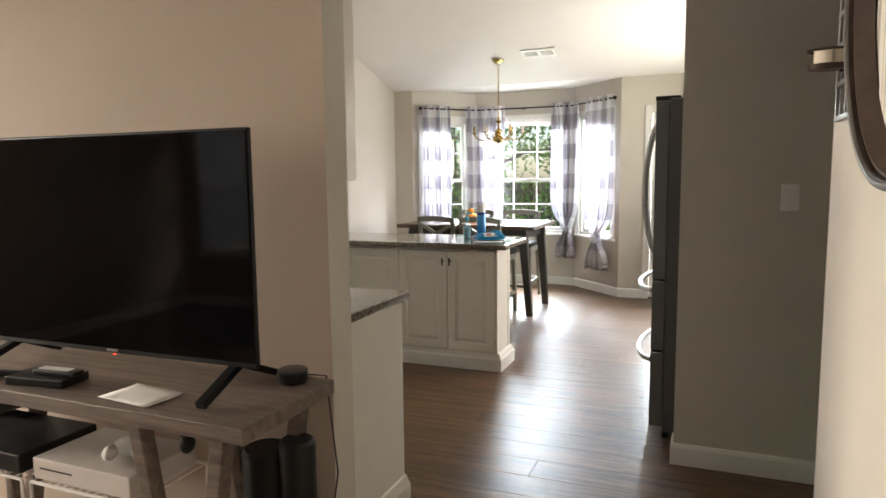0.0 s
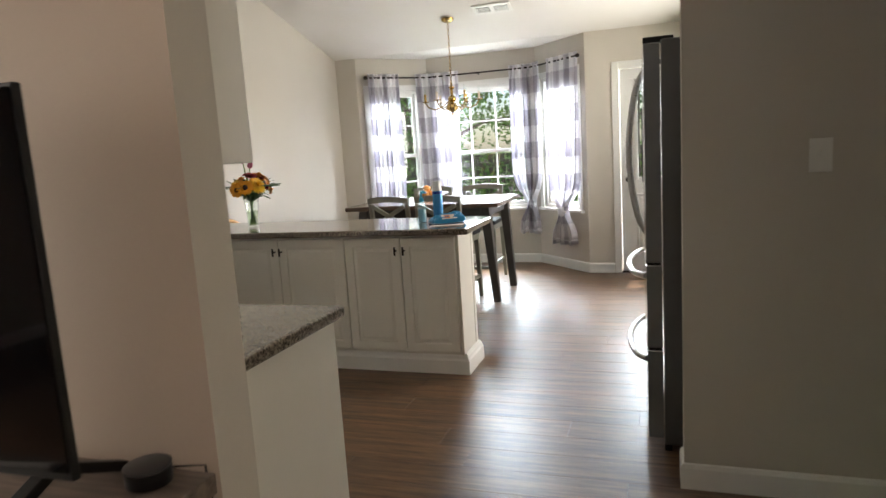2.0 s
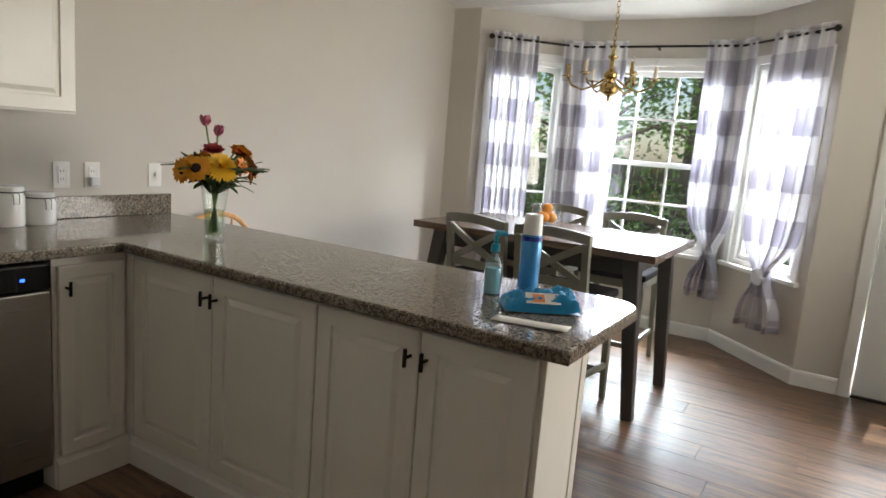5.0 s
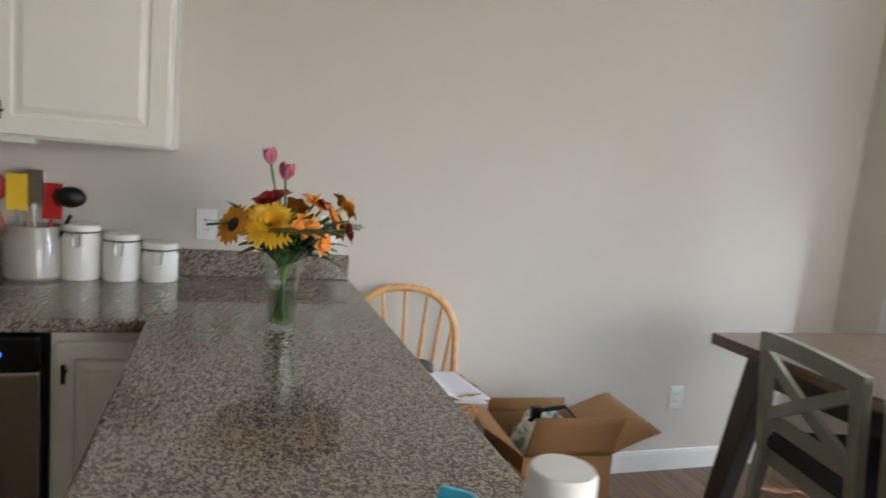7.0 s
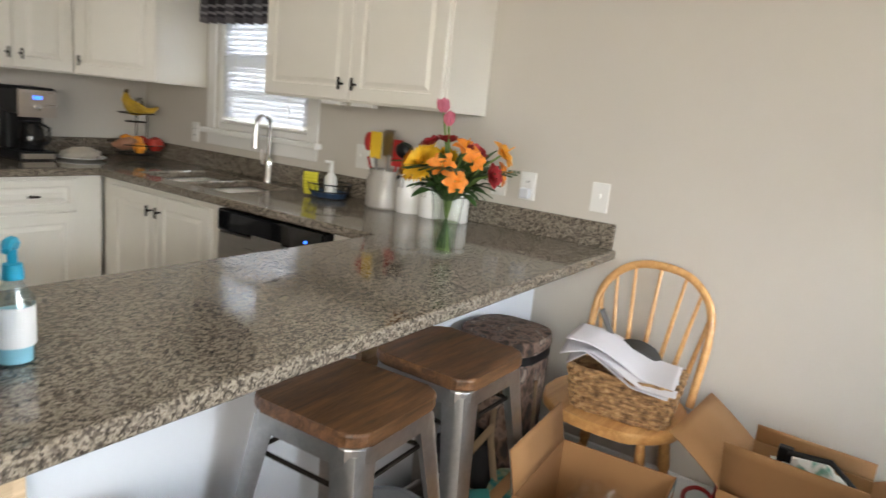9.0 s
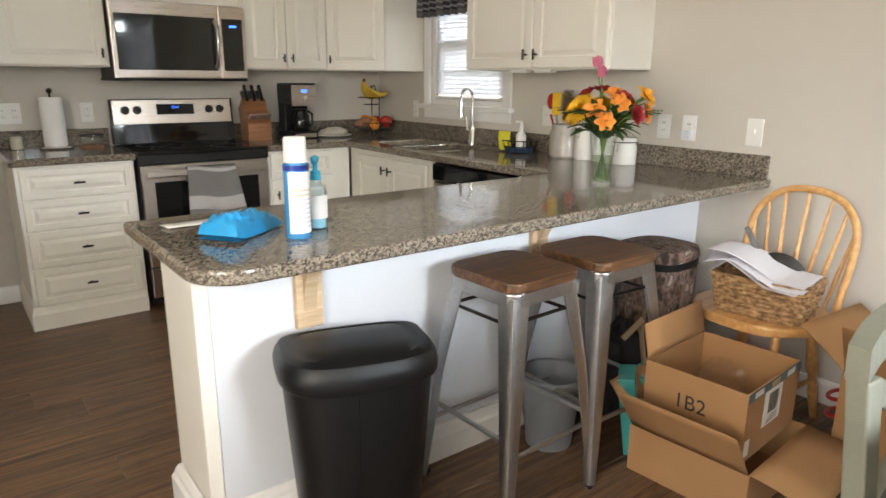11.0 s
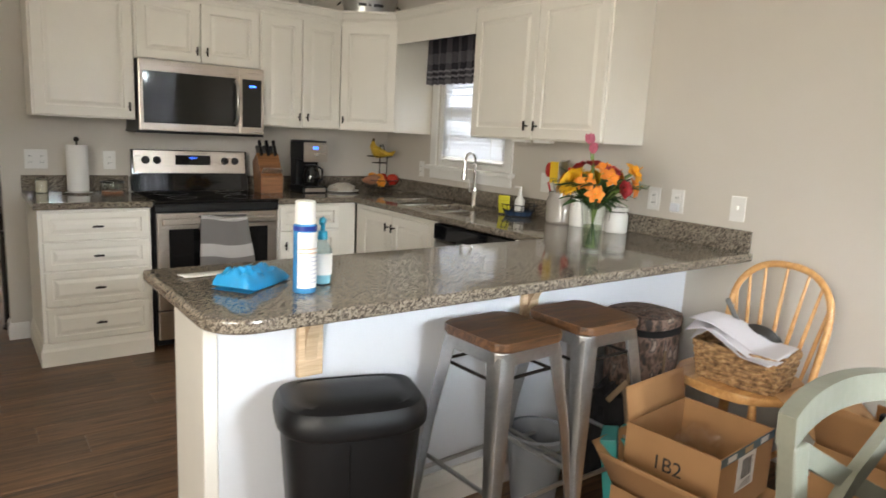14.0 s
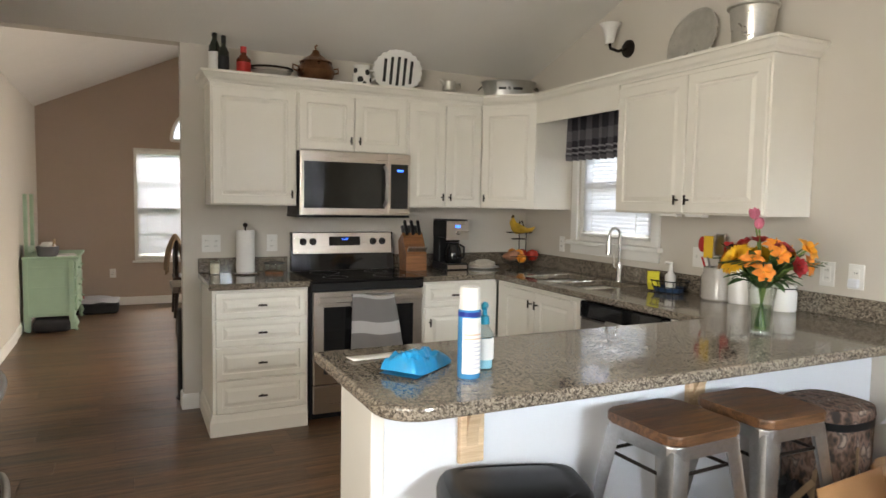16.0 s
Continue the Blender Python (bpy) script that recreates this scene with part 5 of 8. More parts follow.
kb = thing("knife_block", at(-2.49, 2.80, rz=176) @ Matrix.Diagonal((1.42, 1.12, 1.15, 1)), "wooden knife block full of dark-handled knives", "knife block")
prof = [(-0.06, 0), (0.07, 0), (0.07, 0.10), (-0.02, 0.235), (-0.10, 0.18)]
bm = move(prism(prof, -0.055, 0.055), Matrix(((0, 0, 1, 0), (-1, 0, 0, 0), (0, 1, 0, 0), (0, 0, 0, 1))))
part("block", bm, BLOCK, kb)
for i in range(3):
    for j in range(2):
        x, yy, z = -0.035 + i * 0.035, -0.005 + j * 0.05, 0.225 - j * 0.035
        part("knife_handle", bar((x, yy, z), (x, yy + 0.055, z + 0.085), 0.014, 0.02, bevel=0.003), BLACKP if j == 0 else mat("handle_grey", (0.07, 0.07, 0.075), 0.35), kb)
for i in range(7):
    part("steak_knife_handle", bar((-0.045 + i * 0.015, -0.07, 0.125), (-0.045 + i * 0.015, -0.105, 0.15), 0.008, 0.012), STEEL, kb)

cm = thing("coffee_maker", at(-2.80, 2.79, rz=180), "black and steel drip coffee maker with a full carafe", "coffee maker")
part("base", B(-0.095, 0.095, -0.12, 0.12, 0, 0.045, bevel=0.008), BLACKP, cm)
part("warming_ring", B(-0.08, 0.08, -0.123, -0.1202, 0.008, 0.036, bevel=0.001), STEELH, cm)
part("column", B(-0.09, 0.09, 0.02, 0.12, 0.045, 0.36, bevel=0.01), BLACKP, cm)
hd = part("head", B(-0.095, 0.095, -0.115, 0.12, 0.235, 0.365, bevel=0.012), BLACKP, cm)
part("face_plate", B(-0.092, 0.092, -0.1185, -0.1152, 0.222, 0.360, bevel=0.001), STEELH, hd, "bright steel face of the coffee maker")
part("display", B(-0.019, 0.019, -0.1195, -0.1186, 0.312, 0.33), DIGIT, hd)
part("dial", move(lathe([(0, 0), (0.018, 0), (0.016, 0.012), (0, 0.013)], 16), pose(0, -0.1187, 0.275, 90)), CHROME, hd, smooth=True)
part("lid", B(-0.09, 0.09, -0.11, 0.115, 0.366, 0.372, bevel=0.002), BLACKP, cm)
cf = part("carafe", lathe([(0, 0.048), (0.06, 0.048), (0.068, 0.09), (0.06, 0.15), (0.045, 0.185), (0.048, 0.195)], 22, at=(0, -0.045, 0)), BLACKG, cm, smooth=True)
part("carafe_lid", lathe([(0, 0.20), (0.045, 0.198), (0.048, 0.19), (0, 0.188)], 18, at=(0, -0.045, 0)), BLACKP, cf, smooth=True)
part("carafe_handle", tube([(0.03, -0.10, 0.185), (0.045, -0.135, 0.17), (0.045, -0.135, 0.10), (0.03, -0.10, 0.08)], 0.008, 8), BLACKP, cf, smooth=True)

bd = thing("covered_plate", at(-3.05, 2.84), "bread under wrinkled wrap on a flat plate", "plate")
part("plate", lathe([(0, 0), (0.09, 0), (0.13, 0.012), (0.13, 0.016), (0.085, 0.006), (0, 0.005)], 26), CERAMIC, bd, smooth=True)
part("wrapped_bread", ball(0.09, (0, 0, 0.028), (1.1, 0.8, 0.42), 20, wobble=0.3), mat("wrapped_bread", (0.55, 0.50, 0.42), 0.5, var=0.25, scale=20, bump=0.3), bd, smooth=True)

fb = thing("fruit_basket", at(-3.39, 2.82), "two-tier wire basket filled with fruit and bananas", "fruit basket")
for r, z in ((0.15, 0.09), (0.10, 0.03), (0.10, 0.27), (0.06, 0.22)):
    part("wire_hoop", tube([(r * math.cos(a), r * math.sin(a), z) for a in np.linspace(0, 2 * math.pi, 25)[:-1]], 0.003, 6, closed=True), BRONZE, fb)
for i in range(12):
    a = i * math.pi / 6
    part("wire_rib", tube([(0.15 * math.cos(a), 0.15 * math.sin(a), 0.09), (0.12 * math.cos(a), 0.12 * math.sin(a), 0.04), (0.03 * math.cos(a), 0.03 * math.sin(a), 0.018)], 0.002, 5), BRONZE, fb)
part("post", tube([(-0.12, -0.09, 0.09), (-0.13, -0.1, 0.25), (-0.06, -0.06, 0.36), (0, 0, 0.34)], 0.004, 6), BRONZE, fb)
part("stand", tube([(0, 0, 0), (0, 0, 0.36)], 0.004, 6), BRONZE, fb)
for i in range(3):
    a = 2.1 * i + 0.4
    part("foot", tube([(0.1 * math.cos(a), 0.1 * math.sin(a), 0.03), (0.11 * math.cos(a), 0.11 * math.sin(a), 0.003)], 0.004, 6), BRONZE, fb)
for nm, mt, r, x, y, z, lab in (("orange", ORANGE, 0.038, 0.04, 0.10, 0.075, "whole orange in the fruit basket"), ("orange", ORANGE, 0.037, 0.01, 0.02, 0.105, "whole orange in the fruit basket"), ("apple", APPLE, 0.05, -0.08, 0.07, 0.095, "red apple in the fruit basket"), ("apple", APPLE, 0.04, -0.05, -0.03, 0.10, "red apple in the fruit basket"), ("orange", ORANGE, 0.036, 0.075, 0.02, 0.115, "whole orange in the fruit basket")):
    o = tagged(part(nm, lathe([(0, -r * 0.85), (r * 0.55, -r * 0.8), (r, -0.05 * r), (r * 0.8, r * 0.6), (r * 0.25, r * 0.86), (0, r * 0.75)], 18), mt, smooth=True, m=at(-3.39 + x, 2.82 + y, CT + z)), lab, "fruit")
sp = tagged(part("sweet_potato", tube([(0.16, 0.02, 0.085), (0.12, 0.05, 0.09), (0.07, 0.06, 0.10), (0.03, 0.05, 0.11)], [0.01, 0.036, 0.036, 0.01], 12), POTATO, m=at(-3.39, 2.82), smooth=True), "brown sweet potato in the fruit basket", "vegetable")
bn = thing("banana_bunch", at(-3.39, 2.82, CT + 0.27), "spotted ripe bananas on the upper basket", "fruit")
for i in range(5):
    k = (i - 2) * 0.5
    part("banana", tube([(0.065, 0.006 * k, 0.115), (0.068, 0.03 * k + 0.01, 0.075), (0.045 - 0.01 * abs(k), 0.055 * k + 0.02, 0.03 + 0.004 * i), (0.0, 0.07 * k + 0.025, 0.002 + 0.005 * i), (-0.05, 0.068 * k + 0.025, 0.0 + 0.006 * i), (-0.088, 0.06 * k + 0.02, 0.022 + 0.006 * i)], [0.006, 0.013, 0.018, 0.019, 0.016, 0.005], 8), BANANA, bn, smooth=True)
part("stem", tube([(0.065, 0, 0.112), (0.058, 0, 0.135)], [0.014, 0.009], 8), mat("banana_stem", (0.12, 0.08, 0.03), 0.7, var=0.3, scale=30), bn, smooth=True)

db = thing("dish_basket", at(-3.44, 4.36), "black wire sink caddy beside the faucet", "sink caddy")
for z, r in ((0.004, 0.075), (0.035, 0.085), (0.07, 0.095)):
    part("wire_hoop", tube([(r * math.cos(a), 1.25 * r * math.sin(a), z) for a in np.linspace(0, 2 * math.pi, 25)[:-1]], 0.003, 6, closed=True), BLACKP, db)
for i in range(14):
    a = i * math.pi / 7
    part("wire_rib", tube([(0.075 * math.cos(a), 0.094 * math.sin(a), 0.004), (0.095 * math.cos(a), 0.119 * math.sin(a), 0.07)], 0.0022, 5), BLACKP, db)
part("tray", lathe([(0, 0.002), (0.07, 0.002), (0.08, 0.03), (0.078, 0.03), (0.068, 0.005), (0, 0.005)], 20, squash=(1, 1.25)), mat("caddy_blue", (0.02, 0.05, 0.11), 0.5), db)
sg = thing("sponge_cloth", at(-3.39, 4.29, CT + 0.006, 30), "yellow ribbed sponge cloth standing in the caddy", "sponge")
thicken(part("cloth", sheet(lambda u, v: (0.03 * math.sin(v * 2.2), 0.07 * u - 0.03, 0.004 + 0.11 * v + 0.004 * math.sin(v * 50)), 6, 40), SPONGE, sg), 0.008)
sb = thing("soap_bottle", at(-3.45, 4.36, CT + 0.006), "milky dish soap bottle with a white pump", "soap bottle")
part("bottle", lathe([(0, 0), (0.028, 0), (0.03, 0.01), (0.03, 0.09), (0.012, 0.115), (0.012, 0.125)], 16), FROST, sb, smooth=True)
part("pump", tube([(0, 0, 0.12), (0, 0, 0.165), (0.035, -0.01, 0.168)], [0.012, 0.009, 0.007], 8), WHITE, sb, smooth=True)

ck = thing("utensil_crock", at(-3.485, 4.672), "grey glazed crock full of cooking utensils", "utensil crock")
part("crock", lathe([(0, 0), (0.082, 0), (0.09, 0.01), (0.09, 0.125), (0.078, 0.15), (0.08, 0.175), (0.074, 0.175), (0.072, 0.15), (0.08, 0.12), (0.08, 0.012), (0, 0.01)], 30), CROCK, ck, smooth=True)
for i, (x, y, top, mt, kind) in enumerate(((0.02, -0.075, 0.32, REDP, "s"), (0.035, -0.03, 0.33, YELP, "p"), (0.0, 0.0, 0.345, STEEL, "p"), (0.02, 0.085, 0.31, BLACKP, "l"), (0.0, 0.04, 0.30, REDP, "p"), (-0.02, -0.02, 0.34, RAWWOOD, "s"))):
    tip = Vector((x * 1.3, y * 1.3, top * 0.88))
    ut = thing("cooking_utensil", at(-3.485, 4.672, CT + 0.012), ("black ladle" if kind == "l" else "spatula or spoon") + " standing in the grey crock", "utensil", "utensils in the crock")
    part("handle", tube([(x * 0.3, y * 0.3, 0.0), tip - Vector((0, 0, 0.07))], 0.006, 6), STEEL if mt in (YELP, STEEL) else mt, ut)
    if kind == "p":
        part("blade", move(B(-0.003, 0.003, -0.03, 0.03, -0.08, 0.04, bevel=0.002), Matrix.Translation(tip)), mt, ut)
    elif kind == "s":
        part("spoon_head", ball(0.032, tip, (0.3, 0.9, 1.35), 14), mt, ut, smooth=True)
    else:
        part("ladle_bowl", ball(0.042, tip - Vector((0, 0, 0.01)), (0.8, 1.1, 0.85), 16), mt, ut, smooth=True)
for y, r, h in ((4.808, 0.062, 0.172), (4.934, 0.061, 0.148), (5.055, 0.060, 0.122)):
    cn = thing("canister", at(-3.493, y, rz=0), "white ceramic canister with a wire clamp lid", "canister", "three white canisters in falling sizes")
    part("jar", lathe([(0, 0), (r - 0.004, 0), (r, 0.006), (r, h - 0.03), (r - 0.006, h - 0.02), (r - 0.006, h - 0.014), (0, h - 0.014)], 28), CERAMIC, cn, smooth=True)
    part("lid", lathe([(0, h + 0.012), (r - 0.008, h + 0.012), (r - 0.002, h + 0.006), (r - 0.002, h - 0.008), (0, h - 0.009)], 28), CERAMIC, cn, smooth=True)
    part("seal", tube([((r - 0.002) * math.cos(a), (r - 0.002) * math.sin(a), h - 0.011) for a in np.linspace(0, 2 * math.pi, 25)[:-1]], 0.0025, 6, closed=True), BLACKP, cn)
    part("clamp", tube([(r - 0.002, -0.012, h - 0.01), (r + 0.012, -0.012, h - 0.02), (r + 0.012, -0.01, h - 0.055), (r + 0.012, 0.01, h - 0.055), (r + 0.012, 0.012, h - 0.02), (r - 0.002, 0.012, h - 0.01)], 0.003, 6), STEEL, cn)

# flowers
VASE_AT = at(-2.863, 5.424) @ Matrix.Diagonal((1.1, 1.1, 1.06, 1))
vs_ = thing("glass_vase", VASE_AT, "fluted clear glass vase half full of water", "vase")
bm = bmesh.new()
segs = 48
prof = [(0.034, 0.0), (0.036, 0.011), (0.037, 0.08), (0.043, 0.15), (0.051, 0.208), (0.048, 0.208), (0.040, 0.15), (0.033, 0.08), (0.030, 0.012)]
rings = []
for r, z in prof:
    rings.append([bm.verts.new(((r + 0.0018 * (i % 4 < 2)) * math.cos(2 * math.pi * i / segs), (r + 0.0018 * (i % 4 < 2)) * math.sin(2 * math.pi * i / segs), z)) for i in range(segs)])
for a, b in zip(rings, rings[1:]):
    for i in range(segs):
        bm.faces.new((a[i], a[(i + 1) % segs], b[(i + 1) % segs], b[i]))
bm.faces.new(rings[0]), bm.faces.new(rings[-1])
part("glass", bm, VASEG, vs_, smooth=True)
part("water", lathe([(0, 0.016), (0.029, 0.016), (0.034, 0.11), (0, 0.11)], 24), glass("vase_water", (0.80, 0.86, 0.74), 0.05), vs_, smooth=True)

rnd = random.Random(7)


def blossom(kind, tip, facing, size, mt, seed):
    fl = thing("cut_flower", VASE_AT, {"sun": "orange-gold sunflower with a dark centre in the vase", "mum": "full yellow chrysanthemum in the vase", "lily": "orange lily-like blossom in the vase", "rose": "dark red blossom in the vase", "tulip": "pink tulip standing above the bouquet"}[kind], "flower", "flowers in the vase")
    r = random.Random(seed)
    tip = Vector(tip)
    foot = Vector((-tip.x * 0.12, -tip.y * 0.12, 0.02))
    mid = Vector((tip.x * 0.08, tip.y * 0.08, 0.175))
    part("stem", tube([foot, mid, mid.lerp(tip, 0.6) + Vector((0, 0, 0.02)), tip], 0.0035, 6), STEM, fl, smooth=True)
    face = Vector(facing).normalized()
    rot = face.to_track_quat("Z", "Y").to_matrix().to_4x4()

    def ring(n, length, width, lift, start, curl=0.3, off=0.0):
        bm = bmesh.new()
        for i in range(n):
            a = 2 * math.pi * (i + off) / n + r.uniform(-0.08, 0.08)
            ln = length * r.uniform(0.9, 1.1)
            prev = None
            for s in (0, 0.35, 0.7, 1.0):
                rad = start + ln * s * math.cos(lift)
                z = ln * s * math.sin(lift) - curl * ln * s * s
                wv = width * (0.35, 1.0, 0.85, 0.12)[(0, 0.35, 0.7, 1.0).index(s)] / 2
                c = Vector((rad * math.cos(a), rad * math.sin(a), z))
                t = Vector((-math.sin(a), math.cos(a), 0)) * wv
                row = [bm.verts.new(c - t), bm.verts.new(c + Vector((0, 0, -0.12 * wv))), bm.verts.new(c + t)]
                if prev:
                    for k in range(2):
                        bm.faces.new((prev[k], prev[k + 1], row[k + 1], row[k]))
                prev = row
        return move(bm, Matrix.Translation(tip) @ rot)

    if kind == "sun":
        for k in range(2):
            part("petals", ring(15, size, size * 0.42, 0.25 + 0.2 * k, size * 0.35, off=0.5 * k), mt, fl, smooth=True)
        part("flower_centre", move(ball(size * 0.45, (0, 0, 0), (1, 1, 0.4), 16), Matrix.Translation(tip) @ rot), mat("dark_flower_centre", (0.03, 0.014, 0.008), 0.9, bump=0.5), fl, smooth=True)
    elif kind == "mum":
        for k in range(6):
            part("petals", ring(30 - 3 * k, size * (1 - 0.11 * k), size * 0.26, 0.05 + 0.24 * k, 0.004, 0.12, 0.37 * k), mt, fl, smooth=True)
    elif kind == "lily":
        part("petals", ring(6, size, size * 0.55, 0.75, 0.003, 0.55), mt, fl, smooth=True)
        part("petals", ring(5, size * 0.8, size * 0.5, 0.9, 0.003, 0.4, 0.5), mt, fl, smooth=True)
        part("stamens", move(tube([(0, 0, 0), (0.004, 0.003, size * 0.7)], 0.002, 5), Matrix.Translation(tip) @ rot), PETALS["gold"], fl)
    elif kind == "rose":
        for k in range(4):
            part("petals", ring(7 - k, size * (1 - 0.12 * k), size * 0.8, 0.55 + 0.25 * k, 0.004, 0.2, 0.4 * k), mt, fl, smooth=True)
    else:
        part("petals", ring(4, size * 1.5, size * 1.1, 1.35, 0.008, 0.0), mt, fl, smooth=True)
        part("petals", ring(4, size * 1.45, size * 1.1, 1.42, 0.006, 0.05, 0.5), mt, fl, smooth=True)


for i, (k, tip, fc, s, m_) in enumerate((
        ("sun", (0.05, -0.125, 0.275), (0.5, -0.8, 0.35), 0.042, "gold"), ("sun", (0.0, -0.14, 0.262), (0.0, -1, 0.15), 0.04, "gold"), ("mum", (0.085, -0.045, 0.285), (0.8, -0.15, 0.55), 0.062, "yellow"),
        ("lily", (0.10, 0.035, 0.285), (0.8, 0.4, 0.4), 0.052, "orange"), ("lily", (0.09, 0.075, 0.245), (0.6, 0.8, 0.05), 0.05, "orange"), ("lily", (0.05, 0.10, 0.305), (0.3, 0.8, 0.5), 0.05, "orange"),
        ("lily", (0.03, 0.06, 0.335), (0.3, 0.4, 0.8), 0.05, "orange"), ("lily", (-0.03, 0.14, 0.325), (-0.2, 0.8, 0.6), 0.065, "gold"), ("lily", (-0.05, 0.13, 0.27), (-0.3, 0.95, 0.2), 0.055, "orange"),
        ("rose", (0.02, 0.085, 0.325), (0.1, 0.5, 0.8), 0.038, "red"), ("rose", (0.02, 0.145, 0.268), (0.1, 1, 0.2), 0.038, "red"), ("rose", (0.045, -0.045, 0.335), (0.3, -0.3, 0.9), 0.042, "red"), ("rose", (0.0, -0.02, 0.345), (-0.1, -0.1, 1), 0.04, "red"),
        ("lily", (-0.08, 0.03, 0.31), (-0.7, 0.2, 0.6), 0.05, "orange"), ("mum", (-0.06, -0.07, 0.285), (-0.5, -0.6, 0.5), 0.05, "yellow"),
        ("tulip", (0.0, -0.045, 0.43), (0.0, -0.15, 1), 0.028, "pink"), ("tulip", (0.02, -0.01, 0.395), (0.15, 0.1, 1), 0.028, "pink"))):
    blossom(k, tip, fc, s, PETALS[m_], i)
gr = thing("bouquet_greenery", VASE_AT, "dark green leaves and fern sprigs in the vase", "foliage")
for i in range(64):
    a, h = rnd.uniform(0, 2 * math.pi), rnd.uniform(0.19, 0.32)
    rad = rnd.uniform(0.05, 0.17)
    tip = Vector((rad * math.cos(a), rad * math.sin(a), h + rnd.uniform(-0.02, 0.02)))
    base = Vector((0.02 * math.cos(a), 0.02 * math.sin(a), 0.175))
    bm = bmesh.new()
    prev = None
    side = Vector((-math.sin(a), math.cos(a), rnd.uniform(-0.3, 0.3)))
    for s in (0, 0.3, 0.6, 0.85, 1):
        c = base.lerp(tip, s) + Vector((0, 0, 0.03 * math.sin(math.pi * s)))
        wv = 0.016 * (0.1, 0.6, 1, 0.6, 0.05)[(0, 0.3, 0.6, 0.85, 1).index(s)]
        row = [bm.verts.new(c - side * wv), bm.verts.new(c + Vector((0, 0, 0.003))), bm.verts.new(c + side * wv)]
        if prev:
            for k in range(2):
                bm.faces.new((prev[k], prev[k + 1], row[k + 1], row[k]))
        prev = row
    part("leaf", bm, LEAF, gr, smooth=True)
for i in range(14):
    a = rnd.uniform(0, 2 * math.pi)
    d_ = Vector((math.cos(a), math.sin(a), 0))
    bm = tube([Vector((0, 0, 0.03)) - d_ * 0.02, d_ * 0.015 + Vector((0, 0, 0.2)), d_ * 0.10 + Vector((0, 0, 0.28)), d_ * 0.19 + Vector((0, 0, 0.27))], 0.0025, 5)
    for j in range(9):
        c = d_ * (0.09 + 0.012 * j) + Vector((0, 0, 0.28))
        s_ = Vector((-d_.y, d_.x, 0.1))
        for sg_ in (-1, 1):
            v = [bm.verts.new(c), bm.verts.new(c + s_ * sg_ * 0.025 + d_ * 0.006), bm.verts.new(c + s_ * sg_ * 0.022 + d_ * 0.014), bm.verts.new(c + d_ * 0.007)]
            bm.faces.new(v)
    part("fern_sprig", bm, LEAF, gr)

sc_ = thing("spray_can", at(-1.495, 5.538), "blue and white disinfectant spray can with a white cap", "spray can")
part("can", lathe([(0, 0), (0.031, 0), (0.033, 0.004), (0.033, 0.19), (0.030, 0.197), (0, 0.197)], 28), CANB, sc_, smooth=True)
part("cap", lathe([(0, 0.262), (0.026, 0.262), (0.0285, 0.258), (0.0305, 0.198), (0, 0.1975)], 28), WHITE, sc_, smooth=True)
lab = lathe([(0.0334, 0.015), (0.0334, 0.175)], 40)
bmesh.ops.delete(lab, geom=[f for f in lab.faces if f.calc_center_median().y < 0.2 * f.calc_center_median().x + 0.008], context="FACES")
lb = part("label", lab, PAPER, sc_, "white printed back label")
for i in range(9):
    bm = lathe([(0.0337, 0.03 + i * 0.012), (0.0337, 0.0335 + i * 0.012)], 40)
    bmesh.ops.delete(bm, geom=[f for f in bm.faces if f.calc_center_median().y < 0.2 * f.calc_center_median().x + (0.016 if i % 3 else 0.012)], context="FACES")
    part("text_line", bm, mat("pale_orange_print", (0.72, 0.45, 0.30), 0.6) if i > 6 else mat("lilac_print", (0.55, 0.56, 0.66), 0.6), lb)
bm = lathe([(0.0336, 0.178), (0.0336, 0.192)], 40)
part("band", bm, mat("navy_band", (0.01, 0.03, 0.25), 0.3), sc_)
st = thing("sanitizer_bottle", at(-1.585, 5.468), "clear sanitizer bottle with a blue pump", "pump bottle")
part("bottle", lathe([(0, 0), (0.027, 0), (0.029, 0.006), (0.029, 0.105), (0.013, 0.13), (0.013, 0.137), (0, 0.137)], 22), BLUEG, st, smooth=True)
part("gel", lathe([(0, 0.003), (0.025, 0.003), (0.026, 0.085), (0, 0.085)], 20), mat("sanitizer_gel", (0.40, 0.70, 0.80), 0.2), st, smooth=True)
part("pump", tube([(0, 0, 0.136), (0, 0, 0.16), (0, 0, 0.162), (0, 0, 0.19)], [0.016, 0.014, 0.007, 0.007], 12), BLUEP, st, smooth=True)
part("nozzle", tube([(0, 0, 0.192), (0.015, 0.02, 0.196), (0.022, 0.032, 0.188)], [0.012, 0.008, 0.006], 8), BLUEP, st, smooth=True)
bm = lathe([(0.0295, 0.03), (0.0295, 0.095)], 30)
bmesh.ops.delete(bm, geom=[f for f in bm.faces if f.calc_center_median().y < 0.3 * f.calc_center_median().x], context="FACES")
part("label", bm, PAPER, st)

wp = thing("wipes_packet", at(-1.393, 5.40, rz=36), "crumpled blue soft packet of cleaning wipes", "wipes")
bm = bmesh.new()


def packet(u, v, top):
    x = (u - 0.5) * 0.22
    y = (v - 0.5) * 0.125
    e = max(0.0, 1 - (2 * u - 1) ** 8) * max(0.0, 1 - (2 * v - 1) ** 4)
    z = 0.003 + (0.046 * e ** 0.6 * (0.75 + 0.5 * u) + 0.026 * noise.noise(Vector((u * 6, v * 6, 2))) * e + 0.010 * noise.noise(Vector((u * 20, v * 14, 5))) * e if top else 0)
    if top:
        z += 0.012 * (abs(2 * u - 1) ** 4) * (1 if u > 0.5 else 0.6)
    return (x, y, z)


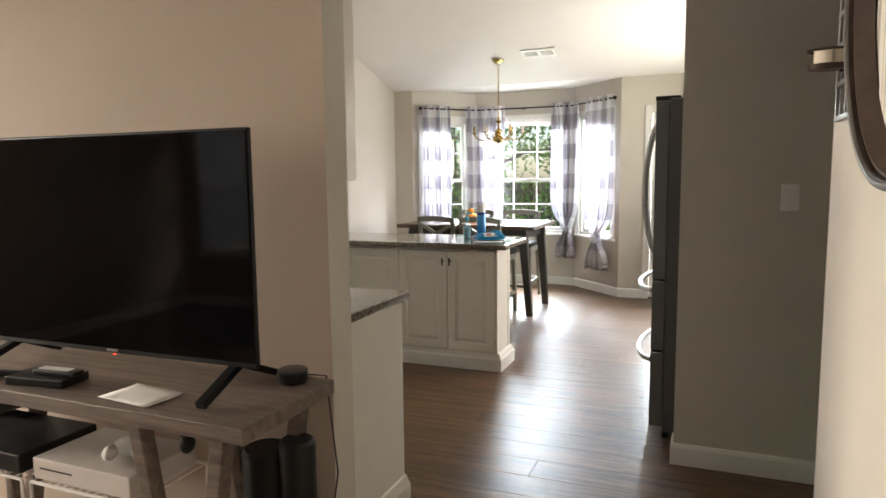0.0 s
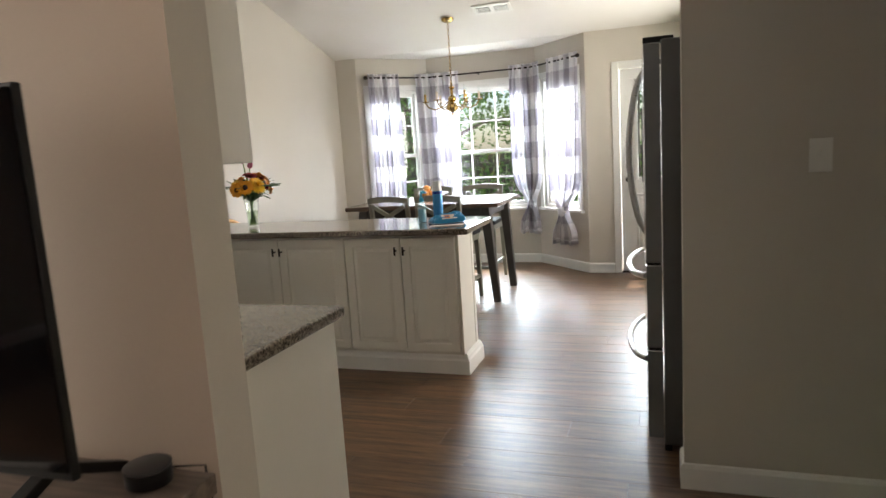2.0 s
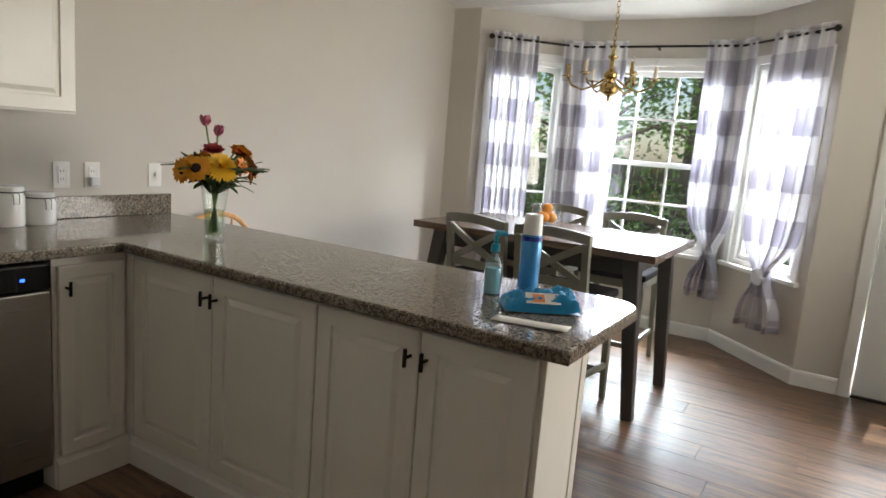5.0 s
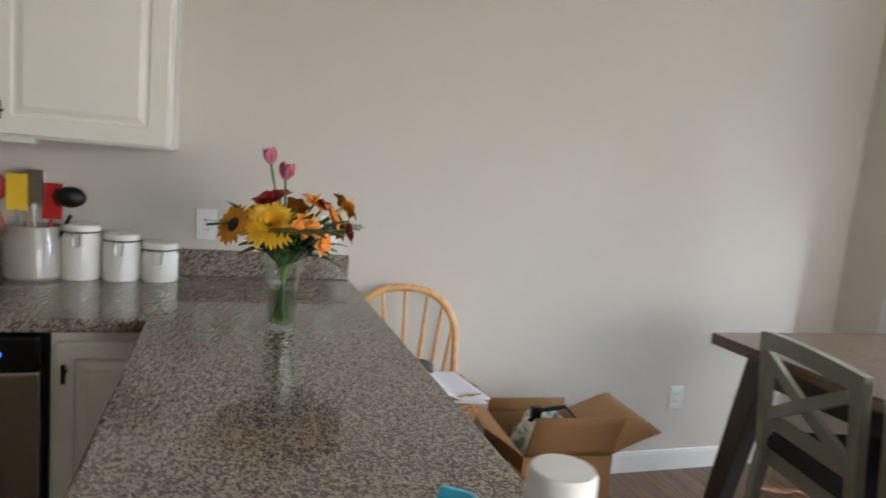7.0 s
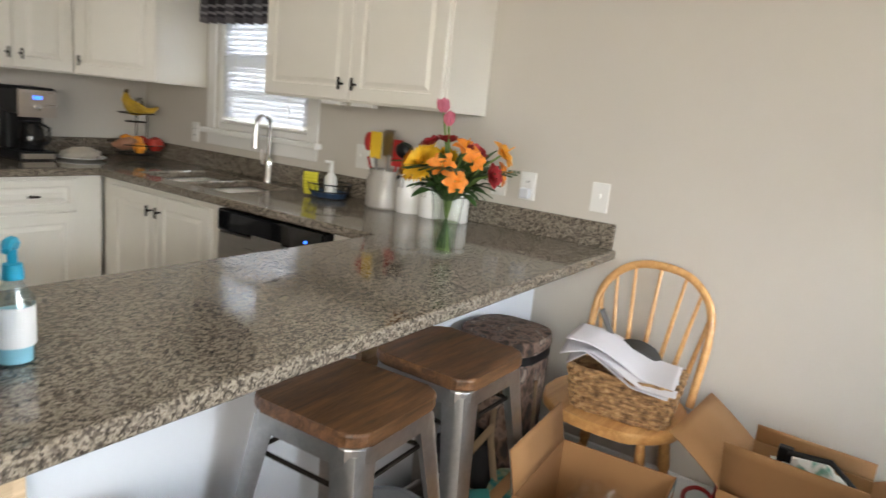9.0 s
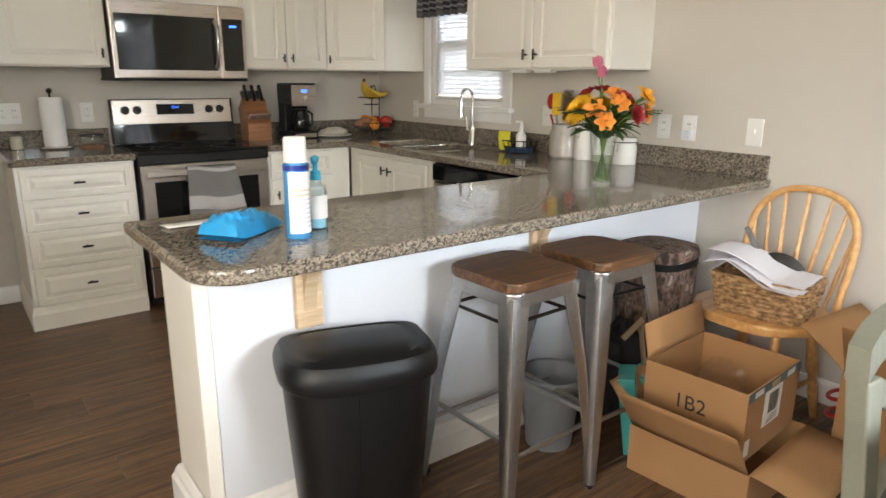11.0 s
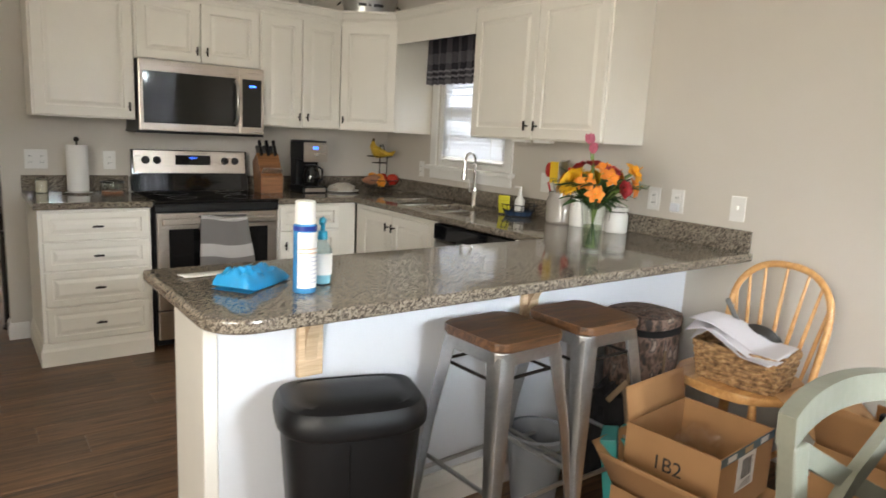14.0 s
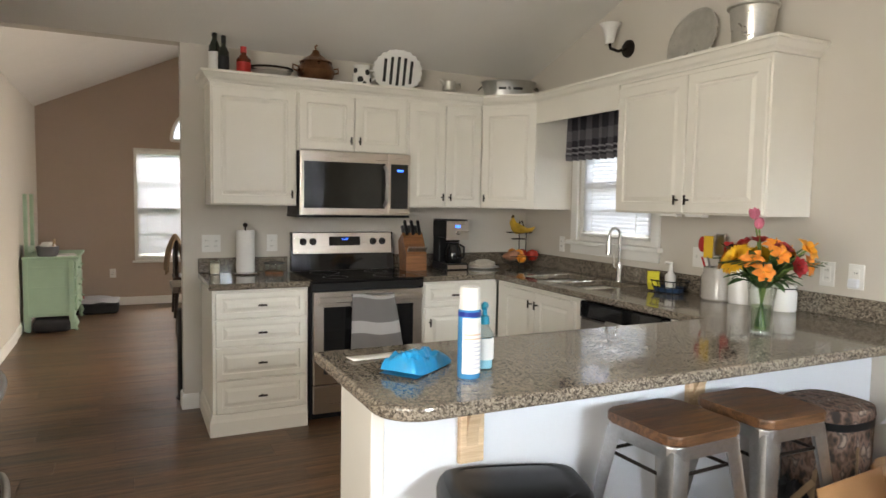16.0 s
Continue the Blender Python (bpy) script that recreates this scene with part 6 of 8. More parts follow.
sheet(lambda u, v: packet(u, v, True), 40, 22, bm)
sheet(lambda u, v: packet(u, v, False), 8, 6, bm)
part("packet", bm, BLUE, wp, smooth=True)
lp_ = part("resealable_label", sheet(lambda u, v: (-0.05 + 0.10 * u, -0.062 + 0.035 * v, 0.030 + 0.024 * v), 6, 4), PAPER, wp, "white label with an orange mark")
part("label_mark", sheet(lambda u, v: (-0.03 + 0.035 * u, -0.058 + 0.024 * v, 0.034 + 0.017 * v), 4, 4), mat("orange_mark", (0.8, 0.25, 0.08), 0.5), lp_)
tagged(thicken(part("paper_slip", sheet(lambda u, v: (0.21 * (u - 0.5), 0.06 * (v - 0.5), 0.002 + 0.004 * u * u), 8, 2), PAPER, m=at(-1.338, 5.222, rz=8)), 0.0008), "narrow slip of white paper on the granite", "paper")

# ---- things on the wall cabinets ----
TOP = 2.191


def bottle(x, y, h, r, body, neck, label):
    t = thing("wine_bottle", at(x, y, TOP), label, "bottle")
    part("bottle", lathe([(0, 0), (r, 0), (r, h * 0.58), (r * 0.42, h * 0.74), (r * 0.38, h * 0.97), (r * 0.44, h * 0.975), (r * 0.44, h), (0, h)], 20), body, t, smooth=True)
    part("neck_foil", lathe([(r * 0.45, h * 0.8), (r * 0.46, h * 1.002), (0, h * 1.003)], 16), neck, t, smooth=True)
    bm = lathe([(r * 1.015, h * 0.12), (r * 1.015, h * 0.48)], 24)
    part("label", bm, PAPER if h > 0.25 else neck, t)


DARKG = mat("dark_green_bottle_glass", (0.012, 0.018, 0.010), 0.08, var=0.2)
bottle(-1.13, 2.72, 0.31, 0.036, DARKG, BLACKP, "dark green wine bottle with a white label")
bottle(-1.175, 2.80, 0.24, 0.034, DARKG, BLACKP, "short dark bottle with a white label")
bottle(-1.30, 2.78, 0.19, 0.045, mat("brown_liquor", (0.12, 0.03, 0.012), 0.1), mat("red_wax", (0.45, 0.02, 0.015), 0.35), "small bottle with a red wax neck")
t = thing("serving_dish", at(-1.48, 2.76, TOP), "oval silver dish with dark raised handles", "serving dish")
part("dish", lathe([(0, 0), (0.10, 0), (0.125, 0.05), (0.135, 0.055), (0.12, 0.058), (0, 0.05)], 28, squash=(1, 0.7)), PEWTER, t, smooth=True)
part("rim", tube([(0.135 * math.cos(a), 0.095 * math.sin(a), 0.075) for a in np.linspace(0, 2 * math.pi, 29)[:-1]], 0.008, 6, closed=True), BRONZE, t)
t = thing("copper_pot", at(-1.775, 2.76, TOP), "lidded aged copper tureen with side handles", "pot")
part("body", lathe([(0, 0), (0.07, 0), (0.115, 0.04), (0.13, 0.085), (0.11, 0.125), (0.10, 0.14)], 32), COPPER, t, smooth=True)
part("lid", lathe([(0.108, 0.14), (0.11, 0.146), (0.075, 0.17), (0.03, 0.20), (0.02, 0.225), (0, 0.235)], 32), COPPER, t, smooth=True)
part("finial", tube([(0, 0, 0.23), (0.005, 0, 0.25), (-0.008, 0, 0.262)], 0.006, 8), COPPER, t, smooth=True)
for s in (-1, 1):
    part("handle", tube([(s * 0.115, 0, 0.11), (s * 0.155, 0, 0.12), (s * 0.155, 0, 0.09), (s * 0.125, 0, 0.08)], 0.006, 8), COPPER, t, smooth=True)
t = thing("spotted_jug", at(-2.09, 2.79, TOP), "white ceramic jug with black cow spots", "jug")
part("body", lathe([(0, 0), (0.055, 0), (0.066, 0.03), (0.064, 0.09), (0.05, 0.125), (0.058, 0.15), (0.053, 0.15), (0.045, 0.125), (0.055, 0.09), (0, 0.01)], 24), CERAMIC, t, smooth=True)
part("handle", tube([(-0.05, 0, 0.13), (-0.095, 0, 0.125), (-0.10, 0, 0.08), (-0.06, 0, 0.045)], 0.008, 8), CERAMIC, t, smooth=True)
for a, z, r in ((1.1, 0.05, 0.022), (1.9, 0.10, 0.02), (0.5, 0.11, 0.018), (2.5, 0.05, 0.02), (1.55, 0.03, 0.014)):
    c = Vector((0.063 * math.cos(a), 0.063 * math.sin(a), z))
    part("spot", move(ball(r, (0, 0, 0), (1, 1, 0.25), 12), Matrix.Translation(c) @ Vector((math.cos(a), math.sin(a), 0)).to_track_quat("Z", "Y").to_matrix().to_4x4()), INK, t, smooth=True)
t = thing("scalloped_platter", pose(-2.37, 2.72, TOP + 0.003, -14, 0, 0), "white scalloped platter with dark upright slots, leaning", "platter")
out = [(0.185 * (1 + 0.03 * math.cos(22 * a)) * math.cos(a), 0.15 + 0.15 * (1 + 0.03 * math.cos(22 * a)) * math.sin(a)) for a in np.linspace(0, 2 * math.pi, 111)[:-1]]
part("plate", move(prism(out, -0.008, 0.008), pose(0, 0, 0, 90)), CERAMIC, t)
for i in range(5):
    x = -0.10 + i * 0.05
    h = 0.10 * math.sqrt(max(0.05, 1 - (x / 0.165) ** 2))
    part("slot", B(x - 0.011, x + 0.011, 0.0082, 0.0105, 0.15 - h, 0.15 + h, bevel=0.001), INK, t)
t = thing("silver_creamer", at(-2.76, 2.80, TOP), "small tarnished silver creamer with a curled handle", "creamer")
part("body", lathe([(0, 0), (0.04, 0), (0.03, 0.015), (0.05, 0.045), (0.045, 0.085), (0.052, 0.105), (0.046, 0.105), (0.0, 0.06)], 22), PEWTER, t, smooth=True)
part("handle", tube([(-0.045, 0, 0.09), (-0.09, 0, 0.10), (-0.10, 0, 0.06), (-0.05, 0, 0.035)], 0.005, 8), PEWTER, t, smooth=True)
part("spout", tube([(0.04, 0, 0.085), (0.075, 0, 0.115)], [0.018, 0.008], 8), PEWTER, t, smooth=True)
t = thing("tin_tub", at(-3.19, 2.93, TOP, 157), "oval galvanised tin tub with stencilled writing", "tub")
part("tub", lathe([(0, 0), (0.17, 0), (0.20, 0.11), (0.205, 0.115), (0.195, 0.113), (0.165, 0.01), (0, 0.008)], 36, squash=(1, 0.6)), GALV, t, smooth=True)
part("rim", tube([(0.204 * math.cos(a), 0.122 * math.sin(a), 0.115) for a in np.linspace(0, 2 * math.pi, 37)[:-1]], 0.005, 6, closed=True), GALV, t)
for s in (-1, 1):
    part("handle", tube([(s * 0.20, -0.03, 0.08), (s * 0.225, -0.02, 0.06), (s * 0.225, 0.02, 0.06), (s * 0.20, 0.03, 0.08)], 0.004, 6), BRONZE, t)
for x, w in ((-0.06, 0.055), (0.055, 0.07)):
    part("writing", sheet(lambda u, v: ((x - w / 2 + w * u), -0.6 * math.sqrt(max(0, (0.185 + 0.012 * v) ** 2 - (x - w / 2 + w * u) ** 2)) - 0.002, 0.05 + 0.018 * v), 6, 1), INK, t)
words("&", 0.04, pose(-0.008, -0.1165, 0.06, 75), INK, t, "writing")
t = thing("silver_tray", pose(-3.50, 4.36, TOP + 0.002, 0, -14, 0), "round tarnished silver tray with a beaded rim, leaning on the wall", "tray")
bm = lathe([(0, 0), (0.12, 0), (0.135, 0.006), (0.172, 0.014), (0.176, 0.01), (0.135, -0.003), (0, -0.006)], 44)
part("dish", move(bm, Matrix.Translation((0, 0, 0.176)) @ pose(0, 0, 0, 0, 90)), PEWTER, t, smooth=True)
bm = bmesh.new()
for i in range(56):
    a = 2 * math.pi * i / 56
    ball(0.007, (0.012, 0.176 * math.cos(a), 0.176 + 0.176 * math.sin(a)), seg=6, bm=bm)
part("beaded_rim", bm, PEWTER, t, smooth=True)
t = thing("metal_bucket", at(-3.42, 4.86, TOP), "hammered silver ice bucket with a bottle inside", "bucket")
part("bucket", lathe([(0, 0), (0.085, 0), (0.09, 0.012), (0.11, 0.20), (0.122, 0.205), (0.122, 0.215), (0.105, 0.21), (0.085, 0.015), (0, 0.012)], 32), PEWTER, t, smooth=True)
part("rib", tube([(0.095 * math.cos(a), 0.095 * math.sin(a), 0.06) for a in np.linspace(0, 2 * math.pi, 33)[:-1]], 0.003, 6, closed=True), PEWTER, t)

# ---- stools ----
def stool(m, label):
    t = thing("bar_stool", m, label, "bar stool", "metal stools at the peninsula")
    s, H = 0.141, 0.758
    out = []
    for cx, cy, a0 in ((1, 1, 0), (-1, 1, 90), (-1, -1, 180), (1, -1, 270)):
        for a in np.linspace(a0, a0 + 90, 6):
            out.append((cx * (s - 0.035) + 0.047 * math.cos(radians(a)), cy * (s - 0.035) + 0.047 * math.sin(radians(a))))
    part("seat", prism(out, H - 0.032, H, bevel=0.007), SEATW, t, "walnut-brown wooden seat")
    part("seat_frame", prism([(x * 0.97, y * 0.97) for x, y in out], H - 0.075, H - 0.033, bevel=0.006), GUN, t)
    f = 0.205
    for cx in (-1, 1):
        for cy in (-1, 1):
            # a folded sheet-metal leg, wide at the top
            bm = bmesh.new()
            rows = []
            for z, o, w in ((H - 0.05, s - 0.004, 0.062), (0.40, s + (f - s) * 0.52, 0.045), (0.0, f, 0.024)):
                c = Vector((cx * o, cy * o, z))
                rows.append([bm.verts.new(c + Vector((-cx * w, cy * 0.004, 0))), bm.verts.new(c + Vector((-cx * w * 0.35, cy * 0.007, 0))), bm.verts.new(c + Vector((cx * 0.001, cy * 0.001, 0))), bm.verts.new(c + Vector((cx * 0.007, -cy * w * 0.35, 0))), bm.verts.new(c + Vector((cx * 0.004, -cy * w, 0))), bm.verts.new(c + Vector((-cx * w * 0.5, -cy * w * 0.5, 0)))])
            for a, b in zip(rows, rows[1:]):
                for k in range(6):
                    bm.faces.new((a[k], a[(k + 1) % 6], b[(k + 1) % 6], b[k]))
            bm.faces.new(rows[0]), bm.faces.new(rows[-1])
            lg = part("leg", bm, GUN, t, smooth=True)
            part("foot_cap", lathe([(0, 0), (0.016, 0), (0.017, 0.012), (0, 0.014)], 10, at=(cx * (f - 0.01), cy * (f - 0.01), 0)), BLACKP, lg)
    for z, k in ((0.27, 0.0), (0.22, 1.0)):
        o = s + (f - s) * (1 - z / 0.72) - 0.012
        for sg_ in (-1, 1):
            a, b = ((-o, sg_ * o, z), (o, sg_ * o, z)) if k else ((sg_ * o, -o, z), (sg_ * o, o, z))
            part("footrest", tube([a, b], 0.008, 8), GUN, t)
    for sg_ in (-1, 1):
        part("upper_brace", tube([(-s * 0.9, sg_ * s * 0.9, 0.63), (s * 0.9, sg_ * s * 0.9, 0.63)], 0.006, 6), BRONZE, t)
        part("upper_brace", tube([(sg_ * s * 0.9, -s * 0.9, 0.62), (sg_ * s * 0.9, s * 0.9, 0.62)], 0.006, 6), BRONZE, t)
    return t


stool(pose(-2.148, 5.682, 0, 0, 0, 2), "galvanised metal stool with a walnut seat beside the bin")
stool(pose(-2.535, 5.695, 0, 0, 0, -1), "galvanised metal stool with a walnut seat over a grey pail")

# ---- bin ----
tb = thing("trash_can", pose(-1.59, 5.662, 0, 0, 0, -17) @ Matrix.Diagonal((1, 1, 1.025, 1)), "black plastic step-on kitchen trash can", "trash can")


def dshape(hw, dep, n=22, bulge=0.42):
    pts = []
    for a in np.linspace(0, 2 * math.pi, 49)[:-1]:
        c, s = math.cos(a), math.sin(a)
        pts.append((hw * math.copysign(abs(c) ** 0.62, c), dep / 2 * math.copysign(abs(s) ** (0.75 if s > 0 else 0.3), s)))
    return pts


def loft(levels, bm=None):
    bm = bm or bmesh.new()
    rs = [[bm.verts.new((x, y, z)) for x, y in o] for o, z in levels]
    n = len(rs[0])
    for a, b in zip(rs, rs[1:]):
        for i in range(n):
            bm.faces.new((a[i], a[(i + 1) % n], b[(i + 1) % n], b[i]))
    bm.faces.new(list(reversed(rs[0]))), bm.faces.new(rs[-1])
    return bm


part("body", loft([(dshape(0.158, 0.21), 0.0), (dshape(0.163, 0.22), 0.03), (dshape(0.200, 0.285), 0.54), (dshape(0.203, 0.29), 0.565)]), BLACKP, tb, smooth=True)
part("lid", loft([(dshape(0.208, 0.30), 0.540), (dshape(0.216, 0.314), 0.550), (dshape(0.217, 0.316), 0.574), (dshape(0.211, 0.305), 0.596), (dshape(0.20, 0.285), 0.612), (dshape(0.172, 0.24), 0.619), (dshape(0.165, 0.23), 0.616), (dshape(0.14, 0.19), 0.622), (dshape(0.07, 0.09), 0.626)]), BLACKP, tb, "black lid with a shallow dome", smooth=True)
part("pedal", loft([([(x, y) for x, y in ((-0.055, 0.10), (0.055, 0.10), (0.05, 0.16), (-0.05, 0.16))], 0.018), ([(-0.055, 0.10), (0.055, 0.10), (0.045, 0.155), (-0.045, 0.155)], 0.032)]), STEEL, tb)
part("seam", bar((0.03, 0.114, 0.06), (0.03, 0.142, 0.52), 0.003, 0.003), BLACKP, tb)

pl = thing("plastic_pail", pose(-2.44, 5.60, 0), "grey plastic pail under the stools", "pail")
part("pail", lathe([(0, 0), (0.085, 0), (0.115, 0.27), (0.12, 0.275), (0.118, 0.285), (0.108, 0.28), (0.08, 0.012), (0, 0.01)], 26), mat("grey_pail_plastic", (0.20, 0.21, 0.23), 0.4), pl, smooth=True)
part("bail_handle", tube([(0.118 * math.cos(a), 0.118 * math.sin(a), 0.272 - 0.03 * math.sin(a)) for a in np.linspace(0, math.pi, 14)], 0.003, 6), STEEL, pl)

# ---- bags in the corner ----
cb_ = thing("camouflage_pack", pose(-3.045, 5.60, 0) @ Matrix.Diagonal((0.86, 0.92, 1.05, 1)), "tall camouflage cooler pack standing in the corner", "backpack")
body = bmesh.new()
lev = []
for z, k in ((0.0, 0.95), (0.05, 1.02), (0.20, 1.04), (0.35, 0.98), (0.5, 1.0), (0.575, 1.0)):
    lev.append(([(0.165 * k * math.copysign(abs(math.cos(a)) ** 0.7, math.cos(a)) * (1 + 0.03 * noise.noise((a, z * 6, 1))), 0.15 * k * math.copysign(abs(math.sin(a)) ** 0.7, math.sin(a)) * (1 + 0.03 * noise.noise((a, z * 6, 4)))) for a in np.linspace(0, 2 * math.pi, 33)[:-1]], z))
part("body", loft(lev), CAMO, cb_, smooth=True)
part("top", loft([([(x * 1.0, y * 1.0) for x, y in lev[-1][0]], 0.60), ([(x * 1.04, y * 1.04) for x, y in lev[-1][0]], 0.615), ([(x * 1.0, y * 1.0) for x, y in lev[-1][0]], 0.645), ([(x * 0.7, y * 0.7) for x, y in lev[-1][0]], 0.655)]), CAMO, cb_, smooth=True)
part("zip_band", loft([([(x * 1.02, y * 1.02) for x, y in lev[-1][0]], 0.574), ([(x * 1.02, y * 1.02) for x, y in lev[-1][0]], 0.601)]), BLACKP, cb_, smooth=True)
part("front_pocket", B(0.11, 0.20, -0.10, 0.10, 0.06, 0.30, bevel=0.03, seg=3), CAMO, cb_, smooth=True)
part("strap", tube([(0.05, 0.16, 0.52), (0.10, 0.19, 0.40), (0.06, 0.19, 0.2), (0.0, 0.16, 0.1)], 0.014, 8, flat=0.3), CAMELC, cb_, smooth=True)
part("strap", tube([(0.16, 0.06, 0.42), (0.24, 0.10, 0.36), (0.28, 0.16, 0.22), (0.22, 0.2, 0.12)], 0.018, 8, flat=0.3), CAMELC, cb_, smooth=True)
bl = thing("dark_bag", pose(-2.83, 5.60, 0), "slumped black cloth bag behind the stools", "bag")
part("bag", ball(0.15, (0, 0, 0.19), (0.85, 0.75, 1.3), 22, wobble=0.35), CLOTHB, bl, smooth=True)
part("strap", tube([(-0.05, 0.05, 0.36), (0.0, 0.1, 0.43), (0.06, 0.06, 0.35)], 0.012, 8, flat=0.3), CAMELC, bl, smooth=True)
tl = thing("teal_tote", pose(-2.80, 5.80, 0, 0, 0, 20), "teal patterned tote bag slumped on the floor", "tote bag")
part("bag", loft([([(0.13 * math.copysign(abs(math.cos(a)) ** 0.6, math.cos(a)) * k, 0.075 * math.copysign(abs(math.sin(a)) ** 0.6, math.sin(a)) * k * (1 + 0.15 * noise.noise((a * 2, z * 9, 2)))) for a in np.linspace(0, 2 * math.pi, 29)[:-1]], z) for z, k in ((0, 0.9), (0.05, 1.05), (0.16, 1.0), (0.27, 0.92))]), TEAL, tl, smooth=True)
part("handle", tube([(-0.06, 0.06, 0.26), (-0.04, 0.08, 0.33), (0.04, 0.08, 0.34), (0.07, 0.06, 0.26)], 0.009, 8, flat=0.3), TEAL, tl, smooth=True)
g_ = thing("teal_box", pose(-2.66, 5.82, 0, 8, 0, 35), "small teal carton leaning among the bags", "carton")
part("carton", B(-0.07, 0.07, -0.03, 0.03, 0.005, 0.30, bevel=0.003), mat("teal_carton", (0.05, 0.33, 0.31), 0.4), g_)
part("carton_label", B(-0.05, 0.05, 0.0302, 0.031, 0.20, 0.27), PAPER, g_)

# ---- cardboard boxes ----
def carton(m, w, d, h, flaps, label, closed=True, t=0.005):
    """An open-topped box, w by d by h from its lower corner. flaps: (side, length, degrees from upright outward)."""
    b = thing("cardboard_box", m, label, "cardboard box")
    for a in ((0, w, 0, t, 0, h), (0, w, d - t, d, 0, h), (0, t, t, d - t, 0, h), (w - t, w, t, d - t, 0, h)):
        part("side_panel", B(*a), CARD, b)
    part("bottom_panel", B(t, w - t, t, d - t, 0, t), CARDIN, b)
    for side, ln, deg in flaps:
        c, s = math.cos(radians(deg)), math.sin(radians(deg))
        if side in "EW":
            x = w - t / 2 if side == "E" else t / 2
            sg_ = 1 if side == "E" else -1
            bm = sheet(lambda u, v: (x + sg_ * ln * s * v, 0.006 + (d - 0.012) * u, h + 0.002 + ln * c * v + 0.006 * math.sin(v * 3) * s), 3, 5)
        else:
            y = d - t / 2 if side == "N" else t / 2
            sg_ = 1 if side == "N" else -1
            bm = sheet(lambda u, v: (0.006 + (w - 0.012) * u, y + sg_ * ln * s * v, h + 0.002 + ln * c * v + 0.006 * math.sin(v * 3) * s), 3, 5)
        thicken(part("flap", bm, CARD, b), t * 0.9)
    return b


carton(pose(-2.99, 5.86, 0, 0, 0, 4), 0.46, 0.41, 0.17, [("E", 0.20, 35), ("N", 0.20, 100), ("S", 0.16, 40)], "large flattened-open cardboard box under a smaller one")
bB = carton(pose(-2.955, 5.885, 0.176, 0, 0, 4), 0.395, 0.345, 0.235, [("S", 0.12, 12)], "small open cardboard box marked 1B2 with packing film inside")
words("1B2", 0.072, pose(0.3956, 0.165, 0.135, 90, 0, 90), INK, bB)
lb = part("shipping_label", B(0.14, 0.27, 0.3452, 0.346, 0.08, 0.21), PAPER, bB, "white shipping label")
for i in range(9):
    part("barcode_line", B(0.165 + i * 0.008, 0.168 + i * 0.008 + 0.002 * (i % 3), 0.3461, 0.3464, 0.12, 0.19), INK, lb)
for i in range(4):
    part("text_line", B(0.16, 0.25 - 0.012 * i, 0.3461, 0.3464, 0.088 + i * 0.007, 0.0905 + i * 0.007), INK, lb)
tp = part("packing_tape", B(0.0, 0.395, 0.3452, 0.3462, 0.205, 0.236), mat("dark_printed_tape", (0.03, 0.04, 0.05), 0.3, col2=(0.05, 0.16, 0.22), scale=20), bB, "dark printed packing tape")
for i in range(3):
    part("tape_mark", B(0.05 + i * 0.12, 0.11 + i * 0.12, 0.3463, 0.3467, 0.21, 0.23), PAPER if i != 1 else mat("tan_print", (0.5, 0.36, 0.2), 0.6), tp)
part("shipping_label", B(0.35, 0.385, 0.3452, 0.346, 0.02, 0.075), PAPER, bB)
for i in range(2):
    part("print_mark", B(0.3952, 0.3957, 0.26 + i * 0.03, 0.275 + i * 0.03, 0.03, 0.06), INK, bB)
fl_ = thing("packing_film", pose(-2.77, 6.06, 0.29), "crumpled clear plastic packing film in the box", "packing film")
part("film", ball(0.085, (0, 0, 0.03), (1.1, 0.9, 0.75), 24, wobble=0.7), CLEARP, fl_)
carton(pose(-3.50, 6.36, 0, 0, 0, -4), 0.44, 0.36, 0.38, [("E", 0.19, 22), ("N", 0.22, 68), ("S", 0.20, 55), ("W", 0.06, -5)], "open cardboard box with flaps up near the wall")
tag = thing("canvas_bag", pose(-3.30, 6.54, 0.12), "white and green print bag with black handles in a box", "bag")
part("bag", ball(0.14, (0, 0, 0.20), (0.9, 1.0, 0.9), 24, wobble=0.35), ramp_mat("leaf_print_canvas", "ShaderNodeTexNoise", 14, ((0.42, (0.16, 0.34, 0.27)), (0.5, (0.72, 0.71, 0.66)), (0.62, (0.75, 0.74, 0.70))), 0.8), tag, smooth=True)
part("handle", tube([(0.02, -0.09, 0.30), (0.05, -0.06, 0.36), (0.05, 0.05, 0.37), (0.03, 0.15, 0.28)], 0.009, 8, flat=0.4), BLACKP, tag, smooth=True)
part("buckle", B(0.02, 0.05, -0.09, -0.05, 0.325, 0.37, bevel=0.004), BLACKP, tag)
rs_ = thing("red_cord", pose(-3.40, 6.24, 0), "coiled red cord and small items behind the chair", "cord")
part("cord", tube([(0.07 * math.cos(a) * (1 + 0.04 * a), 0.05 * math.sin(a), 0.02 + 0.012 * a) for a in np.linspace(0, 15, 60)], 0.008, 6), REDP, rs_, smooth=True)

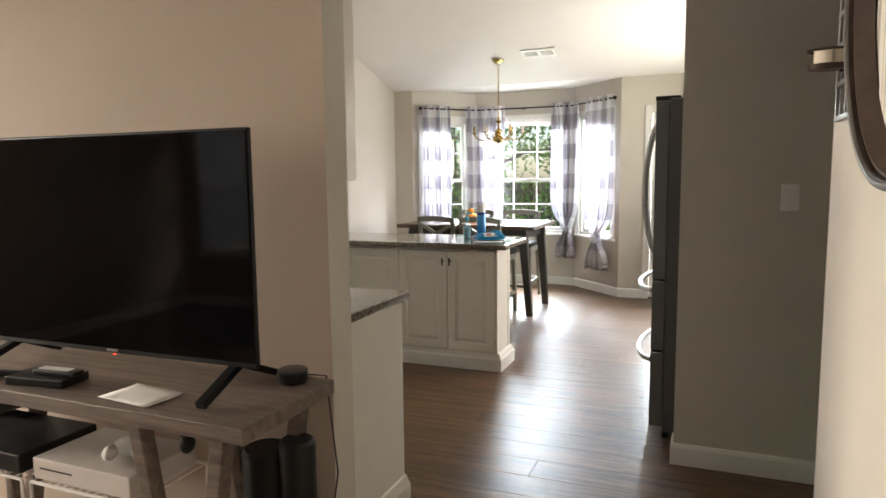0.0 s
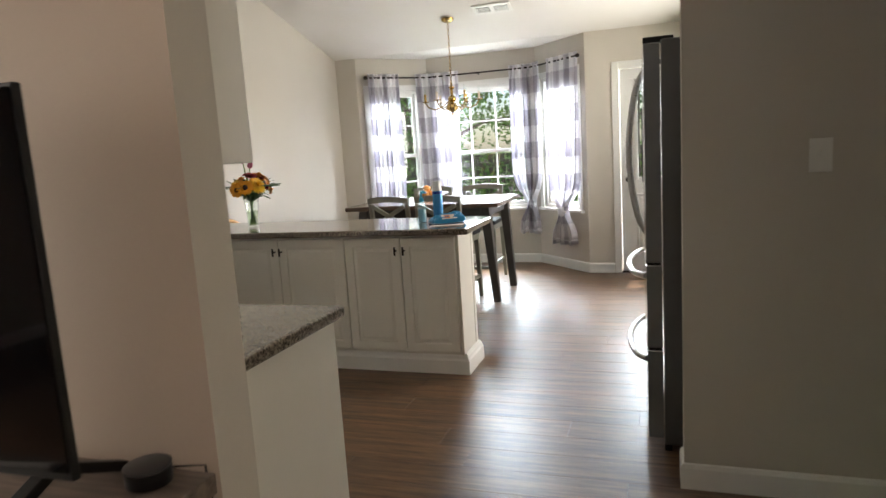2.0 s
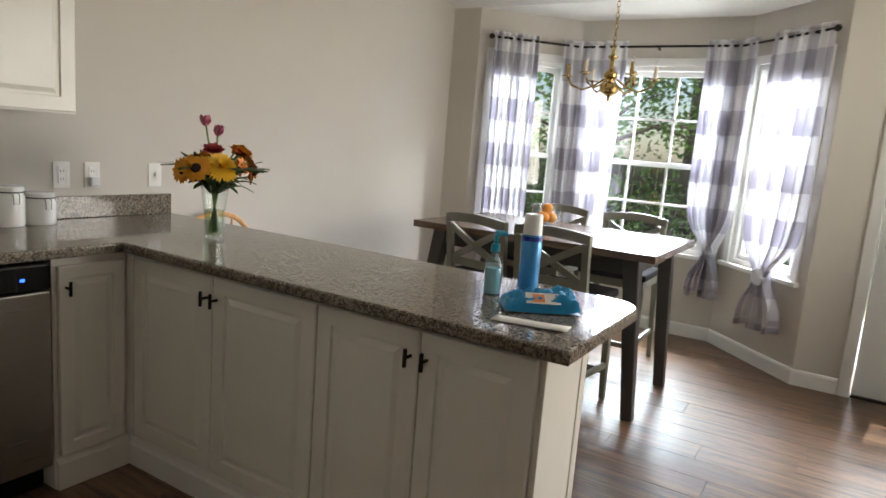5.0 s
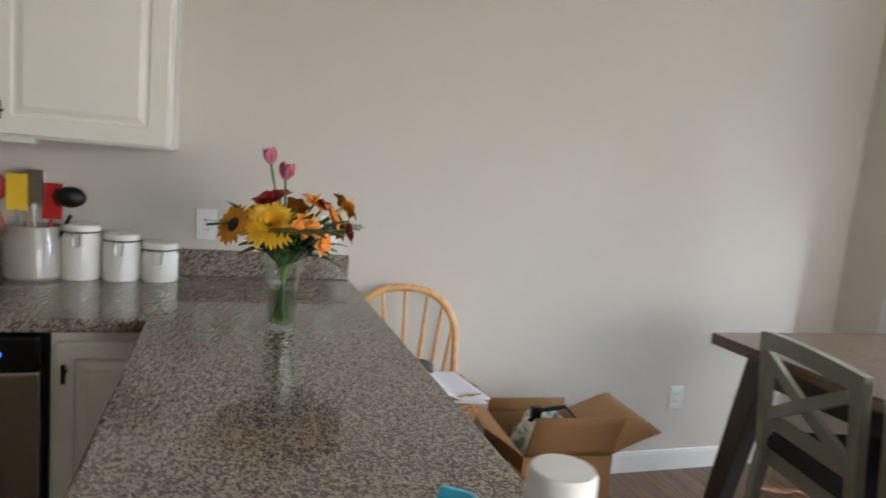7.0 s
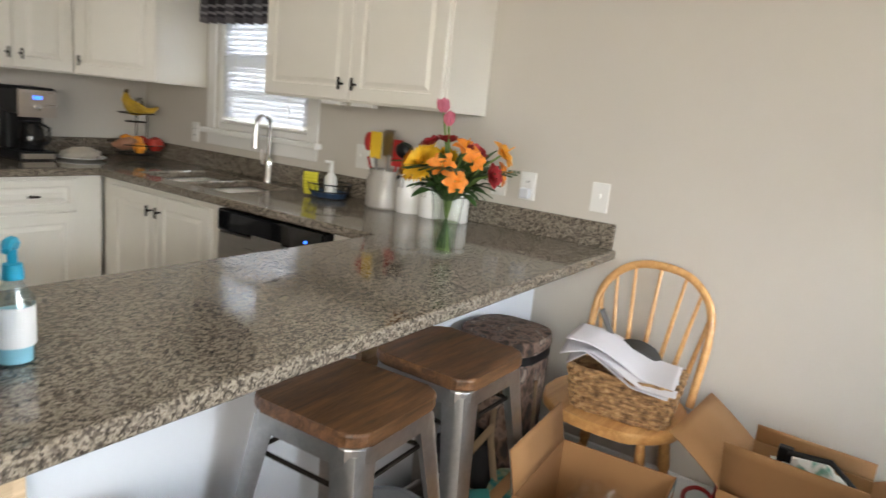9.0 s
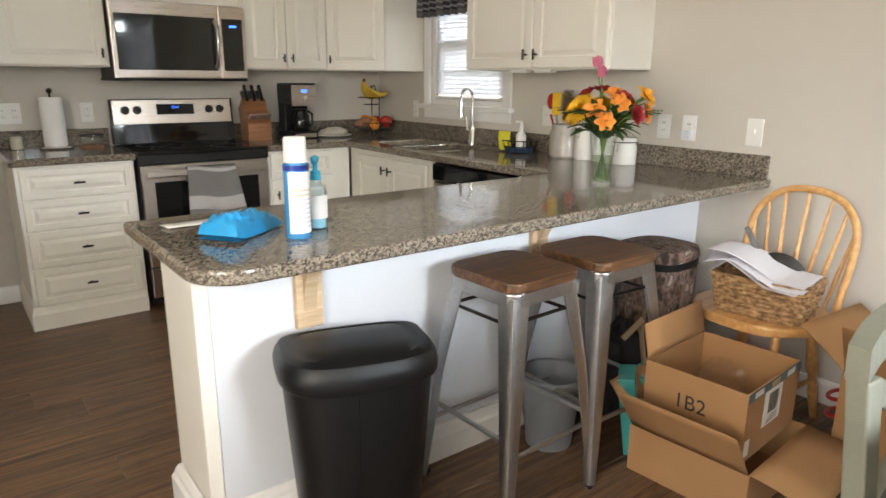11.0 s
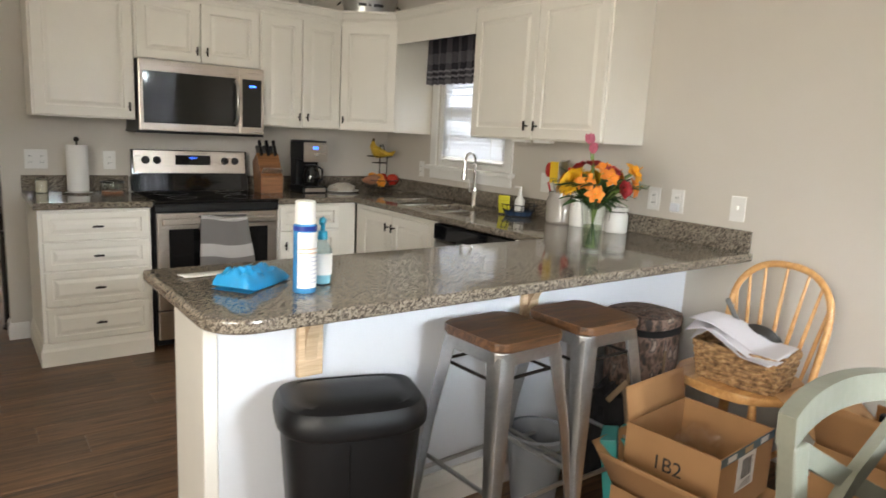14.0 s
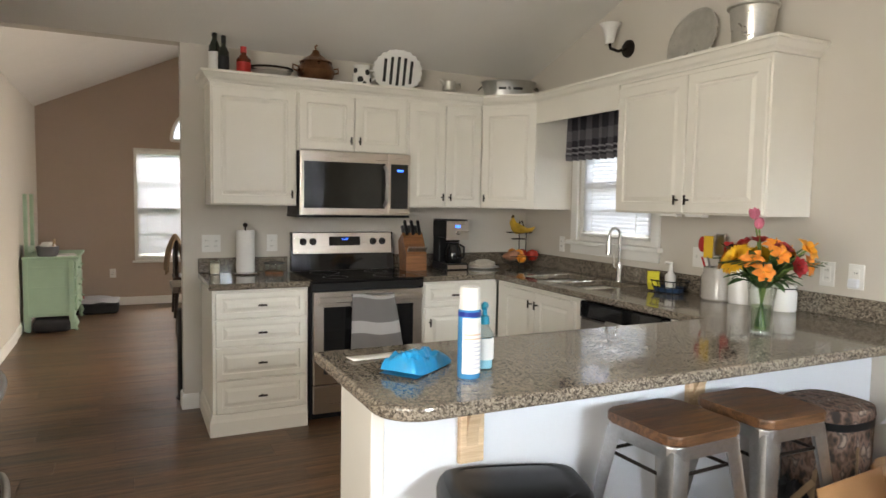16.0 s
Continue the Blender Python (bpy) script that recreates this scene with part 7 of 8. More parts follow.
# ---- Windsor chair with the basket ----
wc = thing("windsor_chair", pose(-3.245, 5.945, 0, 0, 0, -3) @ Matrix.Diagonal((1, 1, 1.035, 1)), "honey oak bow-back Windsor chair against the wall", "chair")
ang = np.linspace(0, 2 * math.pi, 41)[:-1]
so = [(0.225 * math.copysign(abs(math.cos(a)) ** 0.75, math.cos(a)), (0.235 - 0.035 * (math.cos(a) < 0) * abs(math.cos(a))) * math.copysign(abs(math.sin(a)) ** 0.75, math.sin(a))) for a in ang]
part("seat", prism(so, 0.415, 0.45, bevel=0.012), OAK, wc, smooth=True)
for x, y in ((0.15, 0.15), (0.15, -0.15), (-0.14, 0.13), (-0.14, -0.13)):
    a, b = Vector((x, y, 0.42)), Vector((x * 1.35, y * 1.35, 0))
    part("leg", tube([a, a.lerp(b, 0.3), a.lerp(b, 0.5), a.lerp(b, 0.55), a.lerp(b, 0.8), b], [0.014, 0.02, 0.022, 0.016, 0.019, 0.012], 10), OAK, wc, smooth=True)
for y in (0.17, -0.17):
    part("stretcher", tube([(0.18, y, 0.17), (0, y, 0.18), (-0.17, y * 0.95, 0.17)], [0.008, 0.013, 0.008], 8), OAK, wc, smooth=True)
part("stretcher", tube([(0.0, -0.17, 0.18), (0, 0, 0.18), (0.0, 0.17, 0.18)], [0.008, 0.013, 0.008], 8), OAK, wc, smooth=True)


def bow(s):
    a = math.pi * s
    y = 0.240 * math.copysign(abs(math.cos(a)) ** 0.8, math.cos(a)) * (0.84 + 0.16 * min(1, 1.6 * math.sin(a)))
    h = 0.432 * math.sin(a) ** 0.62
    return Vector((-0.165 - 0.22 * h, y, 0.445 + h))


part("bow", tube([bow(s) for s in np.linspace(0.0, 1.0, 41)], 0.0145, 10), OAK, wc, smooth=True)
for i in range(7):
    s = 0.20 + 0.6 * i / 6
    top = bow(s)
    b = Vector((-0.185, 0.15 * (1 - 2 * i / 6), 0.448))
    part("spindle", tube([b, b.lerp(top, 0.35), top], [0.007, 0.0095, 0.006], 8), OAK, wc, smooth=True)

bk_ = thing("wicker_basket", pose(-3.195, 5.98, 0.469, 0, 0, 6), "woven wicker basket of papers on the chair seat", "basket")
nb = 9
for i in range(nb):
    z = 0.008 + i * 0.0165
    k = 0.86 + 0.14 * i / nb
    pts = []
    for j in range(72):
        a = 2 * math.pi * j / 72
        r = 1 + 0.035 * math.sin(18 * a + math.pi * (i % 2))
        pts.append((0.125 * k * r * math.copysign(abs(math.cos(a)) ** 0.4, math.cos(a)), 0.175 * k * r * math.copysign(abs(math.sin(a)) ** 0.4, math.sin(a)), z))
    part("woven_strand", tube(pts, 0.0105, 6, closed=True), WICKER, bk_, smooth=True)
part("liner", loft([([(0.10 * math.copysign(abs(math.cos(a)) ** 0.4, math.cos(a)), 0.145 * math.copysign(abs(math.sin(a)) ** 0.4, math.sin(a))) for a in ang], 0.001), ([(0.113 * math.copysign(abs(math.cos(a)) ** 0.4, math.cos(a)), 0.163 * math.copysign(abs(math.sin(a)) ** 0.4, math.sin(a))) for a in ang], 0.12)]), WICKER, bk_)
pg = thing("paper_stack", pose(-3.175, 5.97, 0.618, 0, 0, 8), "loose large sheets of paper draped over the basket", "paper")
for k, (dx, dy, dz) in enumerate(((0, 0.0, 0.014), (0.025, -0.012, -0.002), (0.006, 0.008, 0.007))):
    def pf(u, v, k=k, dx=dx, dy=dy, dz=dz):
        x, y = (u - 0.5) * 0.235, (v - 0.5) * 0.35
        z = dz + 0.075 * (1 - v) - 0.06 * v * v + 0.009 * math.sin(v * 4.2 + u * 1.6 + k) * (0.35 + 0.65 * (1 - v)) + 0.014 * (u - 0.5) * math.sin(v * 5 + 0.6 * k)
        z -= 0.05 * max(0.0, 0.22 - v) * (1 + 6 * k * (u > 0.4) * (u - 0.4))
        return (x + dx - 0.03 * math.sin(v * 3 + k), y + dy, max(z, -0.012 + dz))
    thicken(part("sheet", sheet(pf, 16, 24), PAPERW, pg), 0.001)
pan = thing("frying_pan", pose(-3.325, 5.965, 0.53, 0, -66, 10), "dark frying pan standing in the basket, handle up", "pan")
part("pan", lathe([(0, 0), (0.075, 0), (0.09, 0.035), (0.086, 0.035), (0.072, 0.004), (0, 0.004)], 26, at=(0.06, 0, 0)), mat("dark_pan_metal", (0.06, 0.055, 0.05), 0.35, 0.6), pan, smooth=True)
part("handle", tube([(0.10, -0.07, 0.03), (0.16, -0.10, 0.045), (0.235, -0.13, 0.05)], 0.011, 8, flat=0.6), mat("pan_handle", (0.12, 0.115, 0.11), 0.4), pan, smooth=True)

# ---- dining set ----
TX0, TX1, TY0, TY1, TZ = -2.904, -1.435, 6.943, 7.92, 0.898
dt = thing("dining_table", pose(0, 0, 0), "counter-height dark wood dining table with splayed legs", "dining table")
for i in range(5):
    y0 = TY0 + (TY1 - TY0) * i / 5
    part("top_board", B(TX0, TX1, y0 + 0.0008, y0 + (TY1 - TY0) / 5 - 0.0008, TZ - 0.04, TZ, bevel=0.002), TABLEW, dt)
bm = bmesh.new()
for a in ((TX0 + 0.13, TX1 - 0.13, TY0 + 0.09, TY0 + 0.115), (TX0 + 0.13, TX1 - 0.13, TY1 - 0.115, TY1 - 0.09), (TX0 + 0.13, TX0 + 0.155, TY0 + 0.115, TY1 - 0.115), (TX1 - 0.155, TX1 - 0.13, TY0 + 0.115, TY1 - 0.115)):
    box(bm, *a, TZ - 0.135, TZ - 0.041)
part("apron", bm, TABLEL, dt)
for x, xf in ((TX0 + 0.15, TX0 + 0.03), (TX1 - 0.14, TX1 - 0.05)):
    for y, yf in ((TY0 + 0.115, TY0 + 0.05), (TY1 - 0.115, TY1 - 0.25)):
        part("leg", bar((x, y, TZ - 0.041), (xf, yf, 0.002), 0.085, 0.085, bevel=0.005, w2=0.06, h2=0.06), TABLEL, dt)


def cross_chair(m, label, mt):
    """A counter-height chair with a curved top rail and a crossed back; it faces +y."""
    c = thing("dining_chair", m, label, "dining chair", "cross-back chairs round the table")
    w = 0.222
    part("seat", B(-w, w, -0.19, 0.22, 0.60, 0.645, bevel=0.012), CLOTHB, c, "dark padded seat")
    part("seat_rail", B(-w + 0.01, w - 0.01, -0.18, 0.21, 0.545, 0.599, bevel=0.004), mt, c)
    for s in (-1, 1):
        part("front_leg", bar((s * (w - 0.03), 0.18, 0.55), (s * (w - 0.02), 0.20, 0), 0.042, 0.042, bevel=0.004, w2=0.032, h2=0.032), mt, c)
        part("back_post", bar((s * (w - 0.022), -0.185, 0.58), (s * (w - 0.022), -0.225, 0.926), 0.04, 0.032, bevel=0.004), mt, c)
        part("back_leg", bar((s * (w - 0.022), -0.185, 0.58), (s * (w - 0.01), -0.235, 0), 0.042, 0.036, bevel=0.004, w2=0.03, h2=0.03), mt, c)
        part("footrest", bar((s * (w - 0.02), 0.19, 0.2), (s * (w - 0.02), -0.21, 0.2), 0.02, 0.03), mt, c)
    part("footrest", bar((-w + 0.02, 0.19, 0.16), (w - 0.02, 0.19, 0.16), 0.02, 0.032), mt, c)
    arc_ = lambda u, y: y - 0.035 * (1 - (2 * u - 1) ** 2)
    bm = bmesh.new()
    rows = []
    for i in range(15):
        u = i / 14
        x = -w + 2 * w * u
        y = arc_(u, -0.225)
        z = 0.922 + 0.022 * (1 - (2 * u - 1) ** 2)
        rows.append([bm.verts.new(v) for v in ((x, y - 0.016, z), (x, y + 0.016, z), (x, y + 0.012, z + 0.052), (x, y - 0.018, z + 0.052))])
    for a, b in zip(rows, rows[1:]):
        for k in range(4):
            bm.faces.new((a[k], a[(k + 1) % 4], b[(k + 1) % 4], b[k]))
    bm.faces.new(rows[0]), bm.faces.new(rows[-1])
    part("top_rail", bm, mt, c)
    part("lower_rail", bar((-w + 0.04, -0.197, 0.70), (w - 0.04, -0.197, 0.70), 0.022, 0.045, bevel=0.003), mt, c)
    for s in (-1, 1):
        pts = [Vector((s * (-w + 0.045), -0.20, 0.715)), Vector((0, -0.228 - 0.004 * s, 0.81)), Vector((s * (w - 0.045), -0.232, 0.906))]
        bm = bmesh.new()
        for a, b in zip(pts, pts[1:]):
            bar(a, b, 0.020, 0.036, bm)
        part("cross_brace", bm, mt, c)
    return c


ch = cross_chair(pose(-1.92, 7.045, 0, 0, 0, -6), "sage-painted cross-back chair pushed up to the table", SAGE)
copy_thing(ch, pose(-2.385, 7.10, 0, 0, 0, -12))
copy_thing(ch, pose(-1.90, 7.99, 0, 0, 0, 181))
copy_thing(ch, pose(-2.46, 7.96, 0, 0, 0, 178))
gb = thing("glass_bowl", at(-2.334, 7.66, TZ + 0.001), "clear glass bowl of oranges on the dining table", "bowl")
part("bowl", lathe([(0, 0), (0.05, 0), (0.095, 0.05), (0.10, 0.13), (0.097, 0.13), (0.09, 0.052), (0.045, 0.006), (0, 0.006)], 28), VASEG, gb, smooth=True)
for x, y, z in ((0.035, 0.0, 0.048), (-0.035, 0.02, 0.048), (0.0, -0.045, 0.05), (0.0, 0.0, 0.105)):
    tagged(part("orange", ball(0.037, (0, 0, 0), (1, 1, 0.95), 16), ORANGE, m=at(-2.334 + x, 7.66 + y, TZ + z), smooth=True), "bright orange in the glass bowl", "fruit")

CHX, CHY = -2.03, 7.72
cz = vault(CHY)
cd = thing("chandelier", pose(CHX, CHY, 0), "antique brass candle chandelier on a long chain", "chandelier")
part("canopy", lathe([(0, cz + 0.006), (0.062, cz - 0.004), (0.055, cz - 0.03), (0.02, cz - 0.045), (0, cz - 0.045)], 24), BRASS, cd, smooth=True)
n = 24
z0, z1 = 2.03, cz - 0.04
link = tube([(0.009 * math.cos(a), 0, 0.020 * math.sin(a)) for a in np.linspace(0, 2 * math.pi, 13)[:-1]], 0.0028, 6, closed=True)
l0 = part("chain_link", link, BRASS, cd, m=pose(0, 0, z0))
for i in range(1, int((z1 - z0) / 0.033) + 1):
    o = l0.copy()
    scene.collection.objects.link(o)
    o.matrix_basis = pose(0, 0, z0 + i * 0.033, 0, 0, 90 * (i % 2))
part("column", lathe([(0, 1.735), (0.018, 1.74), (0.055, 1.765), (0.062, 1.79), (0.05, 1.815), (0.018, 1.83), (0.022, 1.845), (0.042, 1.86), (0.045, 1.875), (0.03, 1.895), (0.013, 1.905), (0.012, 1.96), (0.028, 1.975), (0.03, 1.985), (0.012, 1.995), (0.008, 2.03), (0, 2.03)], 26), BRASS, cd, smooth=True)
part("finial", ball(0.014, (0, 0, 1.724)), BRASS, cd, smooth=True)
for i in range(6):
    a = math.pi / 3 * i + 0.25
    c, s = math.cos(a), math.sin(a)
    P = lambda r, z: (r * c, r * s, z)
    arm = part("arm", tube([P(0.035, 1.85), P(0.10, 1.80), P(0.17, 1.775), P(0.235, 1.80), P(0.265, 1.845)], 0.0065, 8), BRASS, cd, smooth=True)
    part("drip_pan", lathe([(0, 1.843), (0.034, 1.85), (0.036, 1.856), (0, 1.852)], 18, at=P(0.265, 0)), BRASS, arm, smooth=True)
    part("candle_sleeve", lathe([(0, 1.853), (0.012, 1.853), (0.012, 1.93), (0, 1.93)], 12, at=P(0.265, 0)), BRASS if i % 2 else WAX, arm, smooth=True)
    part("bulb", lathe([(0.006, 1.93), (0.013, 1.95), (0.010, 1.97), (0, 1.99)], 12, at=P(0.265, 0)), VASEG, arm, smooth=True)

# ---- living room ----
SX0, SX1, SY0, SY1, SZ = -2.40, -0.885, 1.985, 2.39, 0.80
ts = thing("media_console", pose(0, 0, 0), "weathered grey wood television console on V-shaped legs", "tv stand")
part("top", B(SX0, SX1, SY0, SY1, SZ - 0.042, SZ, bevel=0.003), STAND, ts)
for xc in (-1.11, -2.2):
    for y in (SY0 + 0.035, SY1 - 0.04):
        for s in (-1, 1):
            part("leg", bar((xc + s * 0.135, y, SZ - 0.043), (xc + s * 0.012, y, 0.004), 0.04, 0.045, bevel=0.003), STAND, ts)
    part("cross_rail", bar((xc, SY0 + 0.06, 0.03), (xc, SY1 - 0.06, 0.03), 0.04, 0.04), STAND, ts)
part("low_shelf", B(SX0 + 0.15, SX1 - 0.15, SY0 + 0.06, SY1 - 0.065, 0.15, 0.175, bevel=0.003), STAND, ts)

tv = thing("television", pose(-1.51, 2.18, SZ, 0, 0, 1.0), "large black flat television on two splayed feet", "television")
part("cabinet", B(-0.512, 0.512, 0.0, 0.016, 0.074, 0.714, bevel=0.003), BLACKP, tv)
part("screen", B(-0.507, 0.507, -0.003, -0.0005, 0.09, 0.707), SCREEN, tv, "dark glossy screen")
part("rear_housing", B(-0.40, 0.40, 0.0165, 0.055, 0.10, 0.50, bevel=0.01), BLACKP, tv)
part("badge", B(-0.02, 0.02, -0.004, -0.0006, 0.080, 0.087), STEEL, tv)
part("standby_light", B(0.005, 0.012, -0.0045, -0.001, 0.072, 0.0745), REDLED, tv)
for s in (-1, 1):
    bm = bmesh.new()
    bar((s * 0.43, 0.03, 0.076), (s * 0.44, -0.14, 0.012), 0.03, 0.02, bm, bevel=0.003)
    bar((s * 0.43, 0.03, 0.076), (s * 0.44, 0.17, 0.012), 0.03, 0.02, bm, bevel=0.003)
    part("foot", bm, BLACKP, tv)
t = thing("cable_box", pose(-1.66, 2.08, SZ + 0.001, 0, 0, 8), "small black set-top box with a remote on it", "cable box")
part("box", B(-0.10, 0.10, -0.05, 0.05, 0, 0.025, bevel=0.004), BLACKP, t)
t = thing("remote_control", pose(-1.62, 2.085, SZ + 0.027, 0, 0, 5), "black remote control with pale buttons", "remote control")
part("body", B(-0.075, 0.075, -0.02, 0.02, 0, 0.014, bevel=0.004), BLACKP, t)
for i in range(8):
    for j in range(3):
        part("button", B(-0.06 + i * 0.014, -0.051 + i * 0.014, -0.013 + j * 0.010, -0.007 + j * 0.010, 0.0142, 0.0165), PAPER, t)
t = thing("game_remote", pose(-1.84, 2.05, SZ + 0.001, 0, 0, 18), "dark wand-shaped remote with a pale tip", "remote control")
part("body", tube([(-0.10, 0, 0.012), (0.0, 0.0, 0.014), (0.09, 0, 0.012)], [0.008, 0.013, 0.012], 8), BLACKP, t, smooth=True)
part("tip", tube([(-0.10, 0, 0.012), (-0.13, 0, 0.011)], 0.009, 8), PAPER, t, smooth=True)
tagged(thicken(part("paper_note", sheet(lambda u, v: (0.19 * (u - 0.5), 0.12 * (v - 0.5), 0.002 + 0.01 * max(0, v - 0.8)), 6, 6), PAPER, m=pose(-1.30, 2.08, SZ + 0.001, 0, 0, -6)), 0.001), "sheet of white note paper on the console", "paper")
t = thing("smart_speaker", pose(-0.985, 2.33, SZ + 0.001), "low round black smart speaker on the console", "speaker")
part("body", lathe([(0, 0), (0.04, 0), (0.042, 0.004), (0.042, 0.028), (0, 0.028)], 28), BLACKP, t, smooth=True)
part("top_ring", lathe([(0, 0.0285), (0.038, 0.0285), (0.042, 0.031), (0.0425, 0.036), (0.039, 0.038), (0, 0.037)], 28), mat("speaker_grey", (0.05, 0.05, 0.055), 0.4), t, smooth=True)
part("cord", tube([(0.0, 0.04, 0.01), (0.06, 0.08, 0.0), (0.075, 0.08, -0.15), (0.085, 0.09, -0.3), (0.06, 0.09, -0.45), (0.02, 0.1, -0.6)], 0.0025, 6), BLACKP, t, smooth=True)


def wire_rack(m, w, d, h):
    t = thing("wire_shelf", m, "white coated wire shelf under the console top", "wire shelf", "white wire shelves")
    for x in (0, w):
        for y in (0, d):
            part("wire_leg", tube([(x, y, 0), (x, y, h)], 0.005, 8), WHITE, t)
    for y in (0, d):
        part("rail", tube([(0, y, h), (w, y, h)], 0.005, 8), WHITE, t)
    for i in range(14):
        x = w * i / 13
        part("wire", tube([(x, 0, h), (x, d, h)], 0.0022, 5), WHITE, t)
    return t


wire_rack(pose(-2.25, 2.04, 0.176), 0.50, 0.28, 0.33)
wire_rack(pose(-1.71, 2.04, 0.176), 0.40, 0.28, 0.33)
t = thing("game_console", pose(-1.71, 2.05, 0.512), "white game console on a wire shelf", "game console")
part("body", B(0.0, 0.38, 0, 0.25, 0, 0.065, bevel=0.004), mat("white_console_plastic", (0.72, 0.66, 0.62), 0.4), t)
part("disc_slot", B(0.03, 0.16, -0.0015, 0.0002, 0.034, 0.038), INK, t)
t = thing("game_controller", pose(-1.45, 2.16, 0.578, 0, 0, 30), "white game controller lying on the console", "controller")
part("shell", ball(0.035, (0, 0, 0.028), (1.2, 0.9, 0.8), 16), PAPER, t, smooth=True)
for s in (-1, 1):
    part("grip", ball(0.026, (s * 0.04, -0.03, 0.024), (0.8, 1.4, 0.8), 12), PAPER, t, smooth=True)
t = thing("headset", pose(-1.36, 2.2, 0.578, 0, 0, 10), "black headset lying on the white console", "headset")
part("band", tube([(0.07 * math.cos(a), 0.02, 0.02 + 0.06 * math.sin(a)) for a in np.linspace(0, math.pi, 13)], 0.008, 8), BLACKP, t, smooth=True)
for s in (-1, 1):
    part("ear_cup", ball(0.03, (s * 0.07, 0.02, 0.03), (0.6, 1, 1), 12), BLACKP, t, smooth=True)
t = thing("media_player", pose(-2.27, 2.05, 0.512), "wide black media player on a wire shelf", "media player")
part("body", B(0.0, 0.50, 0, 0.27, 0, 0.06, bevel=0.005), BLACKP, t)
for i, (x, h, c) in enumerate(((0.0, 0.20, (0.55, 0.56, 0.6)), (0.03, 0.17, (0.25, 0.38, 0.22)), (0.06, 0.18, (0.12, 0.2, 0.35)), (0.09, 0.17, (0.5, 0.5, 0.52)), (0.12, 0.165, (0.14, 0.14, 0.15)))):
    t = thing("game_case", pose(-2.30 + x, 2.24, 0.574), "upright plastic game case behind the player", "game case", "game cases under the console")
    part("case", B(0, 0.022, 0, 0.13, 0, h, bevel=0.002), mat("case_plastic", c, 0.4), t)
for x, r, h in ((-0.965, 0.052, 0.64), (-1.075, 0.07, 0.60)):
    t = thing("tower_speaker", pose(x, 2.31, 0), "slim black tower speaker under the console", "speaker")
    part("cabinet", lathe([(0, 0), (r, 0), (r, h - 0.01), (r - 0.008, h), (0, h)], 24), BLACKP, t, smooth=True)
    part("foot_ring", lathe([(0, 0), (r + 0.012, 0), (r + 0.01, 0.015), (0, 0.016)], 24), BLACKP, t, smooth=True)

# round plank plaque in a barrel hoop, over a lattice
mr = thing("wall_plaque", pose(0.371, 1.752, 1.672), "round whitewashed plank plaque in a deep dark barrel hoop", "wall decor")
R = 0.300
part("hoop", move(lathe([(R, 0), (R + 0.012, 0), (R + 0.015, 0.066), (R + 0.002, 0.066), (R, 0)], 72), pose(-0.001, 0, 0, 0, -90)), FRAMEM, mr, "dark weathered metal hoop", smooth=True)
part("hoop_edge", tube([(-0.067, (R + 0.009) * math.cos(a), (R + 0.009) * math.sin(a)) for a in np.linspace(0, 2 * math.pi, 73)[:-1]], 0.0055, 8, closed=True), LATT, mr, "worn bright hoop edge", smooth=True)
part("inner_lip", move(lathe([(R - 0.018, 0.034), (R - 0.0005, 0.034), (R - 0.0005, 0.060), (R - 0.005, 0.060), (R - 0.018, 0.034)], 72), pose(-0.001, 0, 0, 0, -90)), mat("brown_hoop_lip", (0.07, 0.045, 0.032), 0.6, var=0.4, scale=18, bump=0.2), mr, smooth=True)
for i, (a, b) in enumerate(((-0.299, -0.21), (-0.21, -0.135), (-0.135, -0.035), (-0.035, 0.05), (0.05, 0.13), (0.13, 0.222), (0.222, 0.299))):
    ys = np.linspace(a + 0.0012, b - 0.0012, 9)
    zs = [math.sqrt(max(0.0004, (R - 0.001) ** 2 - y * y)) for y in ys]
    out = list(zip(ys, zs)) + [(y, -z) for y, z in reversed(list(zip(ys, zs)))]
    dpt = 0.030 + 0.0015 * (i % 3)
    part("plank", move(prism([(y, z) for y, z in out], 0, dpt), Matrix(((0, 0, -1, -0.002), (1, 0, 0, 0), (0, 1, 0, 0), (0, 0, 0, 1)))), WHITEWASH, mr)
la = thing("metal_lattice", pose(0.370, 1.752, 1.667), "pewter lattice wall panel behind the round plaque", "wall decor")
for y in (-0.70, -0.655, -0.60, -0.54, -0.40, 0.40, 0.54, 0.60, 0.655, 0.70):
    part("upright", bar((-0.010, y, -0.172), (-0.010, y, 0.105), 0.012, 0.010), LATT, la)
for z in (-0.172, -0.10, -0.02, 0.045, 0.105):
    part("crossbar", bar((-0.012, -0.706, z), (-0.012, 0.706, z), 0.012, 0.010), LATT, la)
hc = thing("candle_holder", pose(0.368, 2.25, 1.592) @ Matrix.Diagonal((0.72, 0.6, 0.62, 1)), "dark bracket holding a short cream candle", "candle holder")
part("arm", bar((0.0, 0, -0.03), (-0.06, 0, -0.03), 0.012, 0.012), FRAMEM, hc)
part("dish", lathe([(0, -0.028), (0.045, -0.028), (0.05, -0.012), (0.046, -0.012), (0.042, -0.022), (0, -0.022)], 22, at=(-0.085, 0, 0)), FRAMEM, hc, smooth=True)
part("candle", lathe([(0, -0.0215), (0.034, -0.0215), (0.034, 0.035), (0, 0.033)], 22, at=(-0.085, 0, 0)), WAX, hc, smooth=True)
part("ring", tube([(-0.085 + 0.048 * math.cos(a), 0.048 * math.sin(a), 0.03) for a in np.linspace(0, 2 * math.pi, 25)[:-1]], 0.004, 6, closed=True), FRAMEM, hc)

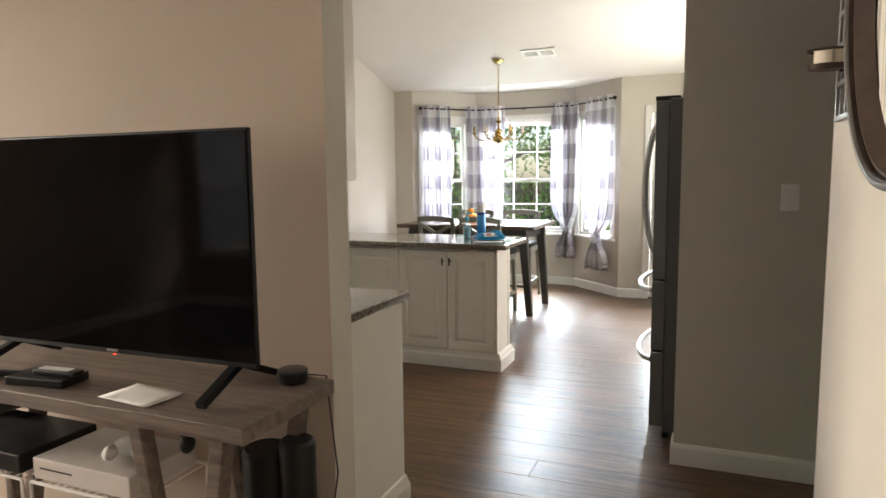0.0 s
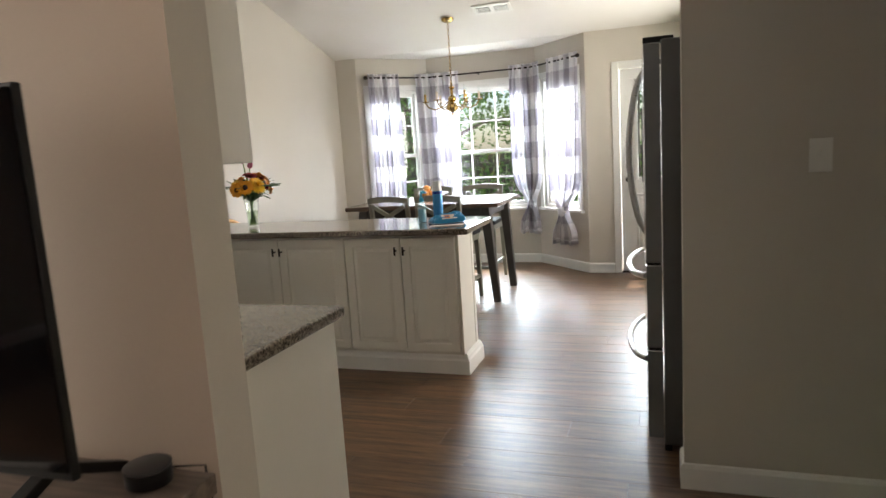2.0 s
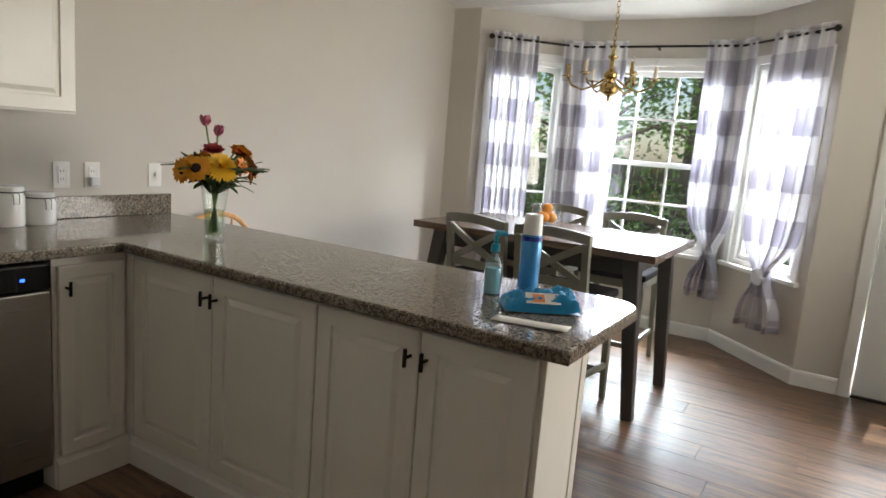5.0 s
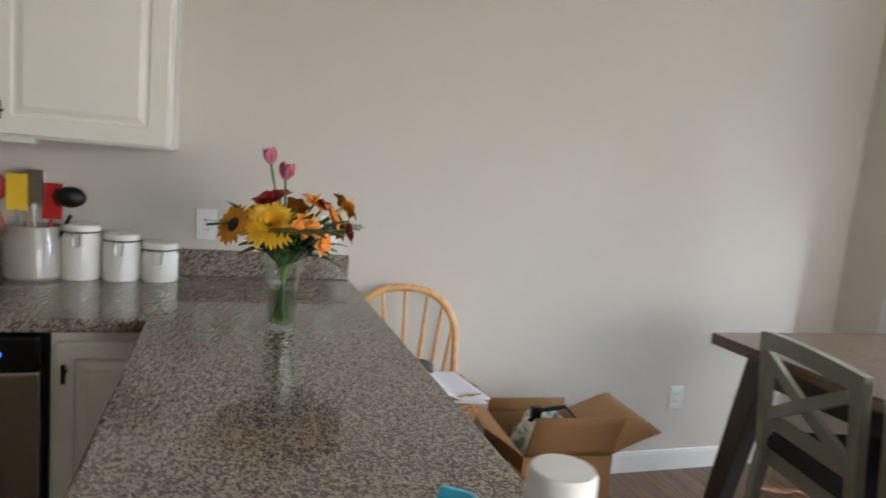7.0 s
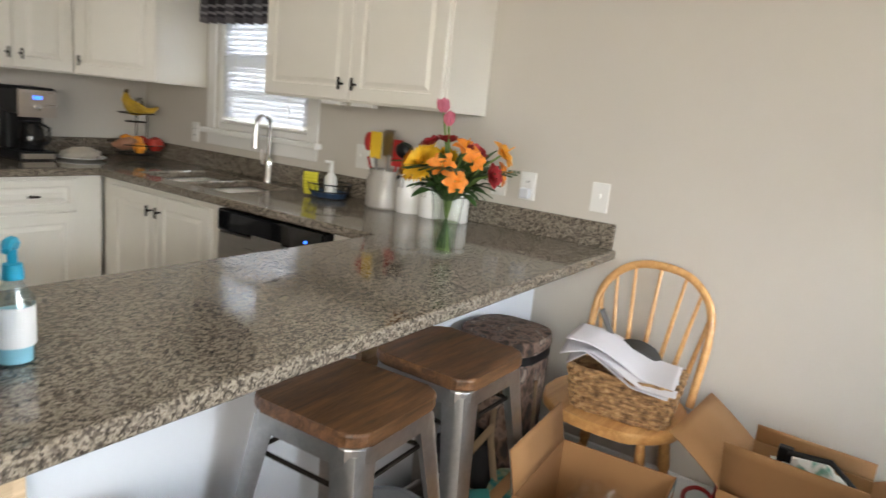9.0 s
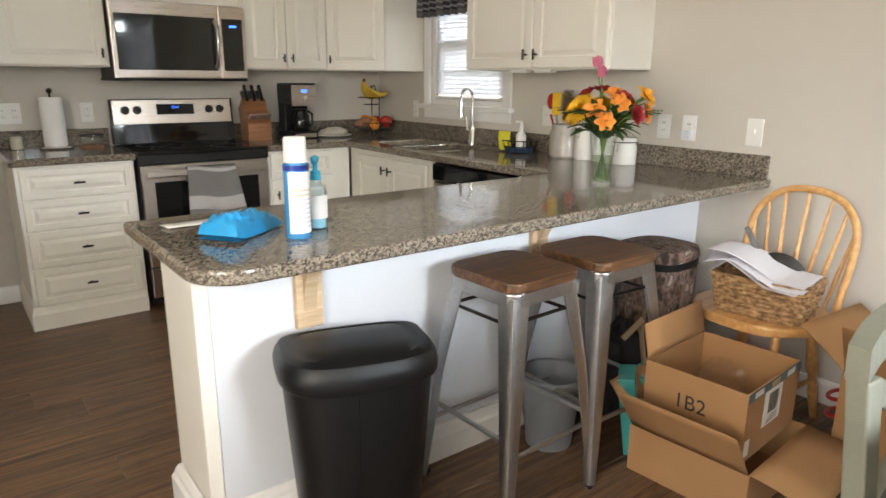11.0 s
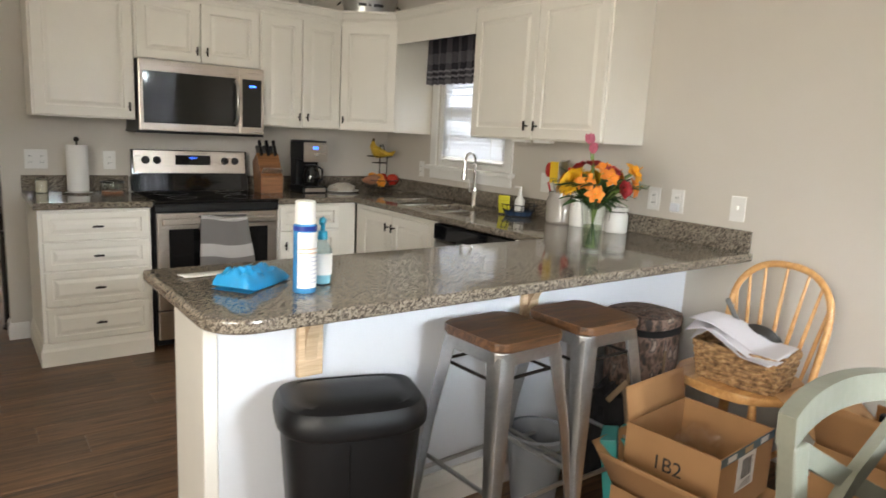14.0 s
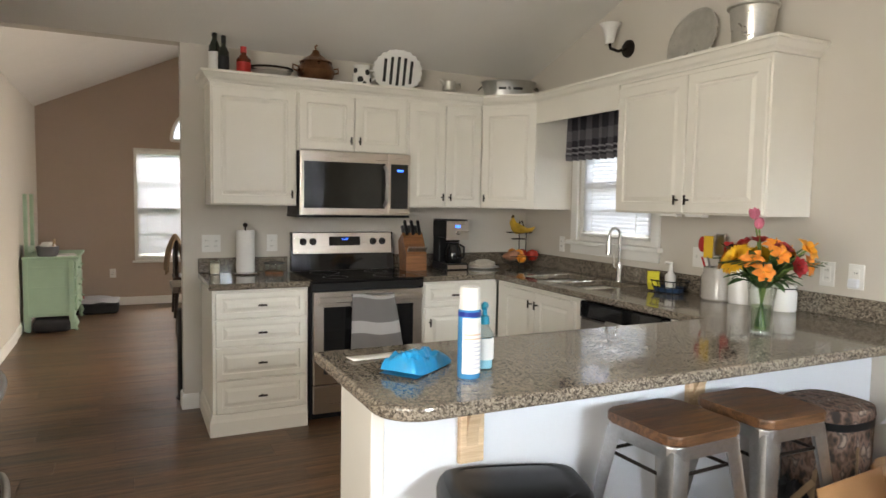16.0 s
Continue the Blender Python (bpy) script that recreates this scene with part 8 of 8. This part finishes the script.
# mint dresser
dr = thing("dresser", pose(0.36, -0.57, 0), "mint green painted dresser with a tall mirror frame", "dresser")
W_, D_, H_ = 0.46, 0.95, 0.78
part("body", B(-W_, -0.005, -D_, 0.0, 0.16, H_ - 0.03, bevel=0.006), MINT, dr)
for x in (-W_ + 0.005, -0.05):
    part("side_stile", B(x, x + 0.045, 0.0005, 0.010, 0.02, H_ - 0.03, bevel=0.003), MINT, dr)
for z in (0.18, 0.45, 0.66):
    part("side_rail", B(-W_ + 0.05, -0.05, 0.0005, 0.008, z, z + 0.02, bevel=0.002), MINT, dr)
part("top", B(-W_ - 0.05, 0.0, -D_ - 0.02, 0.02, H_ - 0.0295, H_, bevel=0.008), MINT, dr)
for y in (-0.04, -D_ + 0.04):
    part("foot", tube([(-W_ + 0.03, y, 0.16), (-W_ - 0.01, y, 0.08), (-W_ + 0.0, y, 0.03), (-W_ - 0.02, y, 0.004)], [0.035, 0.028, 0.018, 0.022], 10), MINT, dr, smooth=True)
    part("foot", tube([(-0.04, y, 0.16), (-0.04, y, 0.004)], [0.03, 0.022], 10), MINT, dr, smooth=True)
for i, z in enumerate((0.20, 0.38, 0.56)):
    f = part("drawer_front", B(-W_ - 0.022, -W_ - 0.001, -D_ + 0.04, -0.04, z, z + 0.165, bevel=0.008), MINT, dr)
    for y in (-0.25, -0.7):
        part("drawer_pull", tube([(-W_ - 0.022, y - 0.04, z + 0.09), (-W_ - 0.045, y - 0.03, z + 0.075), (-W_ - 0.045, y + 0.03, z + 0.075), (-W_ - 0.022, y + 0.04, z + 0.09)], 0.006, 6), MINT, f, smooth=True)
for y in (-0.12, -0.62):
    part("mirror_post", bar((-0.03, y, H_ + 0.001), (-0.03, y, 1.42), 0.035, 0.045, bevel=0.004), MINT, dr)
part("mirror_rail", bar((-0.03, -0.12, H_ + 0.05), (-0.03, -0.62, H_ + 0.05), 0.03, 0.06), MINT, dr)
t = thing("grey_basket", pose(0.14, -0.69, 0.781), "grey woven basket of odds and ends on the dresser", "basket")
part("basket", loft([([(0.10 * math.copysign(abs(math.cos(a)) ** 0.6, math.cos(a)) * k, 0.12 * math.copysign(abs(math.sin(a)) ** 0.6, math.sin(a)) * k) for a in ang], z) for z, k in ((0, 0.9), (0.10, 1.05))]), mat("grey_weave", (0.12, 0.12, 0.13), 0.8, bump=0.4), t)
part("contents", ball(0.07, (0.0, 0, 0.11), (1, 1.2, 0.5), 14, wobble=0.4), PAPER, t, smooth=True)
part("handle", tube([(-0.06, -0.1, 0.1), (-0.06, -0.03, 0.17), (-0.06, 0.05, 0.17), (-0.06, 0.11, 0.1)], 0.008, 6), CAMELC, t)
t = thing("magazine", pose(-0.02, -0.72, 0.781, 0, 0, 10), "pale magazine lying flat on the dresser", "magazine")
part("pages", B(-0.09, 0.09, -0.12, 0.12, 0, 0.012, bevel=0.002), PAPER, t)
t = thing("black_shoe_bag", pose(0.12, -0.72, 0), "dark bag pushed under the dresser", "bag")
part("bag", B(-0.18, 0.16, -0.2, 0.2, 0, 0.13, bevel=0.04, seg=3), CLOTHB, t, smooth=True)
t = thing("dog_bed", pose(-0.20, -1.78, 0), "dark padded pet bed with a pale blanket and red toy", "pet bed")
part("base", B(-0.30, 0.32, -0.30, 0.27, 0, 0.13, bevel=0.05, seg=4), CLOTHB, t, smooth=True)
part("blanket", sheet(lambda u, v: (-0.30 + 0.6 * u, -0.28 + 0.53 * v, 0.137 + 0.045 * math.sin(math.pi * u) * math.sin(math.pi * v) + 0.02 * noise.noise((u * 5, v * 5, 1))), 20, 20), mat("pale_fleece", (0.62, 0.60, 0.64), 0.9, var=0.2, bump=0.4), t, smooth=True)
part("red_blanket", ball(0.10, (0.18, 0.1, 0.20), (1, 1, 0.5), 14, wobble=0.5), REDP, t, smooth=True)
ch_ = thing("draped_chair", pose(-1.32, -1.2, 0), "dark chair with a tan jacket over its back", "chair")
for x in (-0.2, 0.2):
    for y in (-0.2, 0.2):
        part("leg", bar((x, y, 0.44), (x * 1.1, y * 1.1, 0), 0.04, 0.04), BRONZE, ch_)
part("seat", B(-0.23, 0.23, -0.23, 0.23, 0.44, 0.48, bevel=0.01), BRONZE, ch_)
part("backrest", B(0.18, 0.22, -0.22, 0.22, 0.48, 0.92, bevel=0.01), BRONZE, ch_)
thicken(part("jacket", sheet(lambda u, v: (0.20 + 0.10 * math.sin(math.pi * (v - 0.5)) + 0.02 * math.sin(u * 9), -0.26 + 0.52 * u, 0.95 - 0.42 * abs(2 * v - 1) ** 1.3 + 0.02 * math.sin(u * 14 + v * 5)), 24, 24), CAMELC, ch_), 0.012)
vt2 = thing("ceiling_vent", pose(-0.55, 0.4, 2.27 + 0.4713 * 1.39 - 0.006, 0, 25.2, 0), "dark slotted vent in the living room ceiling", "air vent")
part("frame", B(-0.13, 0.13, -0.07, 0.07, -0.01, 0, bevel=0.003), WHITE, vt2)
for i in range(5):
    part("slat", B(-0.11, 0.11, -0.055 + i * 0.024, -0.045 + i * 0.024, -0.014, -0.0105), BRONZE, vt2)

# ---- outdoors ----
GRASS = mat("lawn", (0.085, 0.14, 0.035), 0.9, col2=(0.14, 0.17, 0.06), scale=1.2, bump=0.5, bscale=60)
setting("ground", B(-600, 600, -600, 600, -0.32, -0.27), GRASS, "green lawn round the house")
patio = B(-4.2, 1.6, 9.13, 11.6, -0.269, -0.10)
setting("pavement", patio, mat("patio_concrete", (0.42, 0.40, 0.37), 0.9, var=0.15, scale=2, bump=0.3), "pale concrete patio outside the bay")
FENCEM = mat("weathered_fence_wood", (0.10, 0.085, 0.07), 0.85, var=0.35, scale=4, stretch=(6, 6, 1), bump=0.3)
fn_ = thing("fence", pose(0, 0, -0.27), "weathered dark wooden privacy fence", "fence")
m0 = None
for i in range(70):
    if m0 is None:
        m0 = part("board", B(-0.068, 0.068, 0, 0.02, 0, 1.5, bevel=0.004), FENCEM, fn_, m=pose(-9.0, 16.5, 0))
    else:
        o = m0.copy()
        scene.collection.objects.link(o)
        o.matrix_basis = pose(-9.0 + i * 0.15, 16.5, 0, 0, 0, 0)
for z in (0.35, 1.2):
    part("rail", B(-9.1, 1.5, 16.521, 16.56, z, z + 0.09), FENCEM, fn_)
LEAFM = [leaf_mat("tree_leaves_%s" % k, c) for k, c in (("deep", (0.07, 0.13, 0.035)), ("bright", (0.12, 0.20, 0.045)), ("blue", (0.07, 0.12, 0.06)))]
BARK = mat("tree_bark", (0.13, 0.10, 0.08), 0.9, var=0.4, scale=8, stretch=(4, 4, 1), bump=0.6)


def tree(x, y, h, spread, seed, leafm, low, label, count=2100, leaf=0.11):
    r = random.Random(seed)
    t = thing("tree", pose(x, y, -0.27), label, "tree")
    trunk = [(0, 0, 0), (0.05 * r.uniform(-1, 1), 0.05, h * 0.3), (0.15 * r.uniform(-1, 1), 0.1, h * 0.6), (0.1, 0, h * 0.92)]
    bm = tube(trunk, [0.16, 0.13, 0.09, 0.02], 10)
    hubs = []
    for i in range(16):
        a = r.uniform(0, 2 * math.pi)
        z = h * r.uniform(low, 0.9)
        ln = spread * (1 - 0.55 * abs(z / h - 0.55)) * r.uniform(0.55, 1.05)
        tip = Vector((ln * math.cos(a), ln * math.sin(a), z + r.uniform(-0.1, 0.5)))
        tube([(0, 0, z - 0.3), Vector((0, 0, z - 0.3)).lerp(tip, 0.5) + Vector((0, 0, 0.12)), tip], [0.045, 0.03, 0.008], 6, bm)
        hubs += [tip, tip * 0.65 + Vector((0, 0, z * 0.35)), tip * 0.85 + Vector((0, 0, z * 0.15))]
    part("trunk", bm, BARK, t, smooth=True)
    vs, fs = [], []
    for i in range(count):
        c = r.choice(hubs) + Vector((r.gauss(0, 0.34), r.gauss(0, 0.34), r.gauss(0, 0.28)))
        d = Vector((r.gauss(0, 1), r.gauss(0, 1), r.gauss(0, 0.6))).normalized()
        s = d.orthogonal().normalized()
        L = leaf * r.uniform(0.7, 1.4)
        k = len(vs)
        vs += [c, c + d * L * 0.5 + s * L * 0.3, c + d * L, c + d * L * 0.5 - s * L * 0.3]
        fs.append((k, k + 1, k + 2, k + 3))
    me = bpy.data.meshes.new("crown")
    me.from_pydata([tuple(v) for v in vs], [], fs)
    me.materials.append(leafm)
    o = new("crown", me)
    o.parent = t
    return t


for i, (x, y, h, s, l, lo) in enumerate(((-4.6, 15.3, 5.5, 1.9, 0, 0.25), (-2.6, 17.6, 7.5, 2.6, 1, 0.2), (-0.6, 15.6, 6.0, 2.0, 2, 0.25), (1.5, 18.5, 8.0, 2.8, 0, 0.2), (-6.8, 18.5, 8.0, 2.8, 1, 0.2), (-4.2, 21, 9.5, 3.2, 0, 0.15), (-0.2, 22, 10, 3.4, 1, 0.15), (3.8, 16.0, 6.5, 2.2, 1, 0.2), (-9.5, 16.5, 7, 2.5, 2, 0.2))):
    tree(x, y, h, s, 11 + i, LEAFM[l], lo, ("leafy green tree beyond the patio", "sunlit broadleaf tree by the fence", "blue-green tree behind the house")[l])


def shrub(x, y, s, seed, leafm):
    r = random.Random(seed)
    t = thing("shrub", pose(x, y, -0.27), "low bright green shrub in front of the fence", "shrub", "shrubs along the fence")
    bm = bmesh.new()
    for i in range(7):
        a = r.uniform(0, 6.28)
        tube([(0, 0, 0), (0.4 * s * math.cos(a), 0.4 * s * math.sin(a), 0.8 * s)], [0.02, 0.006], 5, bm)
    part("stems", bm, BARK, t)
    vs, fs = [], []
    for i in range(900):
        c = Vector((r.gauss(0, 0.32), r.gauss(0, 0.28), abs(r.gauss(0.5, 0.25)))) * s
        d = Vector((r.gauss(0, 1), r.gauss(0, 1), r.gauss(0.4, 0.6))).normalized()
        sd = d.orthogonal().normalized()
        L = 0.09 * r.uniform(0.7, 1.4)
        k = len(vs)
        vs += [c, c + d * L * 0.5 + sd * L * 0.3, c + d * L, c + d * L * 0.5 - sd * L * 0.3]
        fs.append((k, k + 1, k + 2, k + 3))
    me = bpy.data.meshes.new("foliage")
    me.from_pydata([tuple(v) for v in vs], [], fs)
    me.materials.append(leafm)
    o = new("foliage", me)
    o.parent = t


for i in range(7):
    shrub(-6.0 + i * 1.25, 15.9 - 0.2 * (i % 2), 1.0 + 0.25 * (i % 3), 40 + i, LEAFM[1 if i % 2 else 0])
# the neighbour's pale wall outside the sink window and the front yard
nb_ = thing("neighbour_house", pose(-9.5, 3.0, -0.27), "pale sided neighbouring house wall", "house")
part("wall", B(-0.2, 0.0, -5, 6, 0, 4.2), mat("pale_siding", (0.62, 0.62, 0.63), 0.8, var=0.08, scale=2), nb_)
sd0 = part("siding_board", B(0.001, 0.02, -5, 6, 0.0, 0.19, bevel=0.003), mat("siding_paint", (0.66, 0.66, 0.67), 0.7, var=0.06, scale=3), nb_)
for i in range(1, 20):
    o = sd0.copy()
    scene.collection.objects.link(o)
    o.matrix_basis = pose(0, 0, i * 0.2)
part("roof", bar((-0.6, -5.3, 4.35), (-0.6, 6.3, 4.35), 1.6, 0.12), mat("shingle_roof", (0.09, 0.085, 0.08), 0.9), nb_)

# ---- the plank floor ----
fr0 = setting("floor", B(-5.2, 0.84, -2.35, 9.13, -0.10, -0.006), mat("underlay", (0.02, 0.016, 0.013), 0.9), "dark brown wood-look plank floor")
PW, PL = 0.185, 1.22
pr = random.Random(5)
shared = {}
y = -2.30
row = 0
while y < 9.0:
    x = -5.15 - pr.uniform(0, PL)
    while x < 0.72:
        a, b = max(x, -5.15), min(x + PL, 0.72)
        if b - a > 0.02 and not (y > 8.5 and (a > -0.8 or b < -3.4)):
            key = round(b - a, 2)
            if key not in shared:
                bm = box(bmesh.new(), 0.0006, (b - a) - 0.0006, 0.0006, PW - 0.0006, -0.006, 0.0, bevel=0.0009, seg=1)
                ob = part("plank", bm, FLOOR, fr0)
                shared[key] = ob.data
            else:
                ob = new("plank", shared[key])
                ob.parent = fr0
            ob.matrix_basis = pose(a, y, 0)
        x += PL
    y += PW
    row += 1
